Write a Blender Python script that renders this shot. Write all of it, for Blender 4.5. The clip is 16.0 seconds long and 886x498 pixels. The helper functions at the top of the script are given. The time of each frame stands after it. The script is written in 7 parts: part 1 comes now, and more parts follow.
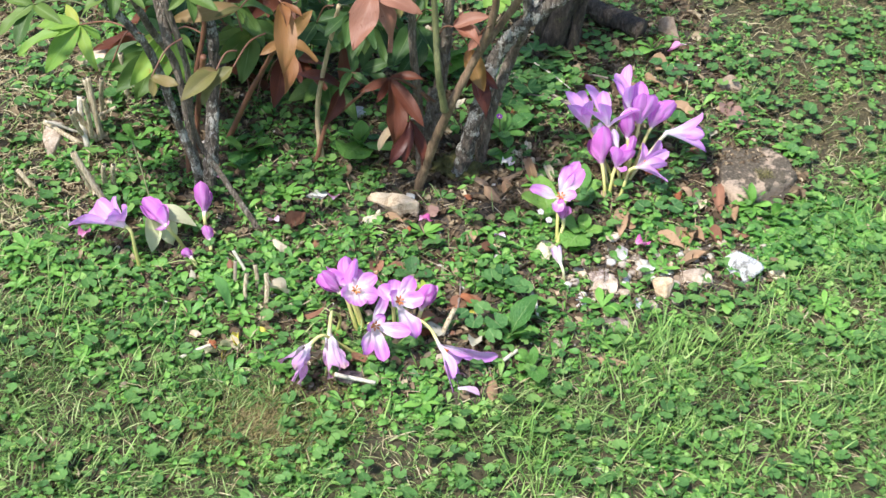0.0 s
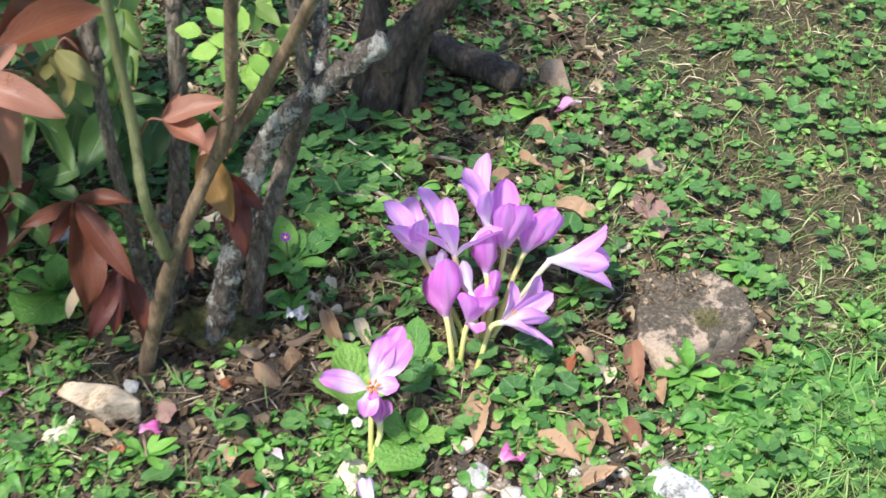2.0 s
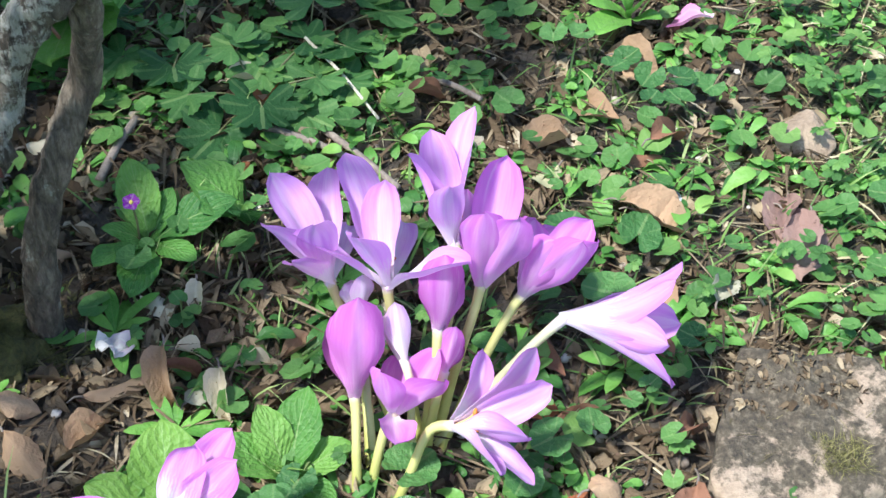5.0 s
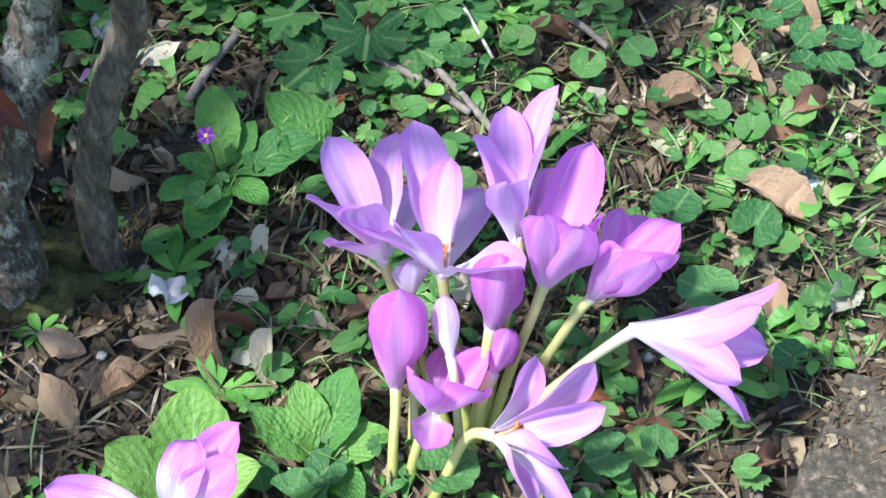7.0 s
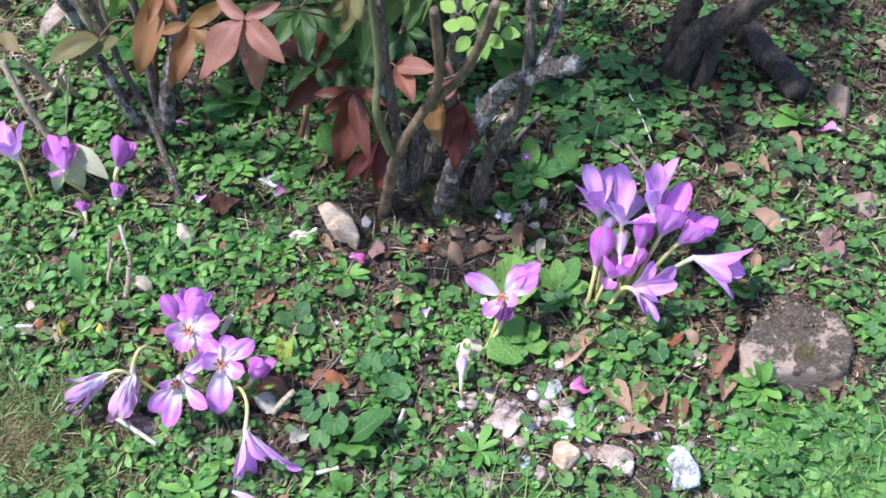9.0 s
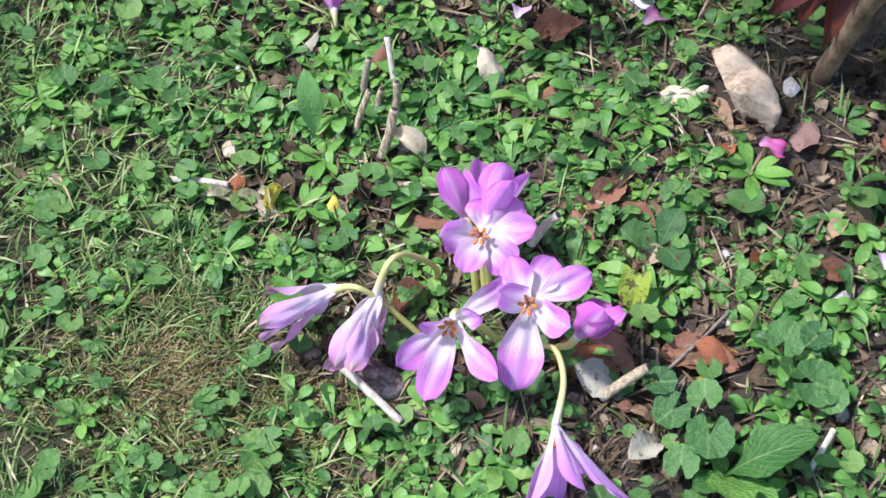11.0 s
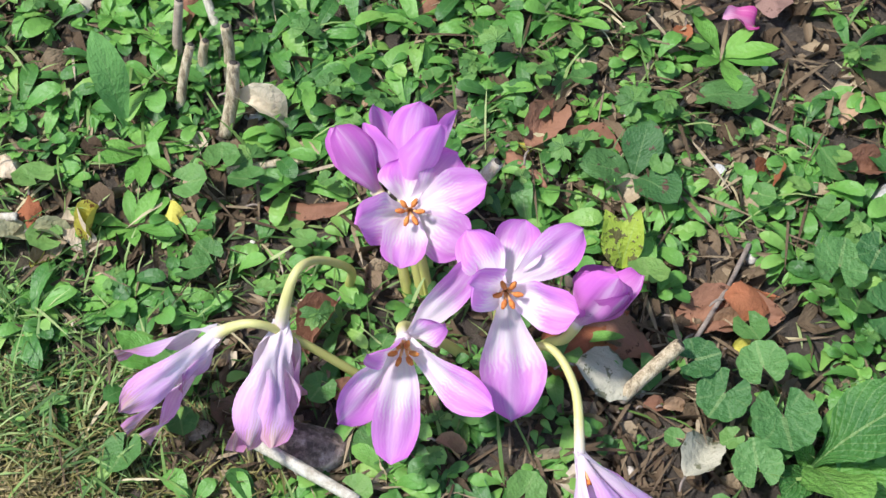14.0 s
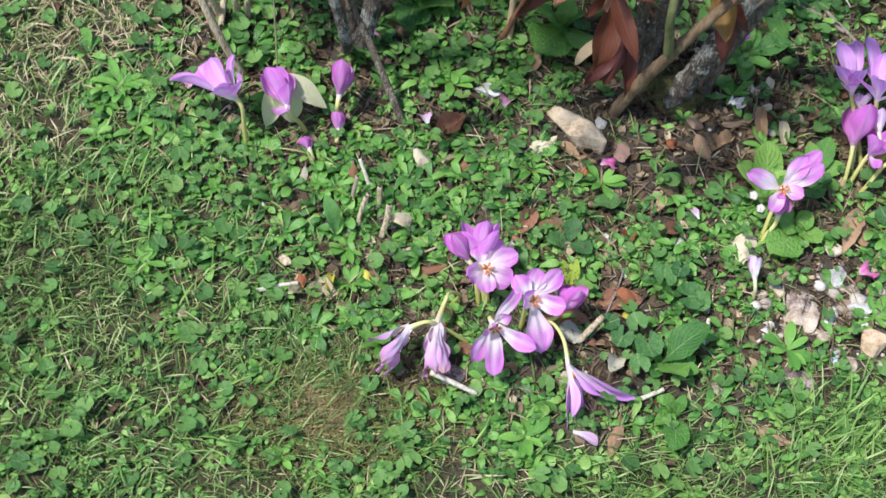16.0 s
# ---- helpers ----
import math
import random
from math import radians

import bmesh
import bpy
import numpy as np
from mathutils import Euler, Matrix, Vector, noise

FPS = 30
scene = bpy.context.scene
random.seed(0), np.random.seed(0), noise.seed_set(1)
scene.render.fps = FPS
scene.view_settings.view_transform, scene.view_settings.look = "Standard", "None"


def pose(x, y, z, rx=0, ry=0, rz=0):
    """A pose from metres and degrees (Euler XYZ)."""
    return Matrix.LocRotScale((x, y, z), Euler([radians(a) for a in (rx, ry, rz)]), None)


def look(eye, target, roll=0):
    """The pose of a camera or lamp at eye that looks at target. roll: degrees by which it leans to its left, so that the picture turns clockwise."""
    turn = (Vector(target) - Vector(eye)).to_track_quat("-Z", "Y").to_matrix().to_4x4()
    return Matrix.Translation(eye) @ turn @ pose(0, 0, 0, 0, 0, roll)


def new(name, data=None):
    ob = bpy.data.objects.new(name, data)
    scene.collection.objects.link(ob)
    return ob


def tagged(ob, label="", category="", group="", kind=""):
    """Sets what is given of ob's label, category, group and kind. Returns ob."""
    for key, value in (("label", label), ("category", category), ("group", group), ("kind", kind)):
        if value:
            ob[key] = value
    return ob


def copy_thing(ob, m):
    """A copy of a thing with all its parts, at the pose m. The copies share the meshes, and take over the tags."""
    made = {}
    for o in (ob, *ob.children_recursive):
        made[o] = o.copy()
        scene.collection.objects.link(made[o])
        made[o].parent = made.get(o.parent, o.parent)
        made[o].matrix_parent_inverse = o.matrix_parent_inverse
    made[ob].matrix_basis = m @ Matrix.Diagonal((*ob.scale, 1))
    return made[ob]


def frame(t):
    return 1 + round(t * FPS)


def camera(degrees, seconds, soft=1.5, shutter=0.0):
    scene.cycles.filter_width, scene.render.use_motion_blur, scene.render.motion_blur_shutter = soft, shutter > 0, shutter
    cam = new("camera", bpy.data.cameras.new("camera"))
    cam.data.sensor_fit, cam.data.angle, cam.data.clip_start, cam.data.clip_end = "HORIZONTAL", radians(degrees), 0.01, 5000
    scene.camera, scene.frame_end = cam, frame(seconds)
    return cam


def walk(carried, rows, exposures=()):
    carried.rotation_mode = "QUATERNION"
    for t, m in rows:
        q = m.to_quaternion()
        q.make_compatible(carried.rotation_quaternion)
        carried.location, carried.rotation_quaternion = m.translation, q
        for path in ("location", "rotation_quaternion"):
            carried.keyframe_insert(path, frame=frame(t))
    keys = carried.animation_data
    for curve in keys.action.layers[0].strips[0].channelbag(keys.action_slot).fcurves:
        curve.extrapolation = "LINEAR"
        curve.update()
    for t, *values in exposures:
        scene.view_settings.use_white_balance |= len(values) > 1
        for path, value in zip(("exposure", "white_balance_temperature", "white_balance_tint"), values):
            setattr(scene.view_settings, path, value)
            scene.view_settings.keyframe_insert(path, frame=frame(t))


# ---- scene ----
cam = camera(33, 16.0, shutter=0.2)
PATH = [
    (0, (-0.4899, -1.4900, 1.1278), (-0.2480, -0.7074, 0.5541), -1.72),
    (0.5, (-0.3640, -1.3084, 1.0408), (-0.1648, -0.5239, 0.4536), -2.48),
    (1, (-0.2560, -1.1975, 1.0053), (-0.0831, -0.4159, 0.4060), -1.23),
    (1.5, (-0.1727, -0.9895, 0.8915), (0.0484, -0.2074, 0.3088), -1.10),
    (2, (-0.1108, -0.8141, 0.8301), (0.1737, -0.0560, 0.2433), -1.51),
    (2.5, (-0.0335, -0.6449, 0.7214), (0.2805, 0.0938, 0.1251), -1.04),
    (3, (0.0728, -0.5555, 0.6614), (0.3274, 0.1954, 0.0521), -0.86),
    (3.5, (0.1108, -0.5196, 0.6431), (0.3044, 0.2312, 0.0115), -1.29),
    (3.7, (0.1192, -0.4861, 0.6294), (0.3170, 0.2542, -0.0132), -0.93),
    (5.8, (0.2433, -0.3227, 0.5399), (0.3143, 0.3863, -0.1617), -1.54),
    (6, (0.2447, -0.3121, 0.5419), (0.3159, 0.3763, -0.1799), -1.72),
    (6.5, (0.2859, -0.2773, 0.5522), (0.2839, 0.3941, -0.1888), -3.91),
    (7, (0.3057, -0.2631, 0.5595), (0.2398, 0.3975, -0.1883), -5.47),
    (7.5, (0.3076, -0.4212, 0.7322), (0.2410, 0.2331, -0.0211), -4.57),
    (8, (0.2879, -0.7095, 0.9858), (0.2311, -0.0387, 0.2462), -1.63),
    (8.5, (0.2901, -0.9380, 1.2221), (0.2016, -0.2668, 0.4861), -0.53),
    (9, (0.2931, -1.0173, 1.2158), (0.1593, -0.3314, 0.5004), -0.06),
    (9.5, (0.2873, -1.0365, 1.2217), (0.1011, -0.3742, 0.4960), 0.74),
    (10, (0.2222, -0.7489, 0.8996), (-0.0441, -0.1293, 0.1613), -1.21),
    (10.2, (0.1666, -0.7029, 0.8544), (-0.1001, -0.0992, 0.1032), -0.49),
    (12.3, (0.0166, -0.4351, 0.5542), (-0.2566, 0.1029, -0.2433), -5.17),
    (12.5, (0.0153, -0.4311, 0.5381), (-0.2784, 0.1008, -0.2561), -6.09),
    (13, (-0.0246, -0.4330, 0.5389), (-0.2842, 0.1132, -0.2575), -5.08),
    (13.5, (-0.0726, -0.4493, 0.5350), (-0.2334, 0.1285, -0.2652), -3.59),
    (14, (-0.0926, -0.4467, 0.5361), (-0.1790, 0.1500, -0.2617), -0.99),
    (14.5, (-0.0688, -0.4859, 0.6109), (-0.1865, 0.1055, -0.1868), -2.13),
    (15, (-0.0410, -0.6852, 0.9157), (-0.1548, -0.1108, 0.1050), -0.97),
    (15.5, (-0.1852, -0.8278, 1.1146), (-0.1877, -0.2479, 0.2999), 5.41),
    (16, (-0.3146, -0.9230, 1.1976), (-0.2380, -0.3164, 0.4063), 7.05),
]
EXPOSURE = [(0, 1.13, 6400, 10), (2, 1.16, 6350, 10), (3.5, 1.22, 6200, 5), (7, 1.27, 5700, 5), (8, 1.01, 5550, 18), (9.5, 0.95, 5700, 21), (12.5, 0.89, 6150, 14), (14.5, 0.81, 6250, 10), (16, 0.72, 6200, 10)]
walk(cam, [(t, look(eye, target, roll)) for t, eye, target, roll in PATH], EXPOSURE)

# ---- light ----
world = bpy.data.worlds.new("sky")
scene.world = world
world.use_nodes = True
wn, wl = world.node_tree.nodes, world.node_tree.links
sky = wn.new("ShaderNodeTexSky")
sky.sky_type, sky.sun_disc = "NISHITA", False
SUN_UP, SUN_ROUND = radians(60), radians(-118)
sky.sun_elevation, sky.sun_rotation = SUN_UP, SUN_ROUND
wl.new(sky.outputs["Color"], wn["Background"].inputs["Color"])
wn["Background"].inputs["Strength"].default_value = 0.130
sun = new("sun", bpy.data.lights.new("sun", "SUN"))
sun.data.energy, sun.data.angle, sun.data.color = 3.3, radians(5), (1.0, 0.95, 0.91)
sun_way = Vector((math.sin(SUN_ROUND) * math.cos(SUN_UP), math.cos(SUN_ROUND) * math.cos(SUN_UP), math.sin(SUN_UP)))
sun.matrix_world = look(sun_way * 5, (0, 0, 0))

# ---- materials ----


def ramp(nt, stops, fac):
    r = nt.nodes.new("ShaderNodeValToRGB")
    r.color_ramp.elements[0].position, r.color_ramp.elements[0].color = stops[0][0], (*stops[0][1], 1)
    r.color_ramp.elements[1].position, r.color_ramp.elements[1].color = stops[-1][0], (*stops[-1][1], 1)
    for p, c in stops[1:-1]:
        e = r.color_ramp.elements.new(p)
        e.color = (*c, 1)
    nt.links.new(fac, r.inputs["Fac"])
    return r.outputs["Color"]


def mathn(nt, op, a, b=0.0, c=None):
    n = nt.nodes.new("ShaderNodeMath")
    n.operation = op
    for i, v in enumerate((a, b, c)):
        if v is None:
            continue
        if isinstance(v, (int, float)):
            n.inputs[i].default_value = v
        else:
            nt.links.new(v, n.inputs[i])
    return n.outputs[0]


def noise_of(nt, scale, detail=4.0, rough=0.6, where=None):
    n = nt.nodes.new("ShaderNodeTexNoise")
    n.inputs["Scale"].default_value, n.inputs["Detail"].default_value, n.inputs["Roughness"].default_value = scale, detail, rough
    if where is None:
        where = nt.nodes.new("ShaderNodeTexCoord").outputs["Object"]
    nt.links.new(where, n.inputs["Vector"])
    return n.outputs["Fac"]


def mixc(nt, fac, a, b, how="MIX"):
    n = nt.nodes.new("ShaderNodeMix")
    n.data_type, n.blend_type = "RGBA", how
    for sock, v in ((n.inputs["Factor"], fac), (n.inputs["A"], a), (n.inputs["B"], b)):
        if isinstance(v, (int, float)):
            sock.default_value = v
        elif isinstance(v, tuple):
            sock.default_value = (*v, 1)
        else:
            nt.links.new(v, sock)
    return n.outputs["Result"]


def start(name):
    m = bpy.data.materials.new(name)
    m.use_nodes = True
    return m, m.node_tree, m.node_tree.nodes["Principled BSDF"]


def bump_of(nt, bsdf, height, strength, distance):
    b = nt.nodes.new("ShaderNodeBump")
    b.inputs["Strength"].default_value, b.inputs["Distance"].default_value = strength, distance
    nt.links.new(height, b.inputs["Height"])
    nt.links.new(b.outputs["Normal"], bsdf.inputs["Normal"])


def thin(nt, bsdf, colour, share):
    """Let some light pass through a leaf or petal."""
    t = nt.nodes.new("ShaderNodeBsdfTranslucent")
    nt.links.new(colour, t.inputs["Color"])
    mix = nt.nodes.new("ShaderNodeMixShader")
    mix.inputs["Fac"].default_value = share
    nt.links.new(bsdf.outputs["BSDF"], mix.inputs[1])
    nt.links.new(t.outputs["BSDF"], mix.inputs[2])
    nt.links.new(mix.outputs["Shader"], nt.nodes["Material Output"].inputs["Surface"])


def chance(nt, island):
    if island:
        return nt.nodes.new("ShaderNodeNewGeometry").outputs["Random Per Island"]
    return nt.nodes.new("ShaderNodeObjectInfo").outputs["Random"]


def uv_of(nt):
    s = nt.nodes.new("ShaderNodeSeparateXYZ")
    nt.links.new(nt.nodes.new("ShaderNodeTexCoord").outputs["UV"], s.inputs["Vector"])
    return s.outputs["X"], s.outputs["Y"]


def leaf_material(name, stops, island=False, rough=0.5, share=0.3, vein=0.35, vein_colour=(0.30, 0.42, 0.16), sides=11.0,
                  spots=None, spot_cut=0.62, crinkle=0.5, grain=240.0, gloss=0.3, ribs=0.12, radial=False, streaks=0.0):
    """A leaf: colours picked by chance, midrib and side veins, blotches, and a crinkled surface."""
    m, nt, bsdf = start(name)
    u, v = uv_of(nt)
    off = mathn(nt, "ABSOLUTE", mathn(nt, "SUBTRACT", u, 0.5))
    n = noise_of(nt, grain * 0.18, 3)
    pick = mathn(nt, "ADD", mathn(nt, "MULTIPLY", chance(nt, island), 0.7), mathn(nt, "MULTIPLY", n, 0.45))
    colour = ramp(nt, stops, mathn(nt, "SUBTRACT", pick, 0.06))
    mid = mathn(nt, "LESS_THAN", off, mathn(nt, "MULTIPLY", mathn(nt, "SUBTRACT", 1.1, v), 0.035))
    wave = mathn(nt, "FRACT", mathn(nt, "SUBTRACT", mathn(nt, "MULTIPLY", v, sides), mathn(nt, "MULTIPLY", off, sides * 0.9)))
    if radial:
        wave = mathn(nt, "FRACT", mathn(nt, "MULTIPLY", u, sides))
    side = mathn(nt, "LESS_THAN", mathn(nt, "ABSOLUTE", mathn(nt, "SUBTRACT", wave, 0.5)), 0.07)
    veins = mathn(nt, "MAXIMUM", mid, mathn(nt, "MULTIPLY", side, 0.45))
    colour = mixc(nt, mathn(nt, "MULTIPLY", veins, vein), colour, vein_colour)
    if streaks:
        along = nt.nodes.new("ShaderNodeCombineXYZ")
        nt.links.new(mathn(nt, "MULTIPLY", mathn(nt, "ADD", off, mathn(nt, "MULTIPLY", v, -0.12)), 26.0), along.inputs["X"])
        nt.links.new(mathn(nt, "MULTIPLY", v, 2.2), along.inputs["Y"])
        nt.links.new(mathn(nt, "MULTIPLY", chance(nt, island), 60.0), along.inputs["Z"])
        band = noise_of(nt, 1.0, 4, 0.6, along.outputs["Vector"])
        colour = mixc(nt, mathn(nt, "MULTIPLY", band, streaks), colour, tuple(c * 0.30 for c in stops[0][1]))
    if spots:
        cut = mathn(nt, "GREATER_THAN", noise_of(nt, grain * 0.5, 4, 0.65), spot_cut)
        colour = mixc(nt, cut, colour, spots)
    nt.links.new(colour, bsdf.inputs["Base Color"])
    bsdf.inputs["Roughness"].default_value = rough
    bsdf.inputs["Specular IOR Level"].default_value = gloss
    puff = mathn(nt, "ADD", mathn(nt, "MULTIPLY", mathn(nt, "ABSOLUTE", mathn(nt, "SUBTRACT", wave, 0.5)), -ribs), mathn(nt, "MULTIPLY", noise_of(nt, grain, 3, 0.6), 1.2))
    bump_of(nt, bsdf, puff, crinkle, 0.003)
    thin(nt, bsdf, colour, share)
    return m


def plain_material(name, stops, scale=60.0, rough=0.8, bump=0.4, depth=0.002, fine=6.0, by_object=0.0, by_island=0.0, stretch=None, contrast=1.7):
    """A rough natural surface: two scales of noise choose its colour and relief."""
    m, nt, bsdf = start(name)
    where = nt.nodes.new("ShaderNodeTexCoord").outputs["Object"]
    if stretch:
        mp = nt.nodes.new("ShaderNodeMapping")
        mp.inputs["Scale"].default_value = stretch
        nt.links.new(where, mp.inputs["Vector"])
        where = mp.outputs["Vector"]
    a, b = noise_of(nt, scale, 5, 0.65, where), noise_of(nt, scale * fine, 4, 0.7, where)
    mixed = mathn(nt, "ADD", mathn(nt, "MULTIPLY", a, 0.65), mathn(nt, "MULTIPLY", b, 0.35))
    mixed = mathn(nt, "ADD", mathn(nt, "MULTIPLY", mathn(nt, "SUBTRACT", mixed, 0.5), contrast), 0.5)
    if by_object:
        mixed = mathn(nt, "ADD", mixed, mathn(nt, "MULTIPLY", mathn(nt, "SUBTRACT", chance(nt, False), 0.5), by_object))
    if by_island:
        mixed = mathn(nt, "ADD", mixed, mathn(nt, "MULTIPLY", mathn(nt, "SUBTRACT", chance(nt, True), 0.5), by_island))
    nt.links.new(ramp(nt, stops, mixed), bsdf.inputs["Base Color"])
    bsdf.inputs["Roughness"].default_value = rough
    bump_of(nt, bsdf, mathn(nt, "ADD", a, mathn(nt, "MULTIPLY", b, 0.5)), bump, depth)
    return m


def petal_material(name, base, low, high, reach, share=0.35, edge=None):
    """A crocus petal: white at the throat, pink-lilac above, with fine lengthwise veins."""
    m, nt, bsdf = start(name)
    u, v = uv_of(nt)
    n = noise_of(nt, 70, 3)
    lines = mathn(nt, "ABSOLUTE", mathn(nt, "SUBTRACT", mathn(nt, "FRACT", mathn(nt, "ADD", mathn(nt, "MULTIPLY", u, 13.0), mathn(nt, "MULTIPLY", noise_of(nt, 130, 3), 3.2))), 0.5))
    at = mathn(nt, "ADD", mathn(nt, "ADD", v, mathn(nt, "MULTIPLY", mathn(nt, "SUBTRACT", n, 0.5), 0.45)), mathn(nt, "MULTIPLY", mathn(nt, "SUBTRACT", lines, 0.25), 0.30))
    stops = [(0.02, base), (reach * 0.80, base), (reach + 0.09, low), (0.95, high)]
    if edge:
        stops[-1:] = [(0.80, high), (0.93, edge)]
    colour = ramp(nt, stops, at)
    colour = mixc(nt, mathn(nt, "MULTIPLY", mathn(nt, "SUBTRACT", 0.5, lines), 0.20), colour, tuple(c * (0.80, 0.62, 0.86)[k] for k, c in enumerate(high)))
    along = nt.nodes.new("ShaderNodeCombineXYZ")
    nt.links.new(mathn(nt, "MULTIPLY", u, 6.0), along.inputs["X"])
    nt.links.new(mathn(nt, "MULTIPLY", v, 0.9), along.inputs["Y"])
    nt.links.new(mathn(nt, "MULTIPLY", chance(nt, False), 40.0), along.inputs["Z"])
    streak = noise_of(nt, 1.0, 3, 0.6, along.outputs["Vector"])
    dark = nt.nodes.new("ShaderNodeClamp")
    nt.links.new(mathn(nt, "MULTIPLY", mathn(nt, "MULTIPLY", mathn(nt, "SUBTRACT", streak, 0.47), 7.0), v), dark.inputs["Value"])
    colour = mixc(nt, mathn(nt, "MULTIPLY", dark.outputs["Result"], 0.6), colour, tuple(c * (0.90, 0.62, 0.95)[k] for k, c in enumerate(high)))
    light = nt.nodes.new("ShaderNodeClamp")
    nt.links.new(mathn(nt, "MULTIPLY", mathn(nt, "SUBTRACT", 0.45, streak), 7.0), light.inputs["Value"])
    colour = mixc(nt, mathn(nt, "MULTIPLY", light.outputs["Result"], 0.5), colour, tuple(0.5 * c + 0.45 for c in low))
    off = mathn(nt, "ABSOLUTE", mathn(nt, "SUBTRACT", u, 0.5))
    rim = mathn(nt, "MULTIPLY", mathn(nt, "MULTIPLY", mathn(nt, "POWER", mathn(nt, "MULTIPLY", off, 2.0), 2.0), v), 0.55)
    colour = mixc(nt, rim, colour, tuple(c * (0.94, 0.68, 0.94)[k] for k, c in enumerate(high)))
    keel = mathn(nt, "MULTIPLY", mathn(nt, "SUBTRACT", 1.0, mathn(nt, "MULTIPLY", off, 5.0)), mathn(nt, "MULTIPLY", n, 0.55))
    clampk = nt.nodes.new("ShaderNodeClamp")
    nt.links.new(keel, clampk.inputs["Value"])
    colour = mixc(nt, clampk.outputs["Result"], colour, tuple(0.45 * c + 0.5 for c in low))
    tone = mathn(nt, "ADD", 0.86, mathn(nt, "MULTIPLY", chance(nt, False), 0.2))
    grey = nt.nodes.new("ShaderNodeCombineColor")
    for s in ("Red", "Green", "Blue"):
        nt.links.new(tone, grey.inputs[s])
    colour = mixc(nt, 1.0, colour, grey.outputs["Color"], "MULTIPLY")
    nt.links.new(colour, bsdf.inputs["Base Color"])
    bsdf.inputs["Roughness"].default_value = 0.55
    bsdf.inputs["Specular IOR Level"].default_value = 0.25
    bump_of(nt, bsdf, mathn(nt, "ADD", mathn(nt, "MULTIPLY", lines, 0.25), n), 0.3, 0.001)
    thin(nt, bsdf, colour, share)
    return m


WHITE = (0.86, 0.80, 0.84)
PETAL = {
    "open": petal_material("lilac petal", (0.90, 0.84, 0.88), (0.86, 0.54, 0.88), (0.76, 0.38, 0.82), 0.36, 0.45),
    "cup": petal_material("pink petal", (0.88, 0.70, 0.84), (0.85, 0.42, 0.82), (0.73, 0.25, 0.73), 0.18, 0.45),
    "face": petal_material("white-throated petal", (0.93, 0.87, 0.86), (0.81, 0.40, 0.78), (0.71, 0.25, 0.70), 0.56, 0.42),
    "bud": petal_material("magenta bud petal", (0.80, 0.56, 0.72), (0.72, 0.30, 0.66), (0.62, 0.18, 0.57), 0.10, 0.40),
    "pale": petal_material("white bud petal", (0.86, 0.84, 0.74), (0.84, 0.74, 0.80), (0.78, 0.58, 0.76), 0.45),
    "wilt": petal_material("wilting petal", (0.88, 0.80, 0.80), (0.76, 0.50, 0.74), (0.68, 0.38, 0.66), 0.50, 0.38, edge=(0.55, 0.33, 0.24)),
}
FALLEN = {
    "pink": petal_material("fallen pink petal", (0.84, 0.55, 0.68), (0.80, 0.36, 0.60), (0.78, 0.30, 0.56), 0.2),
    "hot": petal_material("fallen magenta petal", (0.80, 0.40, 0.60), (0.76, 0.20, 0.46), (0.66, 0.10, 0.36), 0.2),
    "pale": petal_material("fallen pale petal", WHITE, (0.84, 0.62, 0.76), (0.80, 0.52, 0.70), 0.35),
    "purple": petal_material("purple primrose petal", (0.34, 0.06, 0.40), (0.28, 0.03, 0.38), (0.22, 0.02, 0.34), 0.2),
    "white": petal_material("fallen white petal", (0.84, 0.82, 0.76), (0.80, 0.79, 0.76), (0.68, 0.66, 0.62), 0.35),
}


def tube_material(name, low, mid, top):
    """A flower tube: yellow-green from the soil, paling and flushing pink below the flower."""
    m, nt, bsdf = start(name)
    u, v = uv_of(nt)
    n = noise_of(nt, 90, 4)
    at = mathn(nt, "ADD", v, mathn(nt, "MULTIPLY", mathn(nt, "SUBTRACT", n, 0.5), 0.35))
    colour = ramp(nt, [(0.05, low), (0.62, mid), (0.82, mid), (0.98, top)], at)
    streak = mathn(nt, "ABSOLUTE", mathn(nt, "SUBTRACT", mathn(nt, "FRACT", mathn(nt, "MULTIPLY", u, 5.0)), 0.5))
    colour = mixc(nt, mathn(nt, "MULTIPLY", streak, 0.3), colour, tuple(c * 0.75 for c in mid))
    nt.links.new(colour, bsdf.inputs["Base Color"])
    bsdf.inputs["Roughness"].default_value = 0.5
    bump_of(nt, bsdf, n, 0.2, 0.001)
    thin(nt, bsdf, colour, 0.2)
    return m


STEM = tube_material("flower tube", (0.46, 0.47, 0.11), (0.64, 0.61, 0.24), (0.80, 0.66, 0.68))
STEM_PALE = tube_material("pale flower tube", (0.52, 0.52, 0.18), (0.70, 0.67, 0.42), (0.80, 0.68, 0.72))
ANTHER = plain_material("orange anther", [(0.3, (0.42, 0.11, 0.02)), (0.7, (0.70, 0.26, 0.05))], 300, 0.8)
YELLOW = plain_material("yellow eye", [(0.3, (0.75, 0.55, 0.08)), (0.7, (0.85, 0.70, 0.2))], 300, 0.8)
FILAMENT = plain_material("pale orange filament", [(0.3, (0.70, 0.36, 0.12)), (0.7, (0.82, 0.52, 0.24))], 300, 0.7)
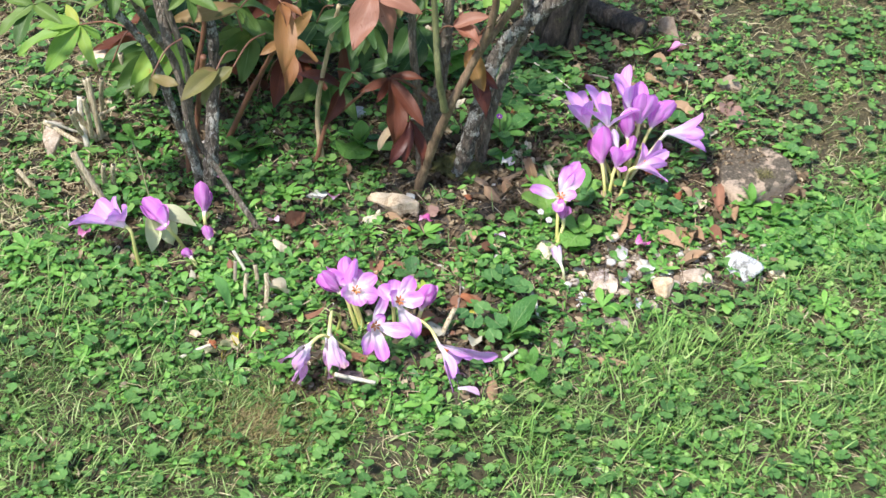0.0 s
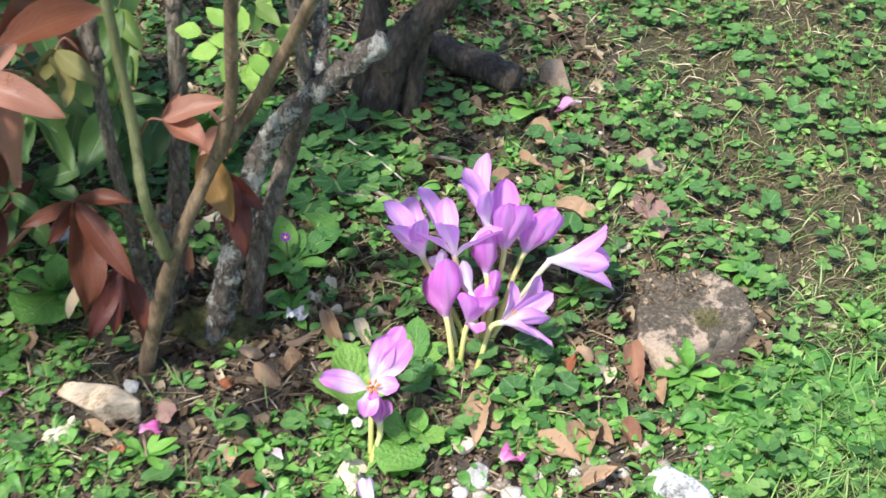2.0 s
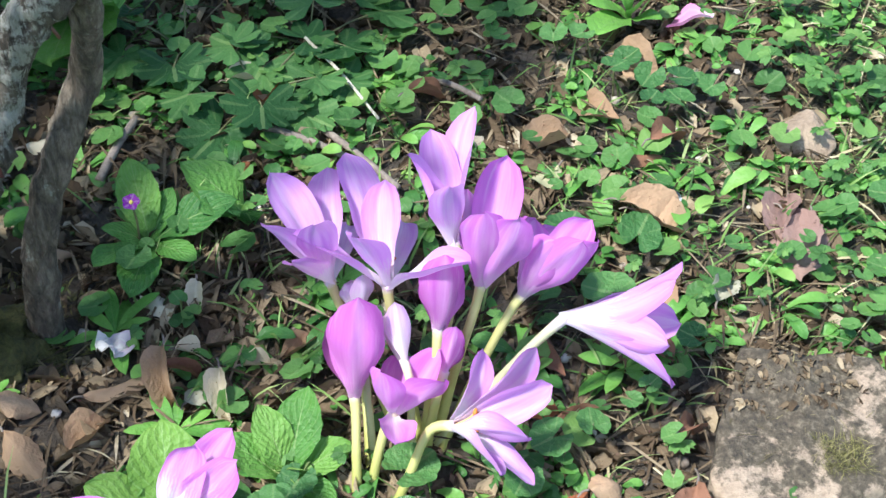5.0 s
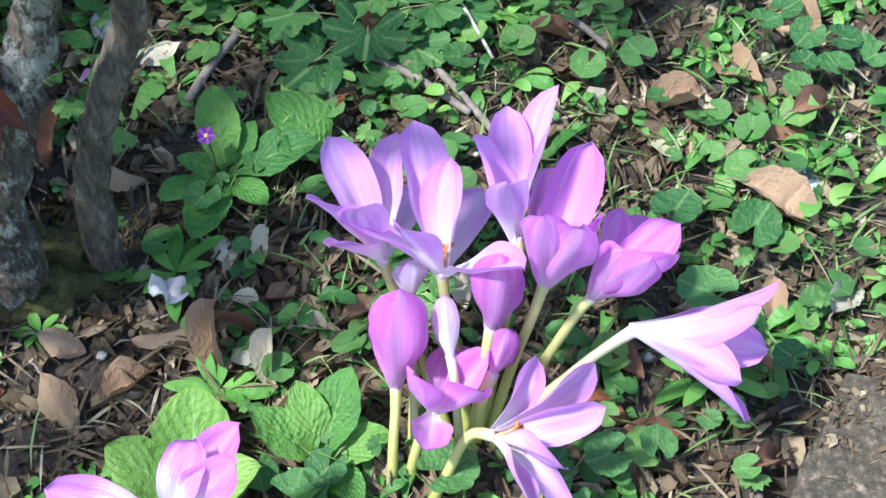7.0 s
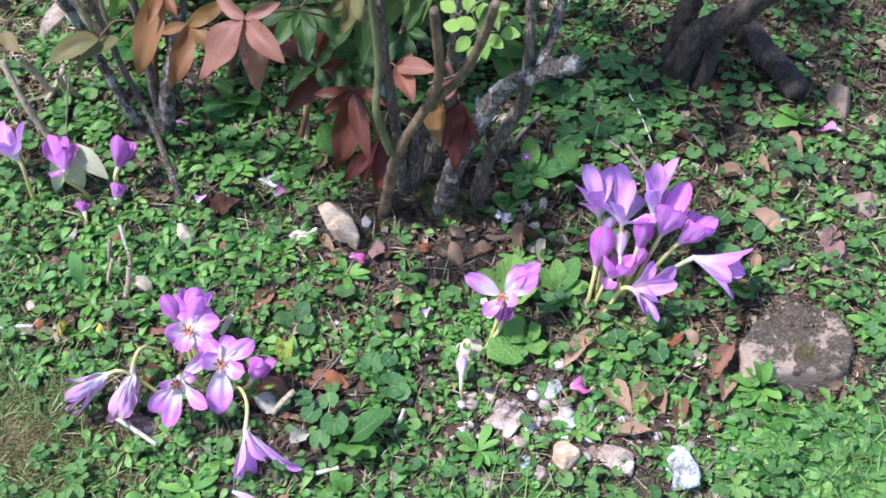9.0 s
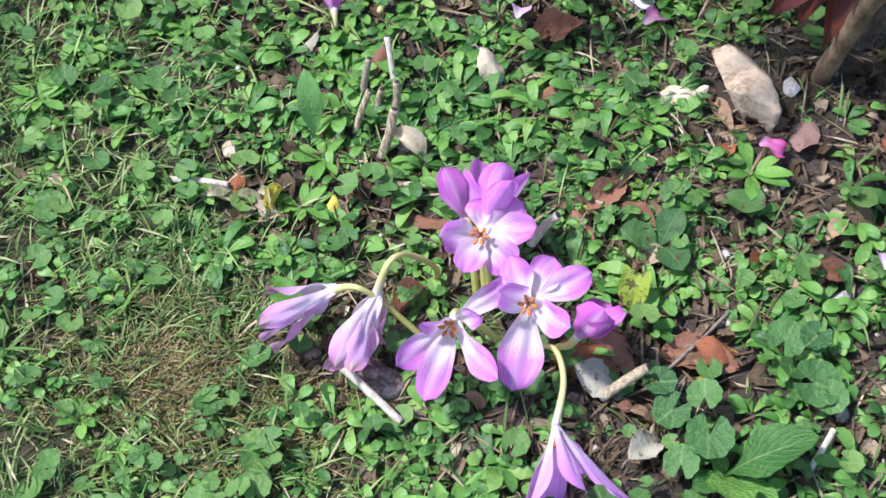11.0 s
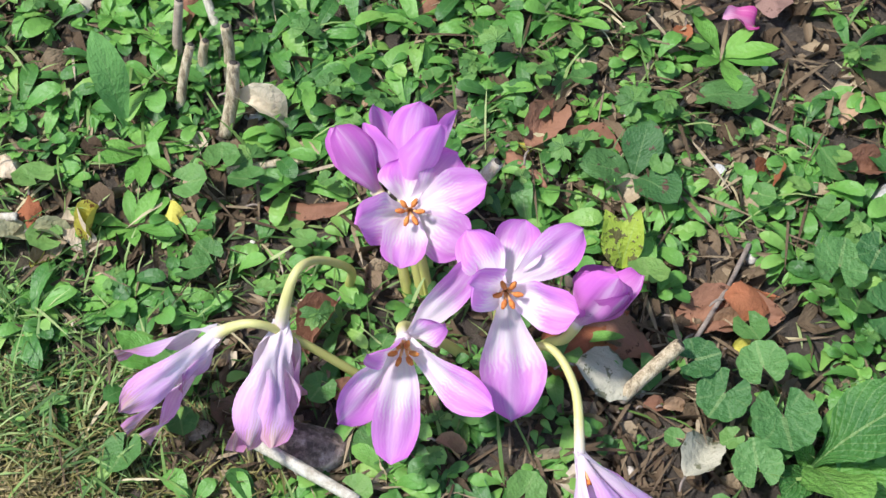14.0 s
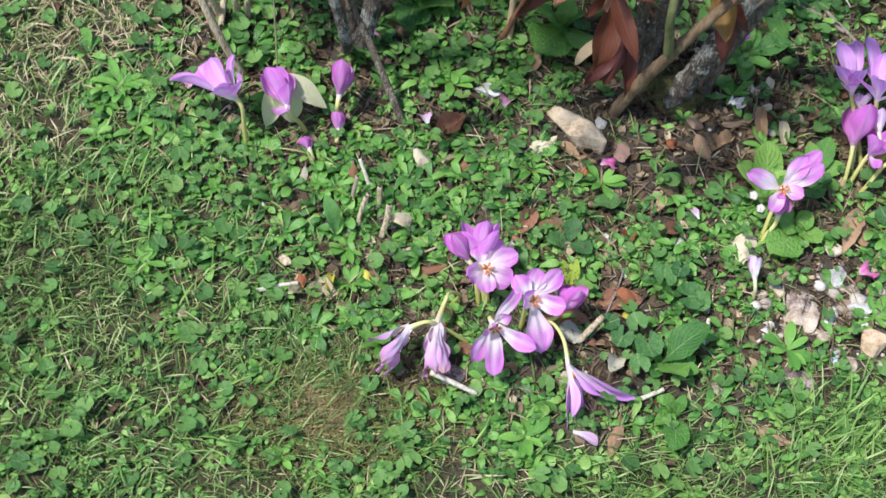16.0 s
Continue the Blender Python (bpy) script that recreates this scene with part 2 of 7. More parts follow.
LEAF = {
    "primrose": leaf_material("primrose leaf", [(0.1, (0.046, 0.148, 0.035)), (0.5, (0.118, 0.292, 0.052)), (0.95, (0.215, 0.400, 0.080))], crinkle=0.75, vein=0.55, rough=0.45, sides=8, ribs=0.26),
    "fresh": leaf_material("fresh primrose leaf", [(0.1, (0.150, 0.300, 0.050)), (0.5, (0.220, 0.400, 0.075)), (0.95, (0.31, 0.48, 0.11))], crinkle=0.60, vein=0.65, vein_colour=(0.34, 0.50, 0.19), rough=0.45, sides=7, ribs=0.45),
    "blotched": leaf_material("blotched leaf", [(0.1, (0.040, 0.125, 0.041)), (0.9, (0.105, 0.228, 0.062))], spots=(0.120, 0.070, 0.050), spot_cut=0.60, vein=0.25),
    "dock": leaf_material("toothed leaf", [(0.1, (0.130, 0.320, 0.085)), (0.9, (0.210, 0.430, 0.115))], crinkle=0.4),
    "eaten": leaf_material("eaten leaf", [(0.1, (0.287, 0.388, 0.038)), (0.9, (0.350, 0.460, 0.060))], spots=(0.130, 0.120, 0.040), spot_cut=0.54),
    "weed": leaf_material("weed leaf", [(0.1, (0.091, 0.262, 0.041)), (0.9, (0.222, 0.456, 0.083))], rough=0.45),
    "ivy": leaf_material("ground ivy leaf", [(0.1, (0.040, 0.125, 0.037)), (0.5, (0.070, 0.185, 0.050)), (0.95, (0.130, 0.28, 0.078))], sides=7, crinkle=0.7, radial=True),
    "lobed": leaf_material("lobed leaf", [(0.1, (0.026, 0.080, 0.026)), (0.5, (0.052, 0.140, 0.042)), (0.95, (0.095, 0.210, 0.060))], sides=7, gloss=0.15, crinkle=0.5, radial=True),
    "lime": leaf_material("lime leaflet", [(0.1, (0.22, 0.42, 0.075)), (0.9, (0.36, 0.57, 0.11))], share=0.45),
    "orange": leaf_material("orange autumn leaf", [(0.1, (0.270, 0.100, 0.040)), (0.5, (0.360, 0.170, 0.062)), (0.95, (0.310, 0.200, 0.055))], vein_colour=(0.432, 0.230, 0.115), sides=9, spots=(0.072, 0.036, 0.022), spot_cut=0.70, crinkle=0.16, streaks=0.6, gloss=0.3, ribs=0.25, vein=0.32, rough=0.48),
    "salmon": leaf_material("salmon autumn leaf", [(0.1, (0.330, 0.130, 0.082)), (0.5, (0.430, 0.215, 0.140)), (0.95, (0.370, 0.120, 0.062))], vein_colour=(0.515, 0.312, 0.218), sides=9, crinkle=0.16, streaks=0.6, gloss=0.3, ribs=0.25, vein=0.32, spots=(0.234, 0.094, 0.055), spot_cut=0.66, rough=0.48),
    "rust": leaf_material("rust autumn leaf", [(0.1, (0.095, 0.026, 0.015)), (0.5, (0.160, 0.050, 0.026)), (0.95, (0.245, 0.090, 0.040))], vein_colour=(0.306, 0.128, 0.068), sides=9, crinkle=0.16, streaks=0.6, gloss=0.3, ribs=0.25, vein=0.32, rough=0.48),
    "maroon": leaf_material("maroon autumn leaf", [(0.1, (0.060, 0.016, 0.015)), (0.5, (0.110, 0.028, 0.022)), (0.95, (0.210, 0.060, 0.032))], vein_colour=(0.280, 0.100, 0.060), sides=9, crinkle=0.16, streaks=0.6, gloss=0.3, ribs=0.25, vein=0.32, rough=0.4),
    "green": leaf_material("peony leaf", [(0.1, (0.050, 0.108, 0.024)), (0.5, (0.095, 0.175, 0.036)), (0.95, (0.175, 0.260, 0.058))], sides=14, crinkle=0.18, streaks=0.3, spots=(0.110, 0.060, 0.025), spot_cut=0.72),
    "darkgreen": leaf_material("dark peony leaf", [(0.1, (0.032, 0.080, 0.022)), (0.95, (0.085, 0.170, 0.040))], sides=14, crinkle=0.18, streaks=0.3),
    "yellowgreen": leaf_material("yellowing peony leaf", [(0.1, (0.131, 0.285, 0.041)), (0.55, (0.261, 0.410, 0.070)), (0.95, (0.450, 0.420, 0.070))], sides=14, crinkle=0.18, streaks=0.3, spots=(0.340, 0.140, 0.050), spot_cut=0.68),
    "olive": leaf_material("olive peony leaf", [(0.1, (0.120, 0.120, 0.040)), (0.5, (0.200, 0.190, 0.060)), (0.95, (0.300, 0.180, 0.080))], sides=14, crinkle=0.18, streaks=0.3, vein_colour=(0.340, 0.280, 0.140)),
    "palegreen": leaf_material("bleached leaf", [(0.1, (0.470, 0.520, 0.230)), (0.5, (0.550, 0.575, 0.320)), (0.95, (0.580, 0.560, 0.370))], sides=14, crinkle=0.3, vein_colour=(0.496, 0.496, 0.336)),
    "straw": leaf_material("straw leaf", [(0.1, (0.420, 0.310, 0.180)), (0.9, (0.600, 0.480, 0.300))], vein_colour=(0.400, 0.280, 0.160), vein=0.25, share=0.15),
}


def litter(name, a, b, spot, cut=0.66):
    return leaf_material(name, [(0.1, a), (0.9, b)], vein_colour=tuple(c * 1.3 for c in b), vein=0.10, share=0.12, rough=0.75, crinkle=0.4, spots=spot, spot_cut=cut, grain=300, gloss=0.15, ribs=0.04)


DEAD = {
    "tan": litter("tan dead leaf", (0.300, 0.190, 0.110), (0.460, 0.310, 0.190), (0.220, 0.130, 0.080)),
    "brown": litter("brown dead leaf", (0.170, 0.080, 0.048), (0.300, 0.155, 0.095), (0.090, 0.045, 0.028)),
    "rust": litter("rust dead leaf", (0.250, 0.085, 0.040), (0.380, 0.150, 0.070), (0.140, 0.060, 0.030)),
    "straw": litter("straw dead leaf", (0.540, 0.460, 0.310), (0.700, 0.620, 0.450), (0.360, 0.260, 0.150)),
    "grey": litter("grey dead leaf", (0.300, 0.280, 0.200), (0.460, 0.440, 0.330), (0.180, 0.180, 0.110), 0.58),
    "olive": litter("olive dead leaf", (0.340, 0.340, 0.170), (0.500, 0.460, 0.280), (0.200, 0.190, 0.100)),
    "yellow": litter("yellow dead leaf", (0.420, 0.390, 0.060), (0.600, 0.540, 0.110), (0.160, 0.080, 0.030), 0.60),
    "pinkbrown": litter("pink-brown dead leaf", (0.260, 0.160, 0.130), (0.360, 0.250, 0.210), (0.180, 0.110, 0.090)),
}


def rock(name, stops, rough=0.85):
    return plain_material(name, stops, 55, rough, 0.7, 0.004, 7, by_object=0.12)


STONE = {
    "cream": rock("cream limestone", [(0.28, (0.280, 0.200, 0.120)), (0.42, (0.480, 0.375, 0.250)), (0.65, (0.620, 0.515, 0.370))]),
    "white": rock("white quartz", [(0.22, (0.260, 0.245, 0.215)), (0.40, (0.430, 0.420, 0.395)), (0.62, (0.580, 0.580, 0.560))]),
    "quartz": rock("grey-veined quartz", [(0.34, (0.120, 0.115, 0.100)), (0.46, (0.330, 0.330, 0.310)), (0.58, (0.560, 0.575, 0.570))]),
    "grey": rock("grey stone", [(0.3, (0.240, 0.230, 0.210)), (0.5, (0.420, 0.410, 0.380)), (0.7, (0.560, 0.550, 0.520))]),
    "tan": rock("tan stone", [(0.3, (0.250, 0.180, 0.120)), (0.5, (0.440, 0.350, 0.260)), (0.7, (0.600, 0.520, 0.420))]),
    "orange": rock("ochre stone", [(0.3, (0.360, 0.220, 0.120)), (0.5, (0.560, 0.400, 0.250)), (0.7, (0.680, 0.550, 0.400))]),
    "pink": rock("reddish stone", [(0.36, (0.085, 0.062, 0.048)), (0.5, (0.235, 0.175, 0.140)), (0.64, (0.460, 0.380, 0.320))]),
    "blue": rock("blue-grey stone", [(0.3, (0.300, 0.340, 0.380)), (0.7, (0.550, 0.600, 0.640))]),
    "brown": rock("brown stone", [(0.3, (0.200, 0.140, 0.090)), (0.7, (0.400, 0.300, 0.210))]),
    "lichen": rock("lichened stone", [(0.36, (0.100, 0.085, 0.060)), (0.48, (0.200, 0.190, 0.160)), (0.56, (0.620, 0.640, 0.640)), (0.7, (0.720, 0.740, 0.740))]),
}


def slab_material():
    """Sandstone with a dark mossy stain over its middle, pale worn edges and grit."""
    m, nt, bsdf = start("mossy sandstone")
    where = nt.nodes.new("ShaderNodeTexCoord").outputs["Object"]
    sep = nt.nodes.new("ShaderNodeSeparateXYZ")
    nt.links.new(where, sep.inputs["Vector"])
    gx, gy = mathn(nt, "ADD", sep.outputs["X"], 0.022), mathn(nt, "ADD", sep.outputs["Y"], -0.022)
    far = mathn(nt, "SQRT", mathn(nt, "ADD", mathn(nt, "MULTIPLY", gx, mathn(nt, "MULTIPLY", gx, 0.55)), mathn(nt, "MULTIPLY", gy, gy)))
    a, b = noise_of(nt, 45, 6, 0.7), noise_of(nt, 260, 5, 0.7)
    wide = noise_of(nt, 24, 5, 0.65)
    rock = ramp(nt, [(0.3, (0.22, 0.160, 0.108)), (0.5, (0.40, 0.305, 0.215)), (0.7, (0.54, 0.43, 0.31))], mathn(nt, "ADD", mathn(nt, "MULTIPLY", a, 0.5), mathn(nt, "MULTIPLY", b, 0.5)))
    moss = ramp(nt, [(0.35, (0.016, 0.014, 0.009)), (0.52, (0.055, 0.045, 0.027)), (0.68, (0.17, 0.140, 0.095))], b)
    worn = mathn(nt, "ADD", mathn(nt, "MULTIPLY", mathn(nt, "SUBTRACT", wide, 0.50), 6.0), mathn(nt, "MULTIPLY", mathn(nt, "SUBTRACT", a, 0.50), 11.0))
    stain = mathn(nt, "ADD", mathn(nt, "MULTIPLY", mathn(nt, "SUBTRACT", 0.063, far), 60.0), worn)
    clamp = nt.nodes.new("ShaderNodeClamp")
    nt.links.new(stain, clamp.inputs["Value"])
    nt.links.new(mixc(nt, mathn(nt, "MULTIPLY", clamp.outputs["Result"], 0.90), rock, moss), bsdf.inputs["Base Color"])
    bsdf.inputs["Roughness"].default_value = 0.93
    bump_of(nt, bsdf, mathn(nt, "ADD", a, mathn(nt, "MULTIPLY", b, 0.6)), 0.8, 0.005)
    return m


SLAB = slab_material()


def bark_material(name, stops, lichen, cut, scale=150.0):
    """Fissured bark with fine grain and crusts of lichen."""
    m, nt, bsdf = start(name)
    mp = nt.nodes.new("ShaderNodeMapping")
    mp.inputs["Scale"].default_value = (1, 1, 0.30)
    nt.links.new(nt.nodes.new("ShaderNodeTexCoord").outputs["Object"], mp.inputs["Vector"])
    where = mp.outputs["Vector"]
    cracks = nt.nodes.new("ShaderNodeTexVoronoi")
    cracks.feature = "DISTANCE_TO_EDGE"
    cracks.inputs["Scale"].default_value = scale
    nt.links.new(where, cracks.inputs["Vector"])
    split = nt.nodes.new("ShaderNodeClamp")
    nt.links.new(mathn(nt, "MULTIPLY", cracks.outputs["Distance"], 5.0), split.inputs["Value"])
    a, b = noise_of(nt, scale * 0.5, 6, 0.7, where), noise_of(nt, scale * 3.2, 5, 0.75, where)
    mixed = mathn(nt, "ADD", mathn(nt, "MULTIPLY", a, 0.55), mathn(nt, "MULTIPLY", b, 0.45))
    colour = ramp(nt, stops, mathn(nt, "ADD", mathn(nt, "MULTIPLY", mathn(nt, "SUBTRACT", mixed, 0.5), 2.2), 0.5))
    colour = mixc(nt, mathn(nt, "MULTIPLY", mathn(nt, "SUBTRACT", 1.0, split.outputs["Result"]), 0.45), colour, tuple(c * 0.5 for c in stops[0][1]))
    crust = nt.nodes.new("ShaderNodeClamp")
    patch = mathn(nt, "ADD", noise_of(nt, scale * 0.30, 7, 0.72), mathn(nt, "MULTIPLY", mathn(nt, "SUBTRACT", b, 0.5), 0.30))
    nt.links.new(mathn(nt, "MULTIPLY", mathn(nt, "SUBTRACT", patch, cut), 14.0), crust.inputs["Value"])
    pale = ramp(nt, [(0.35, tuple(c * 0.6 for c in lichen)), (0.62, lichen)], b)
    nt.links.new(mixc(nt, mathn(nt, "MULTIPLY", crust.outputs["Result"], 0.85), colour, pale), bsdf.inputs["Base Color"])
    bsdf.inputs["Roughness"].default_value = 0.93
    bump_of(nt, bsdf, mathn(nt, "ADD", mathn(nt, "MULTIPLY", split.outputs["Result"], 0.5), mathn(nt, "ADD", a, b)), 1.0, 0.005)
    return m


BARK = {
    "lichen": bark_material("lichened bark", [(0.30, (0.055, 0.044, 0.033)), (0.5, (0.130, 0.105, 0.080)), (0.75, (0.240, 0.205, 0.160))], (0.56, 0.55, 0.48), 0.50),
    "bark": bark_material("grey bark", [(0.30, (0.095, 0.074, 0.054)), (0.5, (0.215, 0.170, 0.124)), (0.75, (0.370, 0.310, 0.232))], (0.46, 0.45, 0.36), 0.57),
    "greenbark": plain_material("young bark", [(0.3, (0.075, 0.050, 0.030)), (0.5, (0.150, 0.098, 0.054)), (0.7, (0.270, 0.190, 0.110))], 90, 0.75, 0.6, 0.003, 5, stretch=(1, 1, 0.3)),
    "green": plain_material("green stem", [(0.3, (0.070, 0.078, 0.030)), (0.7, (0.200, 0.205, 0.085))], 90, 0.6, 0.3, 0.002, 5, stretch=(1, 1, 0.3)),
    "redstem": plain_material("red leaf stalk", [(0.3, (0.110, 0.045, 0.028)), (0.7, (0.230, 0.105, 0.055))], 60, 0.6, 0.2, 0.001),
    "straw": plain_material("straw stem", [(0.3, (0.300, 0.220, 0.120)), (0.7, (0.480, 0.380, 0.220))], 60, 0.7, 0.3, 0.001, stretch=(1, 1, 0.3)),
    "dark": bark_material("dark mossy bark", [(0.30, (0.034, 0.026, 0.018)), (0.5, (0.085, 0.064, 0.046)), (0.75, (0.165, 0.135, 0.100))], (0.115, 0.120, 0.050), 0.60, 90.0),
}
STALK = {
    "straw": plain_material("dry stalk", [(0.3, (0.230, 0.175, 0.105)), (0.45, (0.450, 0.365, 0.225)), (0.7, (0.640, 0.550, 0.380))], 140, 0.75, 0.8, 0.002, stretch=(3, 3, 0.5), contrast=2.4),
    "grey": plain_material("grey dry stalk", [(0.3, (0.220, 0.170, 0.120)), (0.7, (0.420, 0.350, 0.260))], 80, 0.8, 0.4, 0.001),
    "pale": plain_material("bleached stalk", [(0.3, (0.420, 0.370, 0.270)), (0.7, (0.680, 0.640, 0.520))], 120, 0.7, 0.6, 0.002, stretch=(3, 3, 0.6), contrast=2.2),
    "twig": plain_material("twig bark", [(0.3, (0.130, 0.100, 0.080)), (0.7, (0.300, 0.250, 0.200))], 90, 0.85, 0.5, 0.001),
    # near-black colour for the shade inside a cut stalk
    "hollow": plain_material("painted hollow shade", [(0.3, (0.030, 0.025, 0.020)), (0.7, (0.060, 0.050, 0.040))], 90, 0.9),
}
MOSS = plain_material("trunk moss", [(0.3, (0.050, 0.050, 0.015)), (0.7, (0.160, 0.150, 0.040))], 200, 0.95, 1.0, 0.004)
GRASS = leaf_material("grass blade", [(0.05, (0.030, 0.070, 0.018)), (0.35, (0.085, 0.165, 0.040)), (0.65, (0.215, 0.350, 0.090)), (0.95, (0.500, 0.560, 0.250))], island=True, vein=0.0, share=0.38, crinkle=0.1)
STRAW = leaf_material("dry grass blade", [(0.1, (0.280, 0.225, 0.115)), (0.5, (0.450, 0.380, 0.215)), (0.95, (0.620, 0.550, 0.360))], island=True, vein=0.0, share=0.15, crinkle=0.1)
TALL = leaf_material("tall grass blade", [(0.05, (0.10, 0.21, 0.045)), (0.5, (0.22, 0.39, 0.085)), (0.95, (0.42, 0.57, 0.18))], island=True, vein=0.0, share=0.35, crinkle=0.1)
MOSSY = leaf_material("root moss tuft", [(0.05, (0.050, 0.048, 0.015)), (0.5, (0.135, 0.122, 0.038)), (0.95, (0.290, 0.255, 0.090))], island=True, vein=0.0, share=0.1, crinkle=0.1)
THATCH = leaf_material("brown thatch", [(0.05, (0.045, 0.037, 0.017)), (0.5, (0.12, 0.098, 0.045)), (0.95, (0.30, 0.245, 0.115))], island=True, vein=0.0, share=0.1, crinkle=0.1)
HERB = leaf_material("small weed leaf", [(0.0, (0.028, 0.095, 0.028)), (0.25, (0.064, 0.190, 0.040)), (0.5, (0.126, 0.325, 0.060)), (0.75, (0.200, 0.430, 0.084)), (0.95, (0.310, 0.500, 0.115))], island=True, vein=0.3, share=0.36, crinkle=0.40, rough=0.38, gloss=0.45)
HERB_LAWN = leaf_material("lawn weed leaf", [(0.0, (0.035, 0.110, 0.028)), (0.3, (0.100, 0.250, 0.050)), (0.6, (0.210, 0.430, 0.085)), (0.95, (0.420, 0.600, 0.170))], island=True, vein=0.3, share=0.36, crinkle=0.35, rough=0.36, gloss=0.5)
HERB_ROUND = leaf_material("small round leaf", [(0.08, (0.050, 0.130, 0.035)), (0.4, (0.100, 0.235, 0.060)), (0.7, (0.150, 0.305, 0.076)), (0.95, (0.225, 0.375, 0.098))], island=True, vein=0.25, sides=5, share=0.36, crinkle=0.5, radial=True)
LITTER = leaf_material("litter scrap", [(0.05, (0.045, 0.031, 0.020)), (0.35, (0.100, 0.070, 0.043)), (0.65, (0.180, 0.132, 0.082)), (0.83, (0.340, 0.265, 0.165)), (0.97, (0.62, 0.54, 0.40))], island=True, vein=0.0, share=0.05, crinkle=0.6, rough=0.85, gloss=0.1)
DRYMOSS = leaf_material("dry moss tuft", [(0.05, (0.090, 0.070, 0.030)), (0.5, (0.260, 0.200, 0.085)), (0.95, (0.480, 0.390, 0.190))], island=True, vein=0.0, share=0.15, crinkle=0.1)
CHIP = plain_material("gravel", [(0.25, (0.160, 0.120, 0.090)), (0.45, (0.340, 0.290, 0.230)), (0.6, (0.440, 0.390, 0.320)), (0.78, (0.600, 0.560, 0.500))], 90, 0.9, 0.5, 0.002, 6, by_island=0.5)

CRUMB = plain_material("soil crumb", [(0.3, (0.032, 0.025, 0.018)), (0.6, (0.095, 0.073, 0.054)), (0.85, (0.200, 0.160, 0.122))], 120, 0.95, 0.5, 0.001, 5, by_island=0.35)


def soil_material():
    """Dark crumbly soil with moss and old thatch where the lawn begins."""
    m, nt, bsdf = start("soil and thatch")
    a, b, c = noise_of(nt, 14, 6, 0.7), noise_of(nt, 210, 6, 0.8), noise_of(nt, 5, 3)
    soil = ramp(nt, [(0.3, (0.034, 0.027, 0.019)), (0.5, (0.088, 0.069, 0.050)), (0.68, (0.190, 0.155, 0.116))], mathn(nt, "ADD", mathn(nt, "MULTIPLY", a, 0.4), mathn(nt, "MULTIPLY", b, 0.6)))
    thatch = ramp(nt, [(0.3, (0.032, 0.028, 0.013)), (0.5, (0.078, 0.066, 0.030)), (0.7, (0.165, 0.132, 0.065))], mathn(nt, "ADD", mathn(nt, "MULTIPLY", c, 0.4), mathn(nt, "MULTIPLY", b, 0.6)))
    lawn = nt.nodes.new("ShaderNodeAttribute")
    lawn.attribute_name = "lawn"
    turf = ramp(nt, [(0.32, (0.032, 0.055, 0.018)), (0.5, (0.068, 0.110, 0.032)), (0.68, (0.130, 0.160, 0.058))], mathn(nt, "ADD", mathn(nt, "MULTIPLY", a, 0.5), mathn(nt, "MULTIPLY", b, 0.5)))
    far = nt.nodes.new("ShaderNodeAttribute")
    far.attribute_name = "outer"
    colour = mixc(nt, lawn.outputs["Fac"], soil, mixc(nt, far.outputs["Fac"], thatch, turf))
    nt.links.new(colour, bsdf.inputs["Base Color"])
    bsdf.inputs["Roughness"].default_value = 0.95
    bump_of(nt, bsdf, mathn(nt, "ADD", a, b), 1.0, 0.006)
    return m


SOIL = soil_material()

# ---- builders ----


def mesh_of(name, verts, faces, uv=None, smooth=True):
    me = bpy.data.meshes.new(name)
    me.from_pydata([tuple(v) for v in verts], [], faces)
    if uv is not None:
        layer = me.uv_layers.new(name="UVMap")
        index = np.empty(len(me.loops), np.int32)
        me.loops.foreach_get("vertex_index", index)
        layer.data.foreach_set("uv", np.asarray(uv, np.float32)[index].ravel())
    if smooth:
        me.polygons.foreach_set("use_smooth", np.ones(len(me.polygons), bool))
    me.update()
    return me


def part(name, me, material, parent, label=""):
    ob = new(name, me)
    if not me.materials:
        me.materials.append(material)
    ob.parent = parent
    return tagged(ob, label) if label else ob


def thing(name, place, label, category, group="", kind=""):
    ob = new(name)
    ob.empty_display_size = 0.02
    ob.location = place
    return tagged(ob, label, category, group, kind)


def lone(name, me, material, place, label, category, group="", turn=(0, 0, 0)):
    ob = new(name, me)
    if not me.materials:
        me.materials.append(material)
    ob.location, ob.rotation_euler = place, [radians(a) for a in turn]
    return tagged(ob, label, category, group)


def slope(x, y):
    fx, fy = 3.0 * math.tanh(x / 3.0), 3.0 * math.tanh(y / 3.0)
    return -0.010 - 0.06 * fx + 0.15 * fy


def ground_z(x, y):
    """Height of the soil: a gentle slope with small humps."""
    fade = max(0.0, 1.0 - (x * x + y * y) / 9.0)
    return slope(x, y) + fade * (0.006 * noise.noise((x * 9, y * 9, 0.3)) + 0.0035 * noise.noise((x * 31, y * 31, 1.7))) - 0.002


# the planted bed in the plan; lawn lies round it
BED = [(-0.60, 0.42), (-0.51, 0.27), (-0.46, 0.11), (-0.37, -0.02), (-0.29, -0.13), (-0.20, -0.19), (-0.06, -0.20), (0.05, -0.17), (0.18, -0.12),
       (0.30, -0.11), (0.42, -0.09), (0.54, 0.06), (0.53, 0.28), (0.58, 0.52), (0.52, 0.92), (-0.62, 0.95)]


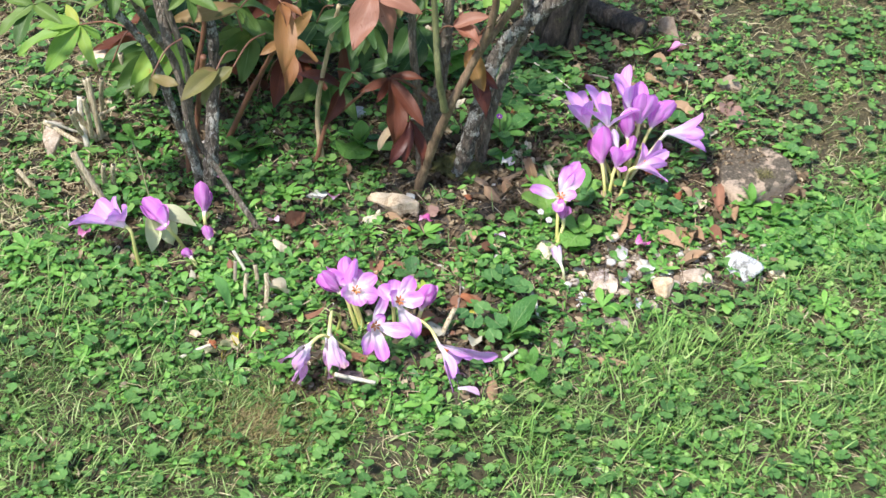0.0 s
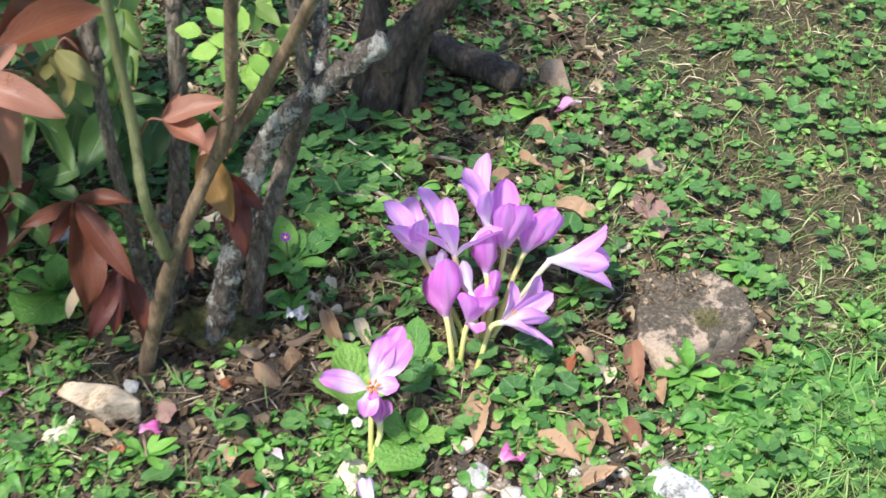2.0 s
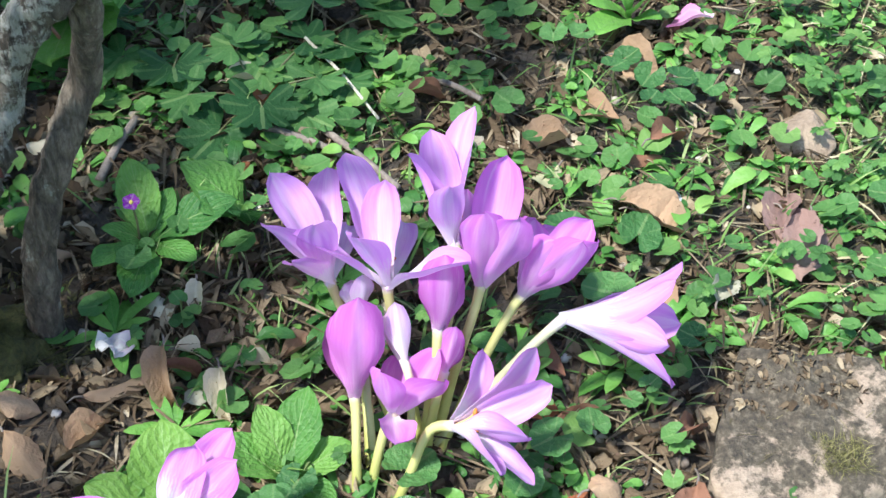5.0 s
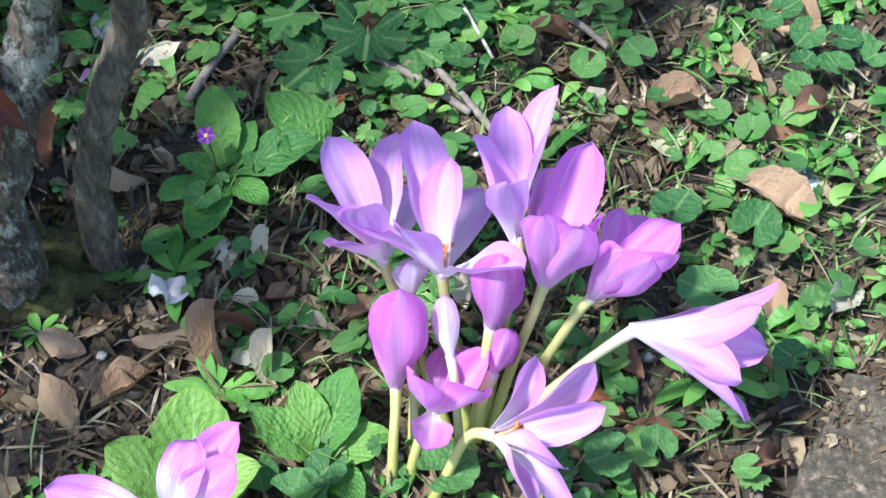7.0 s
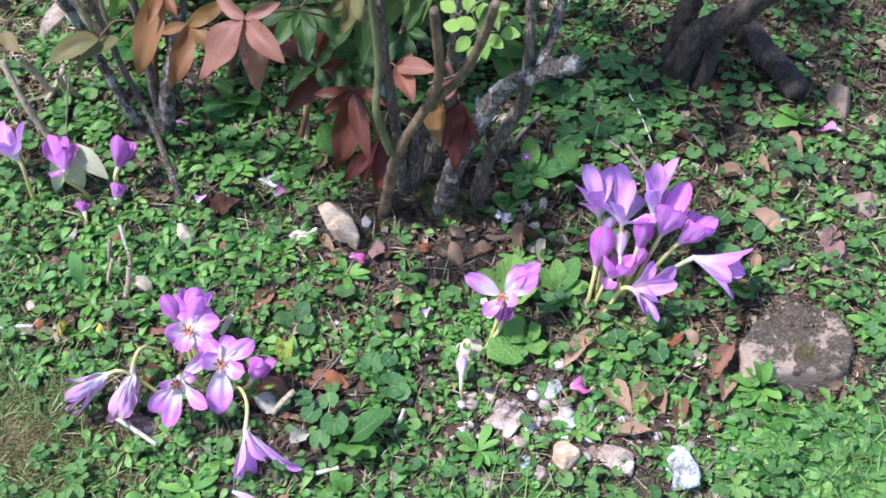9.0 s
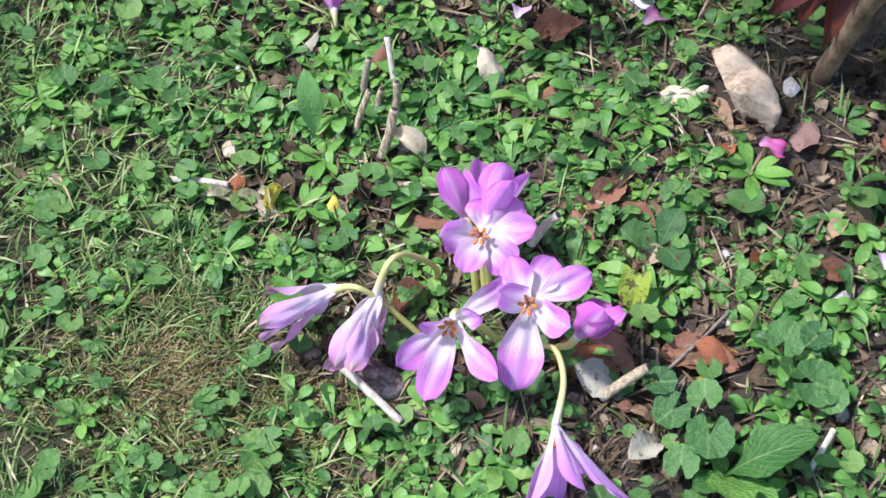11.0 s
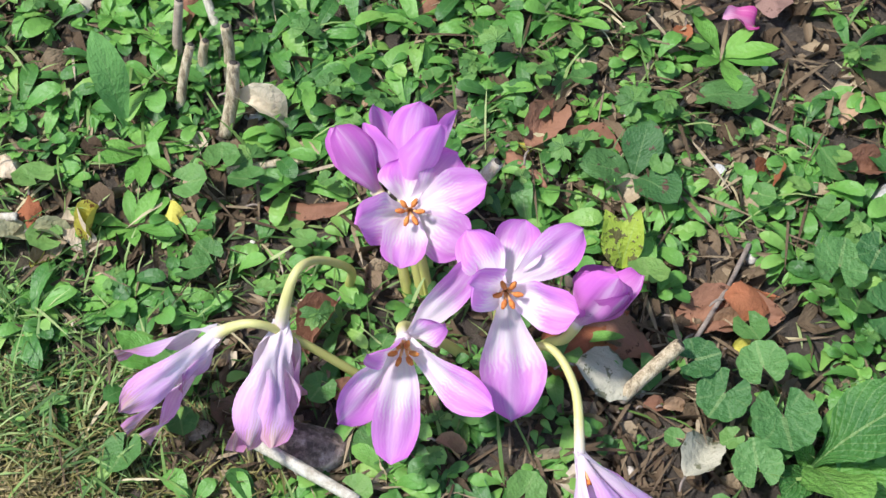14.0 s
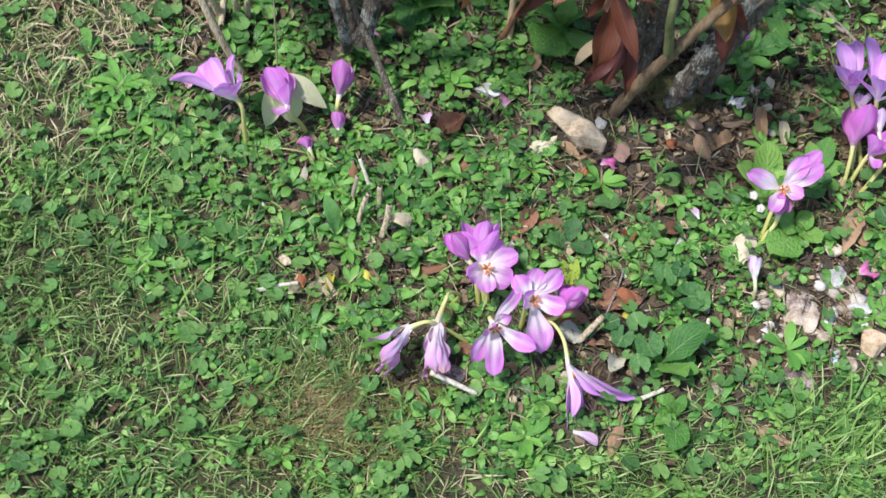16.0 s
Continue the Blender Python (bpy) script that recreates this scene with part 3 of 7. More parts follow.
def bed_depth(x, y):
    """Signed distance into the bed; negative out on the lawn."""
    inside, best = False, 9.0
    for (ax, ay), (bx, by) in zip(BED, BED[1:] + BED[:1]):
        if (ay > y) != (by > y) and x < (bx - ax) * (y - ay) / (by - ay) + ax:
            inside = not inside
        dx, dy = bx - ax, by - ay
        s = max(0.0, min(1.0, ((x - ax) * dx + (y - ay) * dy) / (dx * dx + dy * dy)))
        best = min(best, math.hypot(x - ax - s * dx, y - ay - s * dy))
    return best if inside else -best


def blade_grid(L, W, along=7, across=4, shape="leaf", cup=0.3, bend=0.0, wave=0.0, teeth=0.0, seed=0, tip=0.0, point=0.58):
    """A leaf or petal lying along +x with its upper side +z: verts, faces, uv."""
    rnd = random.Random(seed)
    ph, ph2 = rnd.uniform(0, 6.28), rnd.uniform(0, 6.28)
    vs, fs, uv = [], [], []
    x, z, ang, step = 0.0, 0.0, 0.0, L / along
    for i in range(along + 1):
        v = i / along
        if shape == "spoon":
            v = 1 - (1 - v) ** 1.3
        if shape == "petal":
            k = min(1.0, v / 0.60)
            w = 0.25 + 0.75 * k * k * (3 - 2 * k)
            w *= max(0.0, 1 - ((v - 0.60) / 0.40) ** 2.8) ** point if v > 0.60 else 1
        elif shape == "spoon":
            k = min(1.0, v / 0.66)
            w = 0.15 + 0.85 * k * k * (3 - 2 * k) if v < 0.66 else max(0.0, 1 - ((v - 0.66) / 0.34) ** 2.2) ** 0.55
        elif shape == "round":
            w = math.sqrt(max(0.0, 1 - (2 * v - 1) ** 2)) + 0.02
        else:
            w = max(0.0, math.sin(math.pi * v ** 0.85)) ** 0.85 + 0.03 * (1 - v)
        w = max(w, 0.015 + tip * (v > 0.9)) * W / 2
        for j in range(across + 1):
            u = j / across
            s = 2 * u - 1
            edge = 1 + (0.055 * math.sin(v * 13 + ph) * math.sin(v * 5 + ph2) * abs(s) if shape == "petal" else 0) + teeth * (0.5 if (i % 2) else -0.5) * abs(s) ** 3
            lift = cup * w * (s * s * (1 - 0.5 * v * v) if shape == "petal" else abs(s) ** 1.4) + (0.085 * w * math.cos(s * 6.5 + ph) * math.sin(math.pi * v) if shape == "petal" else 0) + wave * W * math.sin(v * 9 + ph + s * 1.3) * abs(s) + 0.25 * wave * W * math.sin(v * 5 + ph2)
            vs.append((x - lift * math.sin(ang), s * w * edge, z + lift * math.cos(ang)))
            uv.append((u, v))
        ang += bend / along
        x += step * math.cos(ang)
        z += step * math.sin(ang)
    for i in range(along):
        for j in range(across):
            a = i * (across + 1) + j
            fs.append((a, a + across + 1, a + across + 2, a + 1))
    return vs, fs, uv


def aim(way, up):
    """Turns +x to way with +z as near to up as it goes."""
    x = Vector(way).normalized()
    y = Vector(up).cross(x)
    if y.length < 1e-4:
        y = Vector((0.3, 1, 0.2)).cross(x)
    y.normalize()
    return Matrix((x, y, x.cross(y))).transposed()


def tube(points, radii, sides=8, seed=0, rough=0.0, smooth_steps=5, caps=True):
    """A round stem through the points, with its radius easing from the first to the last: verts, faces."""
    rnd = random.Random(seed)
    P = [Vector(p) for p in points]
    fine = []
    for i in range(len(P) - 1):
        a, b, c, d = P[max(i - 1, 0)], P[i], P[i + 1], P[min(i + 2, len(P) - 1)]
        for k in range(smooth_steps):
            t = k / smooth_steps
            fine.append(0.5 * ((2 * b) + (c - a) * t + (2 * a - 5 * b + 4 * c - d) * t * t + (3 * b - a - 3 * c + d) * t ** 3))
    fine.append(P[-1])
    vs, fs = [], []
    n = len(fine)
    ref = Vector((0.2, 0.1, 1)) if abs((fine[1] - fine[0]).normalized().z) < 0.9 else Vector((1, 0.2, 0))
    for i, p in enumerate(fine):
        way = (fine[min(i + 1, n - 1)] - fine[max(i - 1, 0)]).normalized()
        side = ref - way * ref.dot(way)
        side.normalize()
        ref = side
        other = way.cross(side)
        f = i / (n - 1)
        k = f * (len(radii) - 1)
        lo = min(int(k), len(radii) - 2)
        r = radii[lo] + (radii[lo + 1] - radii[lo]) * (k - lo)
        for j in range(sides):
            a = 2 * math.pi * j / sides
            rr = r * (1 + (0.45 * rough * noise.noise(p * 240 + Vector((math.cos(a), math.sin(a), seed)) * 2.6) if sides > 11 else 0) + rough * (noise.noise(p * 90 + Vector((math.cos(a), math.sin(a), seed)) * 0.8)) + rough * 0.15 * rnd.uniform(-1, 1))
            vs.append(p + side * (rr * math.cos(a)) + other * (rr * math.sin(a)))
    for i in range(n - 1):
        for j in range(sides):
            fs.append((i * sides + j, i * sides + (j + 1) % sides, (i + 1) * sides + (j + 1) % sides, (i + 1) * sides + j))
    if caps:
        fs.append(tuple(range(sides))[::-1])
        fs.append(tuple((n - 1) * sides + j for j in range(sides)))
    return vs, fs


# ---- ground ----


def build_ground():
    """One sheet: fine where the walk looks, coarse out to the horizon."""
    near = list(np.arange(-1.2, 1.3001, 0.0125))
    far = [1.4, 1.6, 2.0, 2.6, 3.5, 5, 8, 13, 22, 40, 80, 200, 600, 2000]
    xs = [-v for v in far[::-1]] + near + far
    vs = [(x, y, ground_z(x, y)) for y in xs for x in xs]
    n = len(xs)
    fs = [(r * n + c, r * n + c + 1, (r + 1) * n + c + 1, (r + 1) * n + c) for r in range(n - 1) for c in range(n - 1)]
    me = mesh_of("ground", vs, fs)
    lawn = me.attributes.new("lawn", "FLOAT", "POINT")
    lawn.data.foreach_set("value", [min(1.0, max(0.0, 0.35 - (bed_depth(x, y) + 0.05 * noise.noise((x * 14, y * 14, 4))) * 9)) if abs(x) < 3 and abs(y) < 3 else 1.0 for x, y, _ in vs])
    outer = me.attributes.new("outer", "FLOAT", "POINT")
    outer.data.foreach_set("value", [min(1.0, max(0.0, (math.hypot(x - 0.1, y - 0.25) - 0.8) / 0.4)) for x, y, _ in vs])
    me.materials.append(SOIL)
    return tagged(new("ground", me), "dark garden soil running into mossy lawn thatch", "ground", kind="structure")


build_ground()

# ---- autumn crocuses ----
CROCUS = {
    "open": "open lilac-pink autumn crocus with a pale throat",
    "cup": "half-open pink autumn crocus on a pale stem",
    "face": "wide-open pink autumn crocus with a white throat",
    "bud": "closed magenta-pink autumn crocus bud",
    "pale": "small white and lilac autumn crocus bud",
    "wilt": "drooping wilted mauve autumn crocus with browned tips",
}
CURVE = {"open": (0.60, 0.30), "cup": (0.75, -0.6), "face": (0.30, 0.35), "bud": (0.75, -1.0), "pale": (0.8, -1.0), "wilt": (0.55, -0.4)}


def crocus(group, joint, axis, foot, petals, width, kind, via=()):
    """One flower: a tube from the soil to the joint, six petals by turn, opening and length, stamens where it is open."""
    seed = int(abs(joint[0]) * 7000 + abs(joint[1]) * 3100)
    rnd = random.Random(seed)
    base = Vector((*foot, ground_z(*foot) - 0.010))
    flower = thing("autumn_crocus", base, CROCUS[kind], "flower", group)
    J, A = Vector(joint) - base, Vector(axis).normalized()
    drop = kind == "wilt" or A.z < -0.2
    if via:
        path = [Vector((0, 0, 0))] + [Vector(p) - base for p in via] + [J]
    elif kind == "open" and A.z < 0.35 and A.z > -0.2 and "rear" in group:
        path = [Vector((0, 0, 0)), J * 0.4, J * 0.8, J]
    elif drop:
        path = [Vector((0, 0, 0)), J * 0.33 + Vector((0, 0, 0.030)), J * 0.72 + Vector((0, 0, 0.028)) - A * 0.006, J]
    else:
        path = [Vector((0, 0, 0)), J * 0.5 + Vector((0, 0, 0.004)) - A * 0.004, J - A * 0.010, J]
    path[-1] = J + A * 0.0025
    r = {"pale": 0.0020, "wilt": 0.0019}.get(kind, 0.0024)
    r *= 0.8 if via and kind == "open" else 1.0
    vs, fs = tube(path, [r * 1.2, r, r * 0.92, r, r * (1.7 if kind == "wilt" else 1.25)], 9, seed, 0.05, 6)
    rows = len(vs) // 9
    tuv = [(j / 9, i / (rows - 1)) for i in range(rows) for j in range(9)]
    wan = kind == "pale" or (kind == "open" and A.z < 0.35 and not via)
    part("tube", mesh_of("tube", vs, fs, tuv), STEM_PALE if wan else STEM, flower, "pale yellow-green flower tube")
    x = Vector((0, 0, 1)).cross(A)
    x = x.normalized() if x.length > 1e-3 else Vector((1, 0, 0))
    y = A.cross(x)
    cup, bend = CURVE[kind]
    for k, (turn, opening, length) in enumerate(petals):
        t, o = radians(turn), radians(opening)
        out = x * math.cos(t) + y * math.sin(t)
        if kind in ("bud", "pale", "wilt"):
            o *= 0.75
        way = A * math.cos(o) + out * math.sin(o)
        up = A * math.sin(o) - out * math.cos(o)
        b = bend * rnd.uniform(0.6, 1.3) if k % 2 else bend
        w = width * {"open": 1.14, "cup": 1.08, "wilt": 0.95, "face": 1.0}.get(kind, 1.0) * (0.84 if kind == "open" and A.z < 0.45 else 1.0) * rnd.uniform(0.88, 1.08) * min(1.15, max(0.6, length / 0.055) ** 0.4)
        gv, gf, guv = blade_grid(length * 1.04, w, 14, 10, "petal", cup * rnd.uniform(0.7, 1.3), -b, {"wilt": 0.24, "face": 0.10}.get(kind, 0.07), 0, seed + k, 0.0, 0.56)
        m = Matrix.Rotation(rnd.uniform(-0.28, 0.28), 3, way.normalized()) @ aim(way, up)
        turn_back = Matrix.Rotation(-b * 0.5, 3, m.col[1])
        pts = [turn_back @ (m @ Vector(p)) + J + out * 0.0012 for p in gv]
        part("petal", mesh_of("petal", pts, gf, guv), PETAL[kind], flower)
    if kind in ("open", "face"):
        for k in range(6):
            a = k * 1.047 + rnd.uniform(-0.2, 0.2)
            out = x * math.cos(a) + y * math.sin(a)
            tip = J + A * 0.014 + out * (0.0042 if A.z > 0.35 or kind == "face" else 0.0022)
            sv, sf = tube([J + A * 0.002, J + A * 0.010 + out * 0.002, tip], [0.0007, 0.0006], 5, k, 0, 3)
            stamen = part("stamen", mesh_of("stamen", sv, sf), FILAMENT, flower)
            av, af = tube([tip - out * 0.0018 - A * 0.0008, tip, tip + out * 0.0019 + A * 0.0008], [0.0007, 0.0013, 0.0006], 6, k, 0.1, 3)
            part("anther", mesh_of("anther", av, af), ANTHER, stamen, "orange anther")
    return flower


crocus('rear clump of autumn crocus', (0.237, 0.161, 0.071), (-0.27, 0.41, 0.87), (0.266, 0.116), [(-93, 12, 0.058), (-151, 37, 0.056), (13, 26, 0.048), (68, 40, 0.050), (-135, 83, 0.060), (41, 50, 0.040)], 0.018, 'open')
crocus('rear clump of autumn crocus', (0.263, 0.153, 0.070), (-0.05, 0.44, 0.90), (0.273, 0.116), [(-79, 25, 0.066), (-126, 15, 0.050), (18, 46, 0.056), (129, 70, 0.051), (61, 41, 0.050), (-110, 77, 0.066)], 0.018, 'open')
crocus('rear clump of autumn crocus', (0.295, 0.153, 0.091), (-0.04, 0.55, 0.84), (0.276, 0.125), [(-9, 16, 0.047), (-92, 19, 0.056), (-142, 24, 0.066), (84, 38, 0.040)], 0.018, 'open')
crocus('rear clump of autumn crocus', (0.306, 0.147, 0.070), (0.35, 0.58, 0.73), (0.277, 0.122), [(-62, 9, 0.063), (97, 50, 0.051), (119, 48, 0.051), (-168, 19, 0.039), (-52, 46, 0.061), (-69, 43, 0.054)], 0.021, 'cup')
crocus('rear clump of autumn crocus', (0.326, 0.148, 0.059), (0.65, 0.32, 0.69), (0.276, 0.116), [(-86, 12, 0.049), (136, 42, 0.055), (-24, 45, 0.044), (-48, 53, 0.054), (121, 42, 0.046), (173, 22, 0.047)], 0.021, 'cup')
crocus('rear clump of autumn crocus', (0.283, 0.131, 0.059), (0.22, 0.62, 0.76), (0.271, 0.116), [(117, 8, 0.032), (85, 32, 0.034), (-150, 13, 0.029), (-68, 30, 0.031), (98, 37, 0.042), (-81, 44, 0.036)], 0.024, 'bud')
crocus('rear clump of autumn crocus', (0.241, 0.120, 0.034), (0.05, 0.62, 0.79), (0.236, 0.091), [(91, 8, 0.041), (81, 25, 0.046), (164, 10, 0.037), (-75, 29, 0.041), (102, 35, 0.055), (-82, 44, 0.047)], 0.024, 'bud')
crocus('rear clump of autumn crocus', (0.258, 0.110, 0.032), (0.49, 0.22, 0.85), (0.242, 0.098), [(-80, 17, 0.036), (101, 46, 0.038), (-25, 51, 0.028), (148, 94, 0.023), (-179, 28, 0.035), (-41, 67, 0.035)], 0.021, 'cup')
crocus('rear clump of autumn crocus', (0.342, 0.134, 0.056), (0.99, -0.14, -0.05), (0.269, 0.119), [(28, 24, 0.064), (87, 22, 0.055), (-61, 7, 0.058), (166, 26, 0.052), (-139, 30, 0.060), (-33, 25, 0.055)], 0.022, 'open')
crocus('rear clump of autumn crocus', (0.282, 0.096, 0.033), (0.89, -0.26, 0.37), (0.250, 0.087), [(30, 57, 0.037), (14, 35, 0.052), (-8, 17, 0.049), (171, 23, 0.044), (-175, 48, 0.040), (-130, 42, 0.045)], 0.021, 'open')
crocus('rear clump of autumn crocus', (0.266, 0.124, 0.049), (-0.13, 0.73, 0.66), (0.267, 0.116), [(85, 9, 0.027), (92, 28, 0.030), (-69, 12, 0.025), (-100, 26, 0.028)], 0.013, 'pale')
crocus('rear clump of autumn crocus', (0.248, 0.151, 0.059), (-0.06, 0.57, 0.82), (0.247, 0.102), [(81, 6, 0.016), (114, 35, 0.022), (21, 19, 0.016), (-97, 49, 0.018)], 0.016, 'pale')
crocus('rear clump of autumn crocus', (0.283, 0.120, 0.042), (0.39, 0.69, 0.61), (0.273, 0.119), [(115, 10, 0.023), (104, 37, 0.025), (-95, 17, 0.021), (-61, 31, 0.024)], 0.016, 'bud')
crocus('rear clump of autumn crocus', (0.248, 0.139, 0.026), (0.05, 0.64, 0.76), (0.245, 0.106), [(17, 13, 0.020), (89, 20, 0.020), (-150, 18, 0.016), (-81, 15, 0.020)], 0.013, 'bud')
crocus('single autumn crocus by the primrose', (0.151, 0.053, 0.039), (-0.12, -0.65, 0.75), (0.137, 0.026), [(56, 76, 0.053), (67, 60, 0.045), (166, 58, 0.048), (43, 64, 0.048), (-114, 46, 0.034), (-6, 39, 0.028)], 0.021, 'face')
crocus('single autumn crocus by the primrose', (0.150, 0.036, 0.016), (0.14, 0.36, 0.92), (0.132, 0.020), [(37, 32, 0.027), (64, 19, 0.032), (-158, 6, 0.023), (-129, 48, 0.020)], 0.018, 'bud')
crocus('single autumn crocus by the primrose', (0.120, -0.031, -0.004), (-0.11, 0.69, 0.71), (0.123, -0.040), [(81, 11, 0.025), (111, 28, 0.025), (-55, 15, 0.022), (-91, 25, 0.025)], 0.013, 'pale')
crocus('front clump of autumn crocus', (-0.167, -0.047, 0.038), (-0.05, 0.72, 0.69), (-0.156, -0.067), [(-36, 27, 0.041), (118, 18, 0.041), (-174, 30, 0.041), (-75, 46, 0.047), (125, 42, 0.040), (22, 31, 0.034)], 0.021, 'cup')
crocus('front clump of autumn crocus', (-0.178, -0.048, 0.038), (-0.61, 0.56, 0.57), (-0.162, -0.068), [(49, 13, 0.035), (72, 34, 0.038), (-128, 18, 0.029), (-107, 28, 0.036)], 0.020, 'bud')
crocus('front clump of autumn crocus', (-0.163, -0.057, 0.041), (0.13, -0.68, 0.72), (-0.153, -0.067), [(-171, 45, 0.029), (-104, 45, 0.030), (-36, 65, 0.029), (17, 75, 0.033), (46, 95, 0.029), (94, 96, 0.020)], 0.027, 'face')
crocus('front clump of autumn crocus', (-0.119, -0.091, 0.038), (0.16, -0.71, 0.69), (-0.123, -0.089), [(119, 78, 0.028), (68, 98, 0.027), (33, 88, 0.038), (-17, 43, 0.036), (-93, 65, 0.052), (152, 27, 0.035)], 0.025, 'face')
crocus('front clump of autumn crocus', (-0.157, -0.116, 0.032), (0.12, -0.86, 0.49), (-0.131, -0.088), [(43, 108, 0.039), (-25, 49, 0.048), (-98, 50, 0.049), (-136, 54, 0.042), (149, 23, 0.032), (29, 69, 0.018)], 0.020, 'face')
crocus('front clump of autumn crocus', (-0.088, -0.092, 0.020), (0.42, 0.25, 0.87), (-0.109, -0.084), [(-106, 27, 0.035), (86, 22, 0.027), (141, 22, 0.038), (-175, 26, 0.032), (-45, 53, 0.027), (58, 30, 0.021)], 0.026, 'bud')
crocus('front clump of autumn crocus', (-0.083, -0.142, 0.002), (0.43, -0.85, -0.30), (-0.118, -0.088), [(-120, 21, 0.069), (3, 38, 0.070), (179, 21, 0.052), (-51, 41, 0.035), (-131, 28, 0.063), (41, 20, 0.046)], 0.021, 'open', [(-0.110, -0.101, 0.009), (-0.097, -0.104, 0.016), (-0.086, -0.120, 0.011)])
crocus('front clump of autumn crocus', (-0.235, -0.116, 0.022), (-0.71, -0.69, -0.18), (-0.165, -0.109), [(163, 30, 0.041), (-13, 12, 0.053), (-35, 25, 0.051), (-10, 28, 0.028), (50, 33, 0.054), (-85, 40, 0.019)], 0.015, 'wilt', [(-0.204, -0.114, 0.020), (-0.220, -0.119, 0.035)])
crocus('front clump of autumn crocus', (-0.209, -0.111, 0.026), (-0.15, -0.90, -0.42), (-0.194, -0.064), [(-166, 6, 0.054), (70, 27, 0.056), (41, 26, 0.052), (-49, 49, 0.031), (-99, 43, 0.036), (-21, 27, 0.042)], 0.018, 'wilt', [(-0.186, -0.077, 0.020), (-0.197, -0.090, 0.043), (-0.203, -0.105, 0.051)])
crocus('clump of autumn crocus under the shrub', (-0.410, 0.108, 0.091), (-0.60, 0.44, 0.67), (-0.400, 0.103), [(-58, 40, 0.066), (-148, 10, 0.046), (-172, 40, 0.044), (95, 60, 0.027), (34, 48, 0.034), (-100, 35, 0.051)], 0.026, 'open')
crocus('clump of autumn crocus under the shrub', (-0.359, 0.111, 0.078), (-0.44, 0.54, 0.72), (-0.337, 0.124), [(-55, 16, 0.041), (-141, 23, 0.042), (119, 29, 0.026), (21, 3, 0.044), (30, 94, 0.017), (-139, 46, 0.039)], 0.024, 'cup')
crocus('clump of autumn crocus under the shrub', (-0.307, 0.136, 0.069), (0.16, 0.67, 0.73), (-0.308, 0.138), [(137, 1, 0.034), (70, 25, 0.037), (-123, 24, 0.034), (-85, 38, 0.038), (86, 34, 0.043)], 0.022, 'bud')
crocus('clump of autumn crocus under the shrub', (-0.307, 0.117, 0.038), (0.12, 0.78, 0.62), (-0.308, 0.110), [(112, 9, 0.021), (64, 38, 0.021), (-146, 21, 0.019), (-81, 31, 0.022)], 0.016, 'bud')
crocus('clump of autumn crocus under the shrub', (-0.336, 0.093, 0.034), (-0.35, 0.77, 0.54), (-0.333, 0.090), [(71, 14, 0.015), (54, 47, 0.016), (-146, 22, 0.012), (-109, 41, 0.016)], 0.014, 'bud')

# ---- peony shrubs ----
shrub_main = thing("peony_shrub", (0.04, 0.21, 0.0), "tree peony with lichened stems and rust-red autumn leaves", "shrub")
shrub_left = thing("peony_shrub", (-0.29, 0.24, 0.02), "tree peony with grey stems and yellowing green leaves", "shrub")
tree_rear = thing("shrub_trunk", (0.31, 0.48, 0.02), "dark mossy leaning shrub trunk with a fallen limb", "trunk")


def owner(p):
    if p[1] > 0.39 and p[0] > 0.25:
        return tree_rear
    return shrub_left if p[0] < -0.165 else shrub_main


def stem(points, r0, r1, bark, label):
    """One woody stem, knobbly, with buds and short spurs on the thicker ones."""
    host = owner(points[len(points) // 2])
    o = host.location
    seed = int(abs(points[0][0]) * 9000 + len(points))
    rnd = random.Random(seed)
    P = [Vector(p) - o for p in points]
    for k in range(1, len(P) - 1):
        P[k] += Vector((rnd.uniform(-1, 1), rnd.uniform(-1, 1), 0)) * r0 * 0.35
    vs, fs = tube(P, [r0 * 1.25, r0, (r0 + r1) / 2, r1], 24 if r0 > 0.008 else 12, seed, (0.40 if bark == "lichen" else 0.24) if r0 > 0.006 else 0.20, 14)
    ob = part("stem", mesh_of("stem", vs, fs), BARK[bark], host)
    if r0 > 0.006 and bark != "dark":
        for _ in range(3):
            k = rnd.randrange(1, len(P))
            a = P[k - 1].lerp(P[k], rnd.uniform(0.2, 0.9))
            d = Vector((rnd.uniform(-1, 1), rnd.uniform(-1, 0.3), rnd.uniform(0.2, 1))).normalized()
            sv, sf = tube([a, a + d * r0 * 1.5, a + d * r0 * 2.2], [r0 * 0.45, r0 * 0.3, r0 * 0.12], 6, seed, 0.2, 3)
            part("bud_spur", mesh_of("bud_spur", sv, sf), BARK[bark], ob)
    return ob


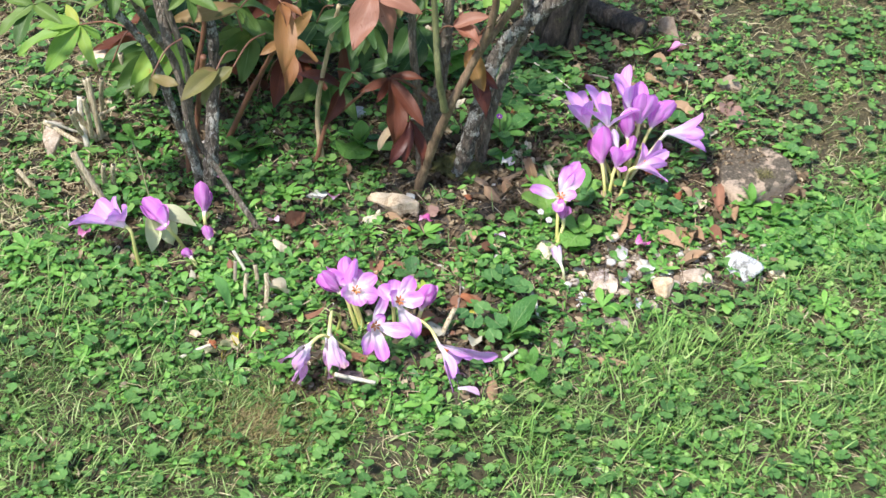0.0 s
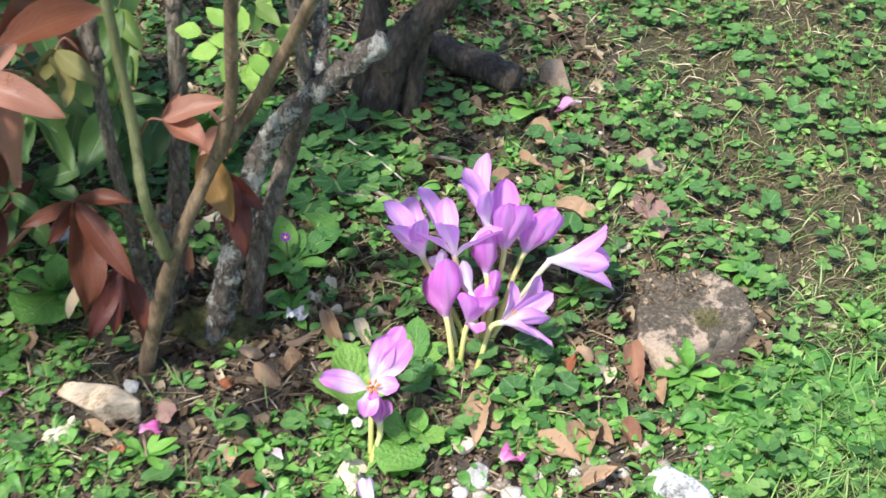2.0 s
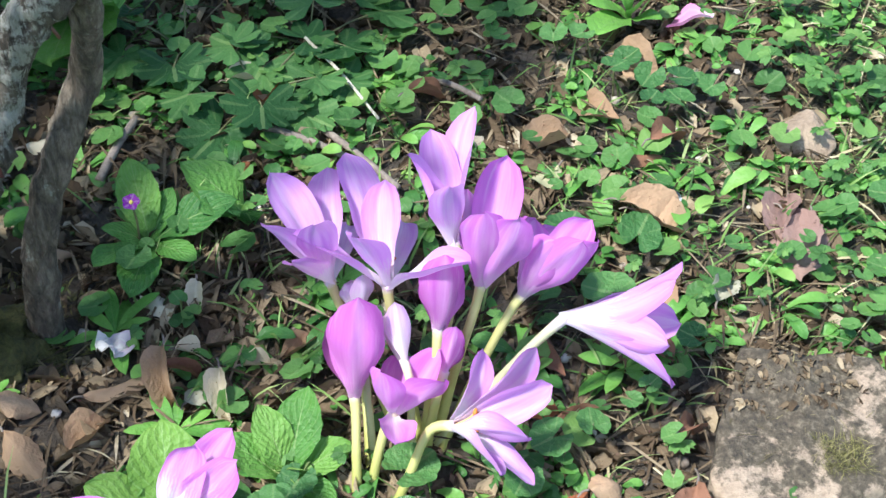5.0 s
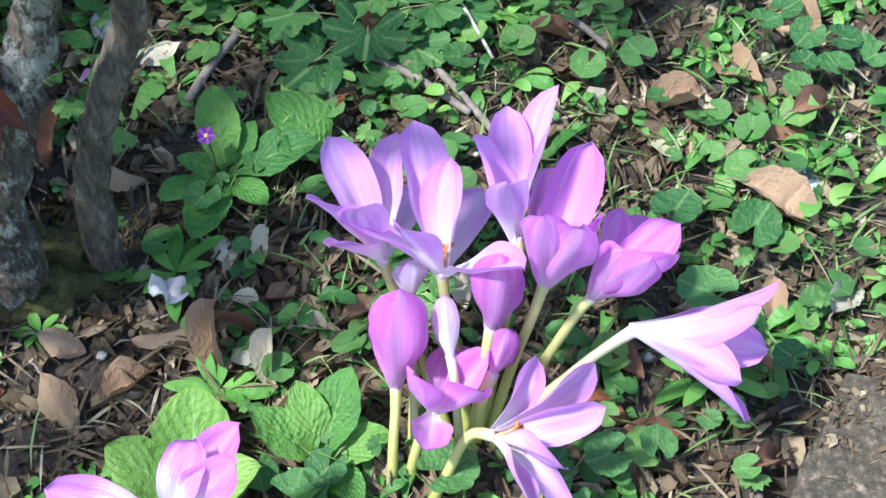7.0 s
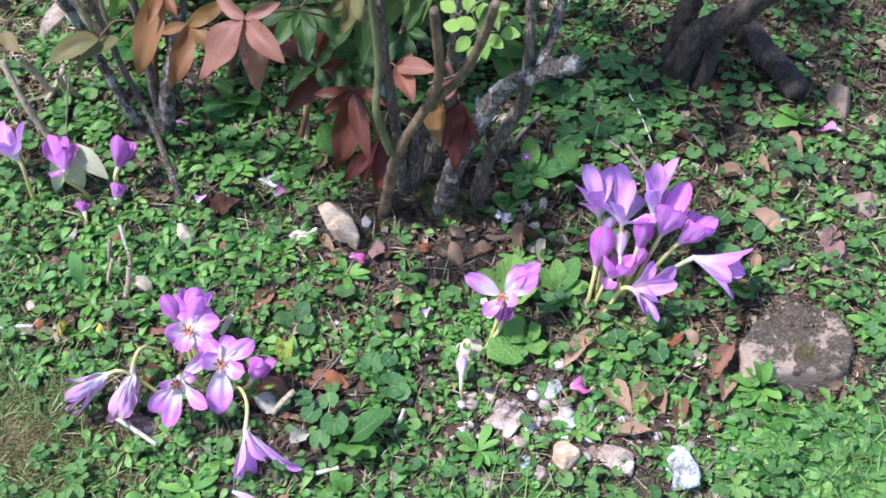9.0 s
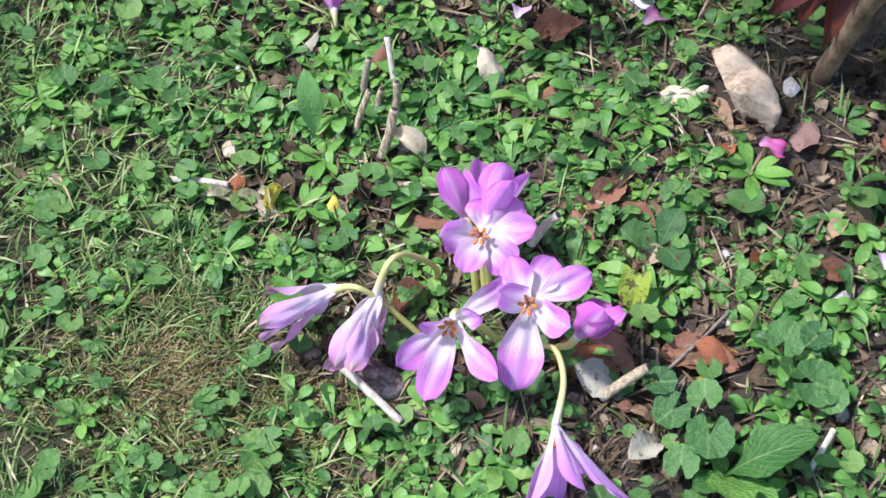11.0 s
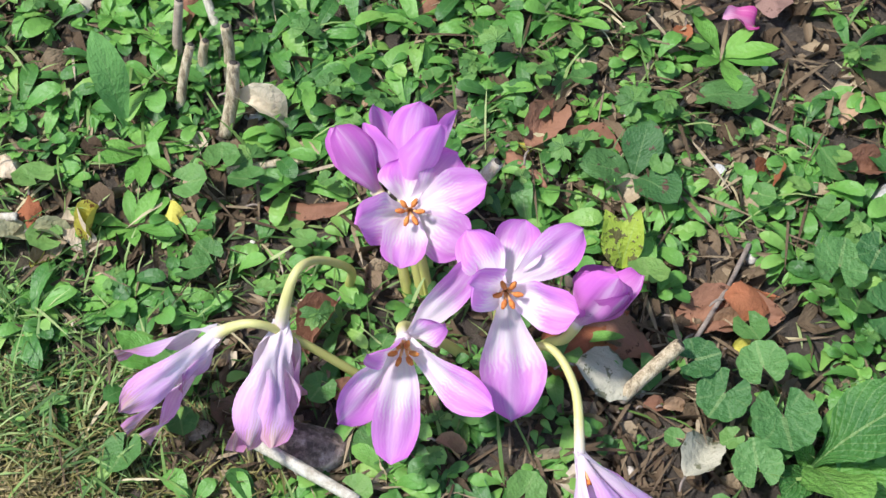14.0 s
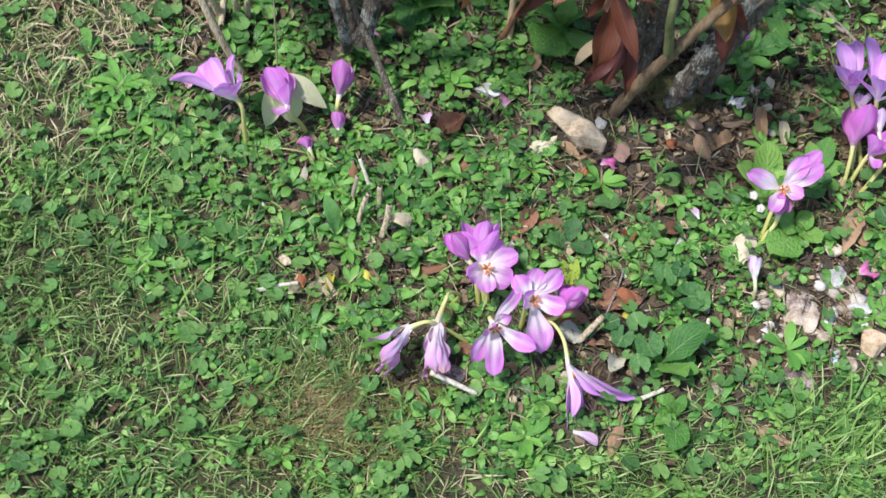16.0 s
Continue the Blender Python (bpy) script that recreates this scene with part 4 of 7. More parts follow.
def peony_leaf(node, tips, ratio, tone, root):
    """A leaf: its stalk, and leaflets that reach from the node by the given ways."""
    host = owner(node)
    o = host.location
    n = Vector(node) - o
    seed = int(abs(node[0]) * 9000 + abs(node[1]) * 5000)
    rnd = random.Random(seed)
    r = Vector(root) - o
    mid = (n + r) / 2 + Vector((0, 0, 0.01))
    vs, fs = tube([r, mid, n], [0.0012, 0.0010], 6, seed, 0.05, 6)
    stalk = part("leaf", mesh_of("leaf", vs, fs), BARK["redstem"] if tone not in ("green", "palegreen", "lime") else BARK["green"], host)
    for k, tip in enumerate(tips):
        way = Vector(tip)
        L = way.length
        gv, gf, guv = blade_grid(L * 1.05, L * ratio * rnd.uniform(0.76, 1.04), 14, 6, "leaf", rnd.uniform(0.15, 0.7), -rnd.uniform(0.3, 0.9), rnd.uniform(0.05, 0.14), 0, seed + k)
        m = Matrix.Rotation(rnd.uniform(-0.6, 0.6), 3, way.normalized()) @ aim(way, (0.1, -0.55, 0.83))
        m = Matrix.Rotation(-0.25, 3, m.col[1]) @ m
        part("leaflet", mesh_of("leaflet", [m @ Vector(p) + n for p in gv], gf, guv), LEAF[tone], stalk)
    return stalk


def lime_shoot(node, tips):
    host = shrub_main
    o = host.location
    n = Vector(node) - o
    vs, fs = tube([Vector((0.064, 0.088, 0.290)) - o, n - Vector((0, 0.02, 0.03)), n], [0.0016, 0.0012], 6, 1, 0.05, 5)
    stalk = part("shoot", mesh_of("shoot", vs, fs), BARK["greenbark"], host, "lime-green young shoot")
    for k, tip in enumerate(tips):
        w = Vector(tip)
        a = n + w * 0.25
        L = 0.021
        gv, gf, guv = blade_grid(L, L * 0.68, 8, 4, "leaf", 0.2, -0.3, 0.04, 0.12, k)
        m = aim(w, (0.1, -0.6, 0.8))
        place = n + w - w.normalized() * L * 0.5
        part("leaflet", mesh_of("leaflet", [m @ Vector(p) + place for p in gv], gf, guv), LEAF["lime"], stalk)
        tv, tf = tube([n, a, place + w.normalized() * 0.002], [0.0006, 0.0005], 5, k, 0, 3)
        part("stalklet", mesh_of("stalklet", tv, tf), BARK["green"], stalk)


peony_leaf((-0.187, 0.117, 0.303), [(0.040, 0.006, 0.030), (0.036, -0.024, -0.018), (-0.006, -0.050, -0.042), (-0.030, -0.006, -0.010)], 0.42, 'orange', (-0.184, 0.263, 0.200))
peony_leaf((-0.094, 0.027, 0.390), [(-0.036, -0.033, -0.047), (0.013, -0.020, -0.066), (0.044, -0.034, -0.016), (-0.030, 0.018, 0.010), (0.030, 0.014, 0.012)], 0.46, 'salmon', (-0.044, 0.140, 0.314))
peony_leaf((-0.193, 0.076, 0.373), [(-0.011, -0.061, -0.055), (-0.002, -0.034, -0.013), (0.021, -0.020, -0.014)], 0.40, 'orange', (-0.201, 0.152, 0.365))
peony_leaf((-0.092, 0.234, 0.161), [(-0.052, 0.032, 0.022), (0.012, 0.033, 0.050), (-0.034, -0.029, -0.034), (0.030, 0.006, 0.021)], 0.38, 'rust', (-0.068, 0.221, 0.167))
peony_leaf((-0.039, 0.182, 0.190), [(-0.043, -0.011, -0.005), (0.040, -0.024, 0.008), (0.028, -0.047, -0.052), (-0.007, -0.050, -0.072), (-0.029, -0.027, -0.016)], 0.34, 'rust', (0.018, 0.194, 0.138))
peony_leaf((-0.013, 0.186, 0.119), [(-0.037, -0.024, -0.048), (-0.000, -0.038, -0.051), (-0.018, -0.027, -0.045)], 0.36, 'maroon', (-0.039, 0.182, 0.190))
peony_leaf((-0.034, 0.181, 0.119), [(-0.029, -0.010, -0.026)], 0.45, 'straw', (-0.013, 0.186, 0.119))
peony_leaf((0.027, 0.110, 0.287), [(0.042, -0.012, 0.010), (0.023, -0.034, -0.011), (0.014, 0.007, 0.015)], 0.45, 'salmon', (0.009, 0.131, 0.259))
peony_leaf((0.062, 0.151, 0.229), [(0.006, -0.034, -0.043), (-0.012, -0.020, -0.014)], 0.45, 'orange', (0.036, 0.144, 0.259))
peony_leaf((0.076, 0.188, 0.184), [(0.004, -0.047, -0.055), (-0.007, -0.054, -0.020), (0.024, -0.035, -0.020), (-0.019, -0.027, -0.016)], 0.42, 'maroon', (0.079, 0.164, 0.210))
peony_leaf((0.075, 0.150, 0.248), [(-0.009, 0.009, 0.013), (-0.023, -0.018, -0.010), (-0.001, -0.024, -0.010)], 0.45, 'salmon', (0.089, 0.135, 0.255))
peony_leaf((-0.416, 0.219, 0.318), [(-0.074, 0.001, -0.029), (-0.052, -0.017, -0.046), (0.006, -0.039, -0.043), (0.024, -0.018, -0.015), (-0.052, 0.019, 0.004), (-0.012, 0.029, 0.017)], 0.36, 'yellowgreen', (-0.351, 0.139, 0.332))
peony_leaf((-0.465, 0.174, 0.374), [(-0.046, -0.013, -0.022), (-0.028, -0.031, -0.035), (0.027, -0.034, -0.014), (0.020, -0.003, 0.004), (-0.030, 0.013, 0.005)], 0.40, 'green', (-0.391, 0.146, 0.365))
peony_leaf((-0.254, 0.097, 0.290), [(-0.045, -0.018, -0.028)], 0.45, 'olive', (-0.203, 0.143, 0.304))
peony_leaf((-0.231, 0.138, 0.345), [(-0.083, 0.019, -0.009), (-0.031, -0.009, -0.000)], 0.32, 'olive', (-0.200, 0.134, 0.352))
peony_leaf((-0.302, 0.290, 0.252), [(-0.060, -0.020, -0.053), (-0.036, -0.035, -0.063), (0.024, -0.031, -0.017), (0.011, -0.044, -0.055), (-0.045, 0.004, -0.010)], 0.40, 'yellowgreen', (-0.264, 0.251, 0.263))
peony_leaf((-0.227, 0.179, 0.331), [(-0.002, -0.028, -0.015), (0.014, -0.031, -0.036), (0.039, -0.019, -0.007), (-0.018, -0.010, -0.007)], 0.45, 'green', (-0.261, 0.228, 0.290))
peony_leaf((-0.050, 0.268, 0.233), [(-0.051, -0.021, -0.024), (-0.029, -0.041, -0.038), (0.016, -0.049, -0.036), (0.041, -0.024, -0.008)], 0.42, 'green', (-0.099, 0.186, 0.304))
peony_leaf((-0.116, 0.248, 0.254), [(-0.039, -0.032, -0.033), (0.015, -0.046, -0.023), (0.044, -0.012, 0.011), (-0.008, 0.021, 0.015)], 0.42, 'darkgreen', (-0.106, 0.187, 0.304))
peony_leaf((0.011, 0.224, 0.243), [(-0.040, -0.032, -0.038), (0.007, -0.048, -0.032), (0.017, 0.017, 0.030), (0.031, -0.013, 0.001)], 0.42, 'darkgreen', (0.018, 0.167, 0.284))
peony_leaf((-0.059, 0.251, 0.171), [(0.045, -0.010, 0.011), (0.030, -0.030, -0.011), (-0.019, 0.008, 0.011)], 0.40, 'darkgreen', (-0.019, 0.228, 0.145))
peony_leaf((0.030, 0.272, 0.299), [(-0.026, -0.038, -0.029), (-0.029, -0.000, 0.000), (-0.018, -0.048, -0.071), (0.009, -0.031, -0.023)], 0.42, 'green', (0.046, 0.247, 0.324))
peony_leaf((-0.039, 0.221, 0.325), [(0.003, -0.047, -0.026), (-0.023, -0.024, -0.018), (0.026, -0.002, 0.015)], 0.42, 'darkgreen', (0.021, 0.210, 0.350))
peony_leaf((-0.090, 0.178, 0.292), [(-0.015, -0.046, -0.015), (0.022, -0.050, -0.020), (0.047, -0.026, -0.014), (-0.037, -0.023, -0.009)], 0.42, 'darkgreen', (-0.063, 0.190, 0.302))
peony_leaf((-0.031, 0.183, 0.319), [(-0.006, -0.045, -0.022), (0.020, -0.041, -0.012), (-0.024, -0.027, -0.011)], 0.42, 'olive', (-0.015, 0.179, 0.318))
peony_leaf((-0.084, 0.205, 0.196), [(-0.025, -0.033, -0.011), (0.018, -0.028, -0.008), (0.015, 0.017, 0.017), (-0.020, 0.005, 0.008)], 0.36, 'darkgreen', (-0.060, 0.182, 0.171))
peony_leaf((-0.074, 0.104, 0.368), [(0.080, 0.034, 0.004), (0.046, 0.060, 0.006), (-0.030, 0.050, 0.012)], 0.40, 'rust', (-0.044, 0.140, 0.314))
peony_leaf((-0.375, 0.141, 0.394), [(-0.041, -0.019, -0.017), (-0.007, -0.032, -0.021), (0.032, -0.026, -0.015)], 0.40, 'green', (-0.345, 0.123, 0.389))
peony_leaf((-0.291, 0.147, 0.369), [(0.003, -0.033, -0.019), (-0.025, -0.011, -0.011), (0.029, -0.029, -0.012)], 0.42, 'green', (-0.310, 0.141, 0.390))
peony_leaf((0.113, 0.161, 0.337), [(-0.009, -0.028, -0.009), (0.011, -0.028, -0.009), (0.017, 0.001, 0.003)], 0.45, 'green', (0.092, 0.133, 0.344))
peony_leaf((-0.355, 0.051, 0.319), [(-0.005, -0.030, -0.011), (0.027, -0.020, -0.006)], 0.42, 'olive', (-0.311, 0.074, 0.350))
peony_leaf((-0.275, 0.094, 0.291), [(-0.047, -0.031, -0.008), (-0.023, -0.004, 0.007)], 0.42, 'olive', (-0.245, 0.114, 0.302))
peony_leaf((-0.37, 0.149, 0.084), [(-0.01, -0.033, -0.044), (0.02, -0.028, -0.043), (0.05, -0.016, -0.027)], 0.50, 'palegreen', (-0.377, 0.215, 0.148))
# lime
lime_shoot((0.100, 0.158, 0.308), [(-0.035, 0.019, 0.010), (-0.028, 0.004, -0.002), (-0.013, 0.017, 0.018), (-0.013, 0.002, 0.005), (0.003, 0.008, 0.017), (0.020, 0.007, 0.020), (0.019, -0.013, -0.002), (-0.001, -0.020, -0.017), (-0.014, -0.011, -0.012), (0.033, -0.009, 0.007), (0.008, -0.016, -0.011)])
stem([(0.050, 0.200, -0.005), (0.060, 0.182, 0.055), (0.071, 0.176, 0.100), (0.090, 0.182, 0.150), (0.108, 0.184, 0.187), (0.127, 0.170, 0.225), (0.149, 0.165, 0.250), (0.176, 0.154, 0.272), (0.201, 0.130, 0.302)], 0.0098, 0.0082, 'lichen', 'bent branch')
stem([(0.092, 0.215, 0.000), (0.103, 0.205, 0.080), (0.121, 0.202, 0.135), (0.137, 0.207, 0.172), (0.146, 0.190, 0.215), (0.150, 0.172, 0.250)], 0.0076, 0.0064, 'bark', '')
stem([(0.150, 0.170, 0.250), (0.150, 0.180, 0.300), (0.146, 0.185, 0.360)], 0.0055, 0.0050, 'bark', '')
stem([(0.160, 0.170, 0.255), (0.172, 0.195, 0.290), (0.182, 0.210, 0.360)], 0.0062, 0.0050, 'lichen', '')
stem([(-0.012, 0.178, 0.000), (0.000, 0.158, 0.070), (0.020, 0.127, 0.158), (0.040, 0.116, 0.205), (0.062, 0.108, 0.250), (0.092, 0.100, 0.290), (0.122, 0.047, 0.383), (0.140, 0.000, 0.460)], 0.0058, 0.0042, 'greenbark', '')
stem([(0.062, 0.108, 0.250), (0.073, 0.092, 0.306), (0.075, 0.060, 0.400)], 0.0050, 0.0045, 'greenbark', '')
stem([(0.016, 0.120, 0.164), (0.005, 0.108, 0.228), (0.005, 0.120, 0.288), (0.000, 0.110, 0.420)], 0.0042, 0.0040, 'green', '')
stem([(0.008, 0.214, 0.012), (0.004, 0.196, 0.129), (-0.003, 0.189, 0.238), (-0.004, 0.172, 0.346)], 0.0060, 0.0045, 'bark', '')
stem([(0.030, 0.253, 0.016), (0.053, 0.249, 0.134), (0.064, 0.242, 0.223), (0.067, 0.231, 0.321)], 0.0090, 0.0060, 'bark', '')
stem([(0.015, 0.224, 0.013), (0.024, 0.215, 0.081), (0.036, 0.237, 0.133)], 0.0100, 0.0060, 'bark', '')
stem([(-0.287, 0.236, 0.033), (-0.276, 0.229, 0.101), (-0.261, 0.252, 0.163), (-0.253, 0.255, 0.243), (-0.258, 0.251, 0.333)], 0.0085, 0.0070, 'lichen', '')
stem([(-0.299, 0.238, 0.034), (-0.304, 0.191, 0.100), (-0.322, 0.175, 0.190), (-0.347, 0.153, 0.309), (-0.400, 0.130, 0.400)], 0.0056, 0.0046, 'lichen', '')
stem([(-0.228, 0.127, 0.005), (-0.274, 0.180, 0.093), (-0.300, 0.190, 0.160), (-0.302, 0.153, 0.271), (-0.319, 0.140, 0.370)], 0.0035, 0.0040, 'bark', '')
stem([(-0.290, 0.245, 0.034), (-0.298, 0.246, 0.105), (-0.306, 0.246, 0.225), (-0.334, 0.219, 0.303), (-0.355, 0.188, 0.369)], 0.0050, 0.0045, 'bark', '')
stem([(-0.236, 0.336, 0.055), (-0.207, 0.298, 0.137), (-0.184, 0.263, 0.200), (-0.176, 0.189, 0.269)], 0.0035, 0.0028, 'redstem', '')
stem([(-0.121, 0.261, 0.036), (-0.119, 0.267, 0.127), (-0.099, 0.186, 0.304)], 0.0035, 0.0028, 'straw', '')
stem([(-0.129, 0.262, 0.037), (-0.106, 0.253, 0.114), (-0.085, 0.239, 0.161)], 0.0030, 0.0022, 'redstem', '')
stem([(-0.305, 0.269, 0.049), (-0.294, 0.263, 0.147), (-0.264, 0.251, 0.263), (-0.259, 0.221, 0.339)], 0.0035, 0.0030, 'redstem', '')
stem([(-0.289, 0.274, 0.078), (-0.280, 0.274, 0.138), (-0.270, 0.233, 0.241)], 0.0040, 0.0040, 'redstem', '')
stem([(-0.101, 0.223, 0.129), (-0.039, 0.182, 0.190), (0.034, 0.221, 0.121)], 0.0018, 0.0018, 'redstem', '')
# rear
stem([(0.292, 0.462, 0.018), (0.322, 0.445, 0.112), (0.356, 0.430, 0.164), (0.400, 0.405, 0.235)], 0.0165, 0.0150, 'dark', '')
stem([(0.290, 0.474, 0.020), (0.302, 0.472, 0.110), (0.316, 0.470, 0.162), (0.345, 0.466, 0.240)], 0.0140, 0.0125, 'dark', '')
stem([(0.328, 0.452, 0.018), (0.342, 0.441, 0.120), (0.360, 0.430, 0.172)], 0.0095, 0.0100, 'dark', '')
stem([(0.372, 0.534, 0.076), (0.405, 0.497, 0.062), (0.450, 0.446, 0.048)], 0.0150, 0.0165, 'dark', '')


# leaves of the left crown, high over the bed: unseen, added for shade below
for k in range(20):
    px, py, pz = random.uniform(-0.56, -0.24), random.uniform(0.06, 0.34), random.uniform(0.52, 0.78)
    turn = random.uniform(0, 6.28)
    fan = [(0.08 * math.cos(turn + a), 0.08 * math.sin(turn + a), random.uniform(-0.03, 0.01)) for a in (-0.9, -0.3, 0.3, 0.9)]
    peony_leaf((px, py, pz), fan, 0.44, random.choice(("green", "darkgreen", "rust", "yellowgreen")), (px - 0.05 * math.cos(turn), py - 0.05 * math.sin(turn), pz - 0.03))

# leaves of the rear crown; the 36 high ones are unseen, added for shade
for k in range(36):
    side = k % 5 == 0
    px, py, pz = random.uniform(-0.50, -0.18) if side else random.uniform(-0.24, 0.16), random.uniform(0.22, 0.62), random.uniform(0.50, 0.80)
    turn = random.uniform(0, 6.28)
    fan = [(0.075 * math.cos(turn + a), 0.075 * math.sin(turn + a), random.uniform(-0.035, 0.01)) for a in (-0.9, -0.3, 0.3, 0.9)]
    peony_leaf((px, py, pz), fan, 0.42, random.choice(("green", "darkgreen", "rust", "yellowgreen")), (px - 0.05 * math.cos(turn), py - 0.05 * math.sin(turn), pz - 0.03))
for k in range(46):
    px, py, pz = random.uniform(-0.34, 0.10), random.uniform(0.33, 0.58), random.uniform(0.10, 0.34)
    turn = random.uniform(0, 6.28)
    fan = [(0.065 * math.cos(turn + a), 0.065 * math.sin(turn + a), random.uniform(-0.045, 0.0)) for a in (-0.9, -0.3, 0.3, 0.9)]
    peony_leaf((px, py, pz), fan, 0.42, random.choice(("green", "darkgreen", "darkgreen", "rust")), (px - 0.04 * math.cos(turn), py - 0.04 * math.sin(turn), pz - 0.05))
# upper stems run on out of view, up to the added leaves
for x0, y0, x1, y1 in ((0.134, 0.248, 0.15, 0.40), (0.067, 0.231, 0.02, 0.42), (-0.004, 0.172, -0.08, 0.34), (-0.258, 0.251, -0.28, 0.40), (-0.32, 0.14, -0.36, 0.34)):
    stem([(x0, y0, 0.31), ((x0 + x1) / 2, (y0 + y1) / 2, 0.52), (x1, y1, 0.78)], 0.005, 0.003, "bark", "")

# mossy swelling at the foot of the main stems
bm = bmesh.new()
bmesh.ops.create_icosphere(bm, subdivisions=4, radius=1.0)
for v in bm.verts:
    d = 1 + 0.45 * noise.noise(v.co * 2.6) + 0.30 * noise.noise(v.co * 8) + 0.12 * noise.noise(v.co * 21)
    v.co = Vector((v.co.x * 0.034 * d, v.co.y * 0.024 * d, v.co.z * 0.026 * d))
me = bpy.data.meshes.new("root_crown")
bm.to_mesh(me)
bm.free()
me.polygons.foreach_set("use_smooth", np.ones(len(me.polygons), bool))
crown = part("root_crown", me, MOSS, shrub_main, "mossy woody root crown")
crown.location = (0.020, -0.006, 0.012)

# ---- stones ----


def stone_mesh(size, seed, cuts=9, rough=0.045):
    """A broken stone: a ball cut by flat planes, with a pitted skin."""
    rnd = random.Random(seed)
    b = bmesh.new()
    bmesh.ops.create_icosphere(b, subdivisions=4 if max(size) > 0.009 else 3, radius=1.0)
    planes, block = [], 0.2 if max(size) <= 0.016 else 0.35 if cuts > 9 else 0.80 if cuts < 9 else 0.55
    for _ in range(cuts):
        n = Vector((rnd.uniform(-1, 1), rnd.uniform(-1, 1), rnd.uniform(-0.5, 1))).normalized()
        planes.append((n, rnd.uniform(0.48, 0.80)))
    shift = Vector((rnd.uniform(0, 50), rnd.uniform(0, 50), 0))
    for v in b.verts:
        p = v.co * (1 + 0.18 * noise.noise(v.co * 1.4 + shift)) / max(abs(v.co.x), abs(v.co.y), abs(v.co.z)) ** block
        for n, d in planes:
            over = p.dot(n) - d
            if over > 0:
                p -= n * over * 0.97
        p *= 1 + rough * (0.6 * noise.noise(v.co * 5 + shift) + 0.45 * noise.noise(v.co * 11 + shift) + 0.3 * noise.noise(v.co * 23 + shift))
        v.co = Vector((p.x * size[0] * 1.05, p.y * size[1] * 1.05, p.z * size[2] * 1.08))
    m = bpy.data.meshes.new("stone")
    b.to_mesh(m)
    b.free()
    m.polygons.foreach_set("use_smooth", np.ones(len(m.polygons), bool))
    return m


def stone(at, size, turn, tone, label):
    seed = int(abs(at[0]) * 8000 + abs(at[1]) * 5000)
    z = ground_z(*at) + size[2] * 0.45
    cuts, rough = {"quartz": (6, 0.20), "white": (15, 0.10), "pink": (15, 0.14), "cream": (5, 0.07)}.get(tone, (9, 0.06))
    mesh = stone_mesh(size, seed, cuts, rough)
    return lone("stone", mesh, STONE[tone], (*at, z), label, "stone", "stones in the flower bed", (0, 0, turn))


def flat_slab():
    """The flat six-sided paving stone: worn top, chipped sides."""
    rim = [(0.444, 0.152), (0.512, 0.136), (0.528, 0.105), (0.523, 0.073), (0.412, 0.038), (0.404, 0.076)]
    ctr = Vector((0.466, 0.094))
    ring = []
    for (ax, ay), (bx, by) in zip(rim, rim[1:] + rim[:1]):
        for k in range(8):
            ring.append(Vector((ax + (bx - ax) * k / 8, ay + (by - ay) * k / 8)))
    b = bmesh.new()
    rows = []
    levels = [(1.0, -0.012), (1.012, 0.007), (1.004, 0.0115), (0.985, 0.0138), (0.94, 0.0146), (0.86, 0.0145), (0.77, 0.015), (0.68, 0.015), (0.59, 0.015), (0.5, 0.015), (0.4, 0.0148), (0.3, 0.0145), (0.2, 0.0145), (0.1, 0.0145)]
    for s, h in levels:
        row = []
        for p in ring:
            q = ctr + (p - ctr) * s
            j = 0.0035 * noise.noise((q.x * 40, q.y * 40, h * 60)) + 0.0025 * noise.noise((q.x * 110, q.y * 110, h * 90)) if s > 0.9 else 0
            q = q + (p - ctr).normalized() * j
            row.append(b.verts.new((q.x - ctr.x, q.y - ctr.y, h + slope(q.x, q.y) - slope(*ctr) + 0.004 * noise.noise((q.x * 40, q.y * 40, 2)) + 0.0018 * noise.noise((q.x * 120, q.y * 120, 2)))))
        rows.append(row)
    n = len(ring)
    for a, c in zip(rows, rows[1:]):
        for k in range(n):
            b.faces.new((a[k], a[(k + 1) % n], c[(k + 1) % n], c[k]))
    b.faces.new(rows[-1])
    m = bpy.data.meshes.new("paving_stone")
    b.to_mesh(m)
    b.free()
    m.polygons.foreach_set("use_smooth", np.ones(len(m.polygons), bool))
    return lone("paving_stone", m, SLAB, (ctr.x, ctr.y, slope(*ctr)), "flat six-sided sandstone slab with dark moss stains", "paving stone")


flat_slab()
stone((-0.053, 0.143), (0.016, 0.036, 0.013), 30, 'cream', 'pale cream limestone lying on bare soil')
stone((-0.148, 0.191), (0.017, 0.013, 0.006), 11, 'grey', 'smooth grey oval stone among small weeds')
stone((0.233, -0.044), (0.022, 0.014, 0.007), 3, 'white', 'bright white angular stone on the gravelly edge')
stone((0.358, -0.080), (0.018, 0.027, 0.014), 8, 'quartz', 'large white and grey quartz stone at the lawn edge')
stone((0.293, -0.082), (0.013, 0.026, 0.007), 46, 'tan', 'long tan stone at the lawn edge')
stone((0.244, -0.087), (0.018, 0.015, 0.012), 11, 'orange', 'knobbly orange-tan stone in the gravel')
stone((0.217, -0.107), (0.009, 0.011, 0.005), 11, 'tan', 'small rounded tan pebble')
stone((0.200, -0.099), (0.008, 0.013, 0.004), -9, 'blue', 'pale blue-grey flat pebble')
stone((0.165, -0.127), (0.013, 0.014, 0.007), 11, 'pink', 'reddish grey stone in the gravel')
stone((0.131, -0.078), (0.008, 0.014, 0.004), 11, 'white', 'small white stone between the weeds')
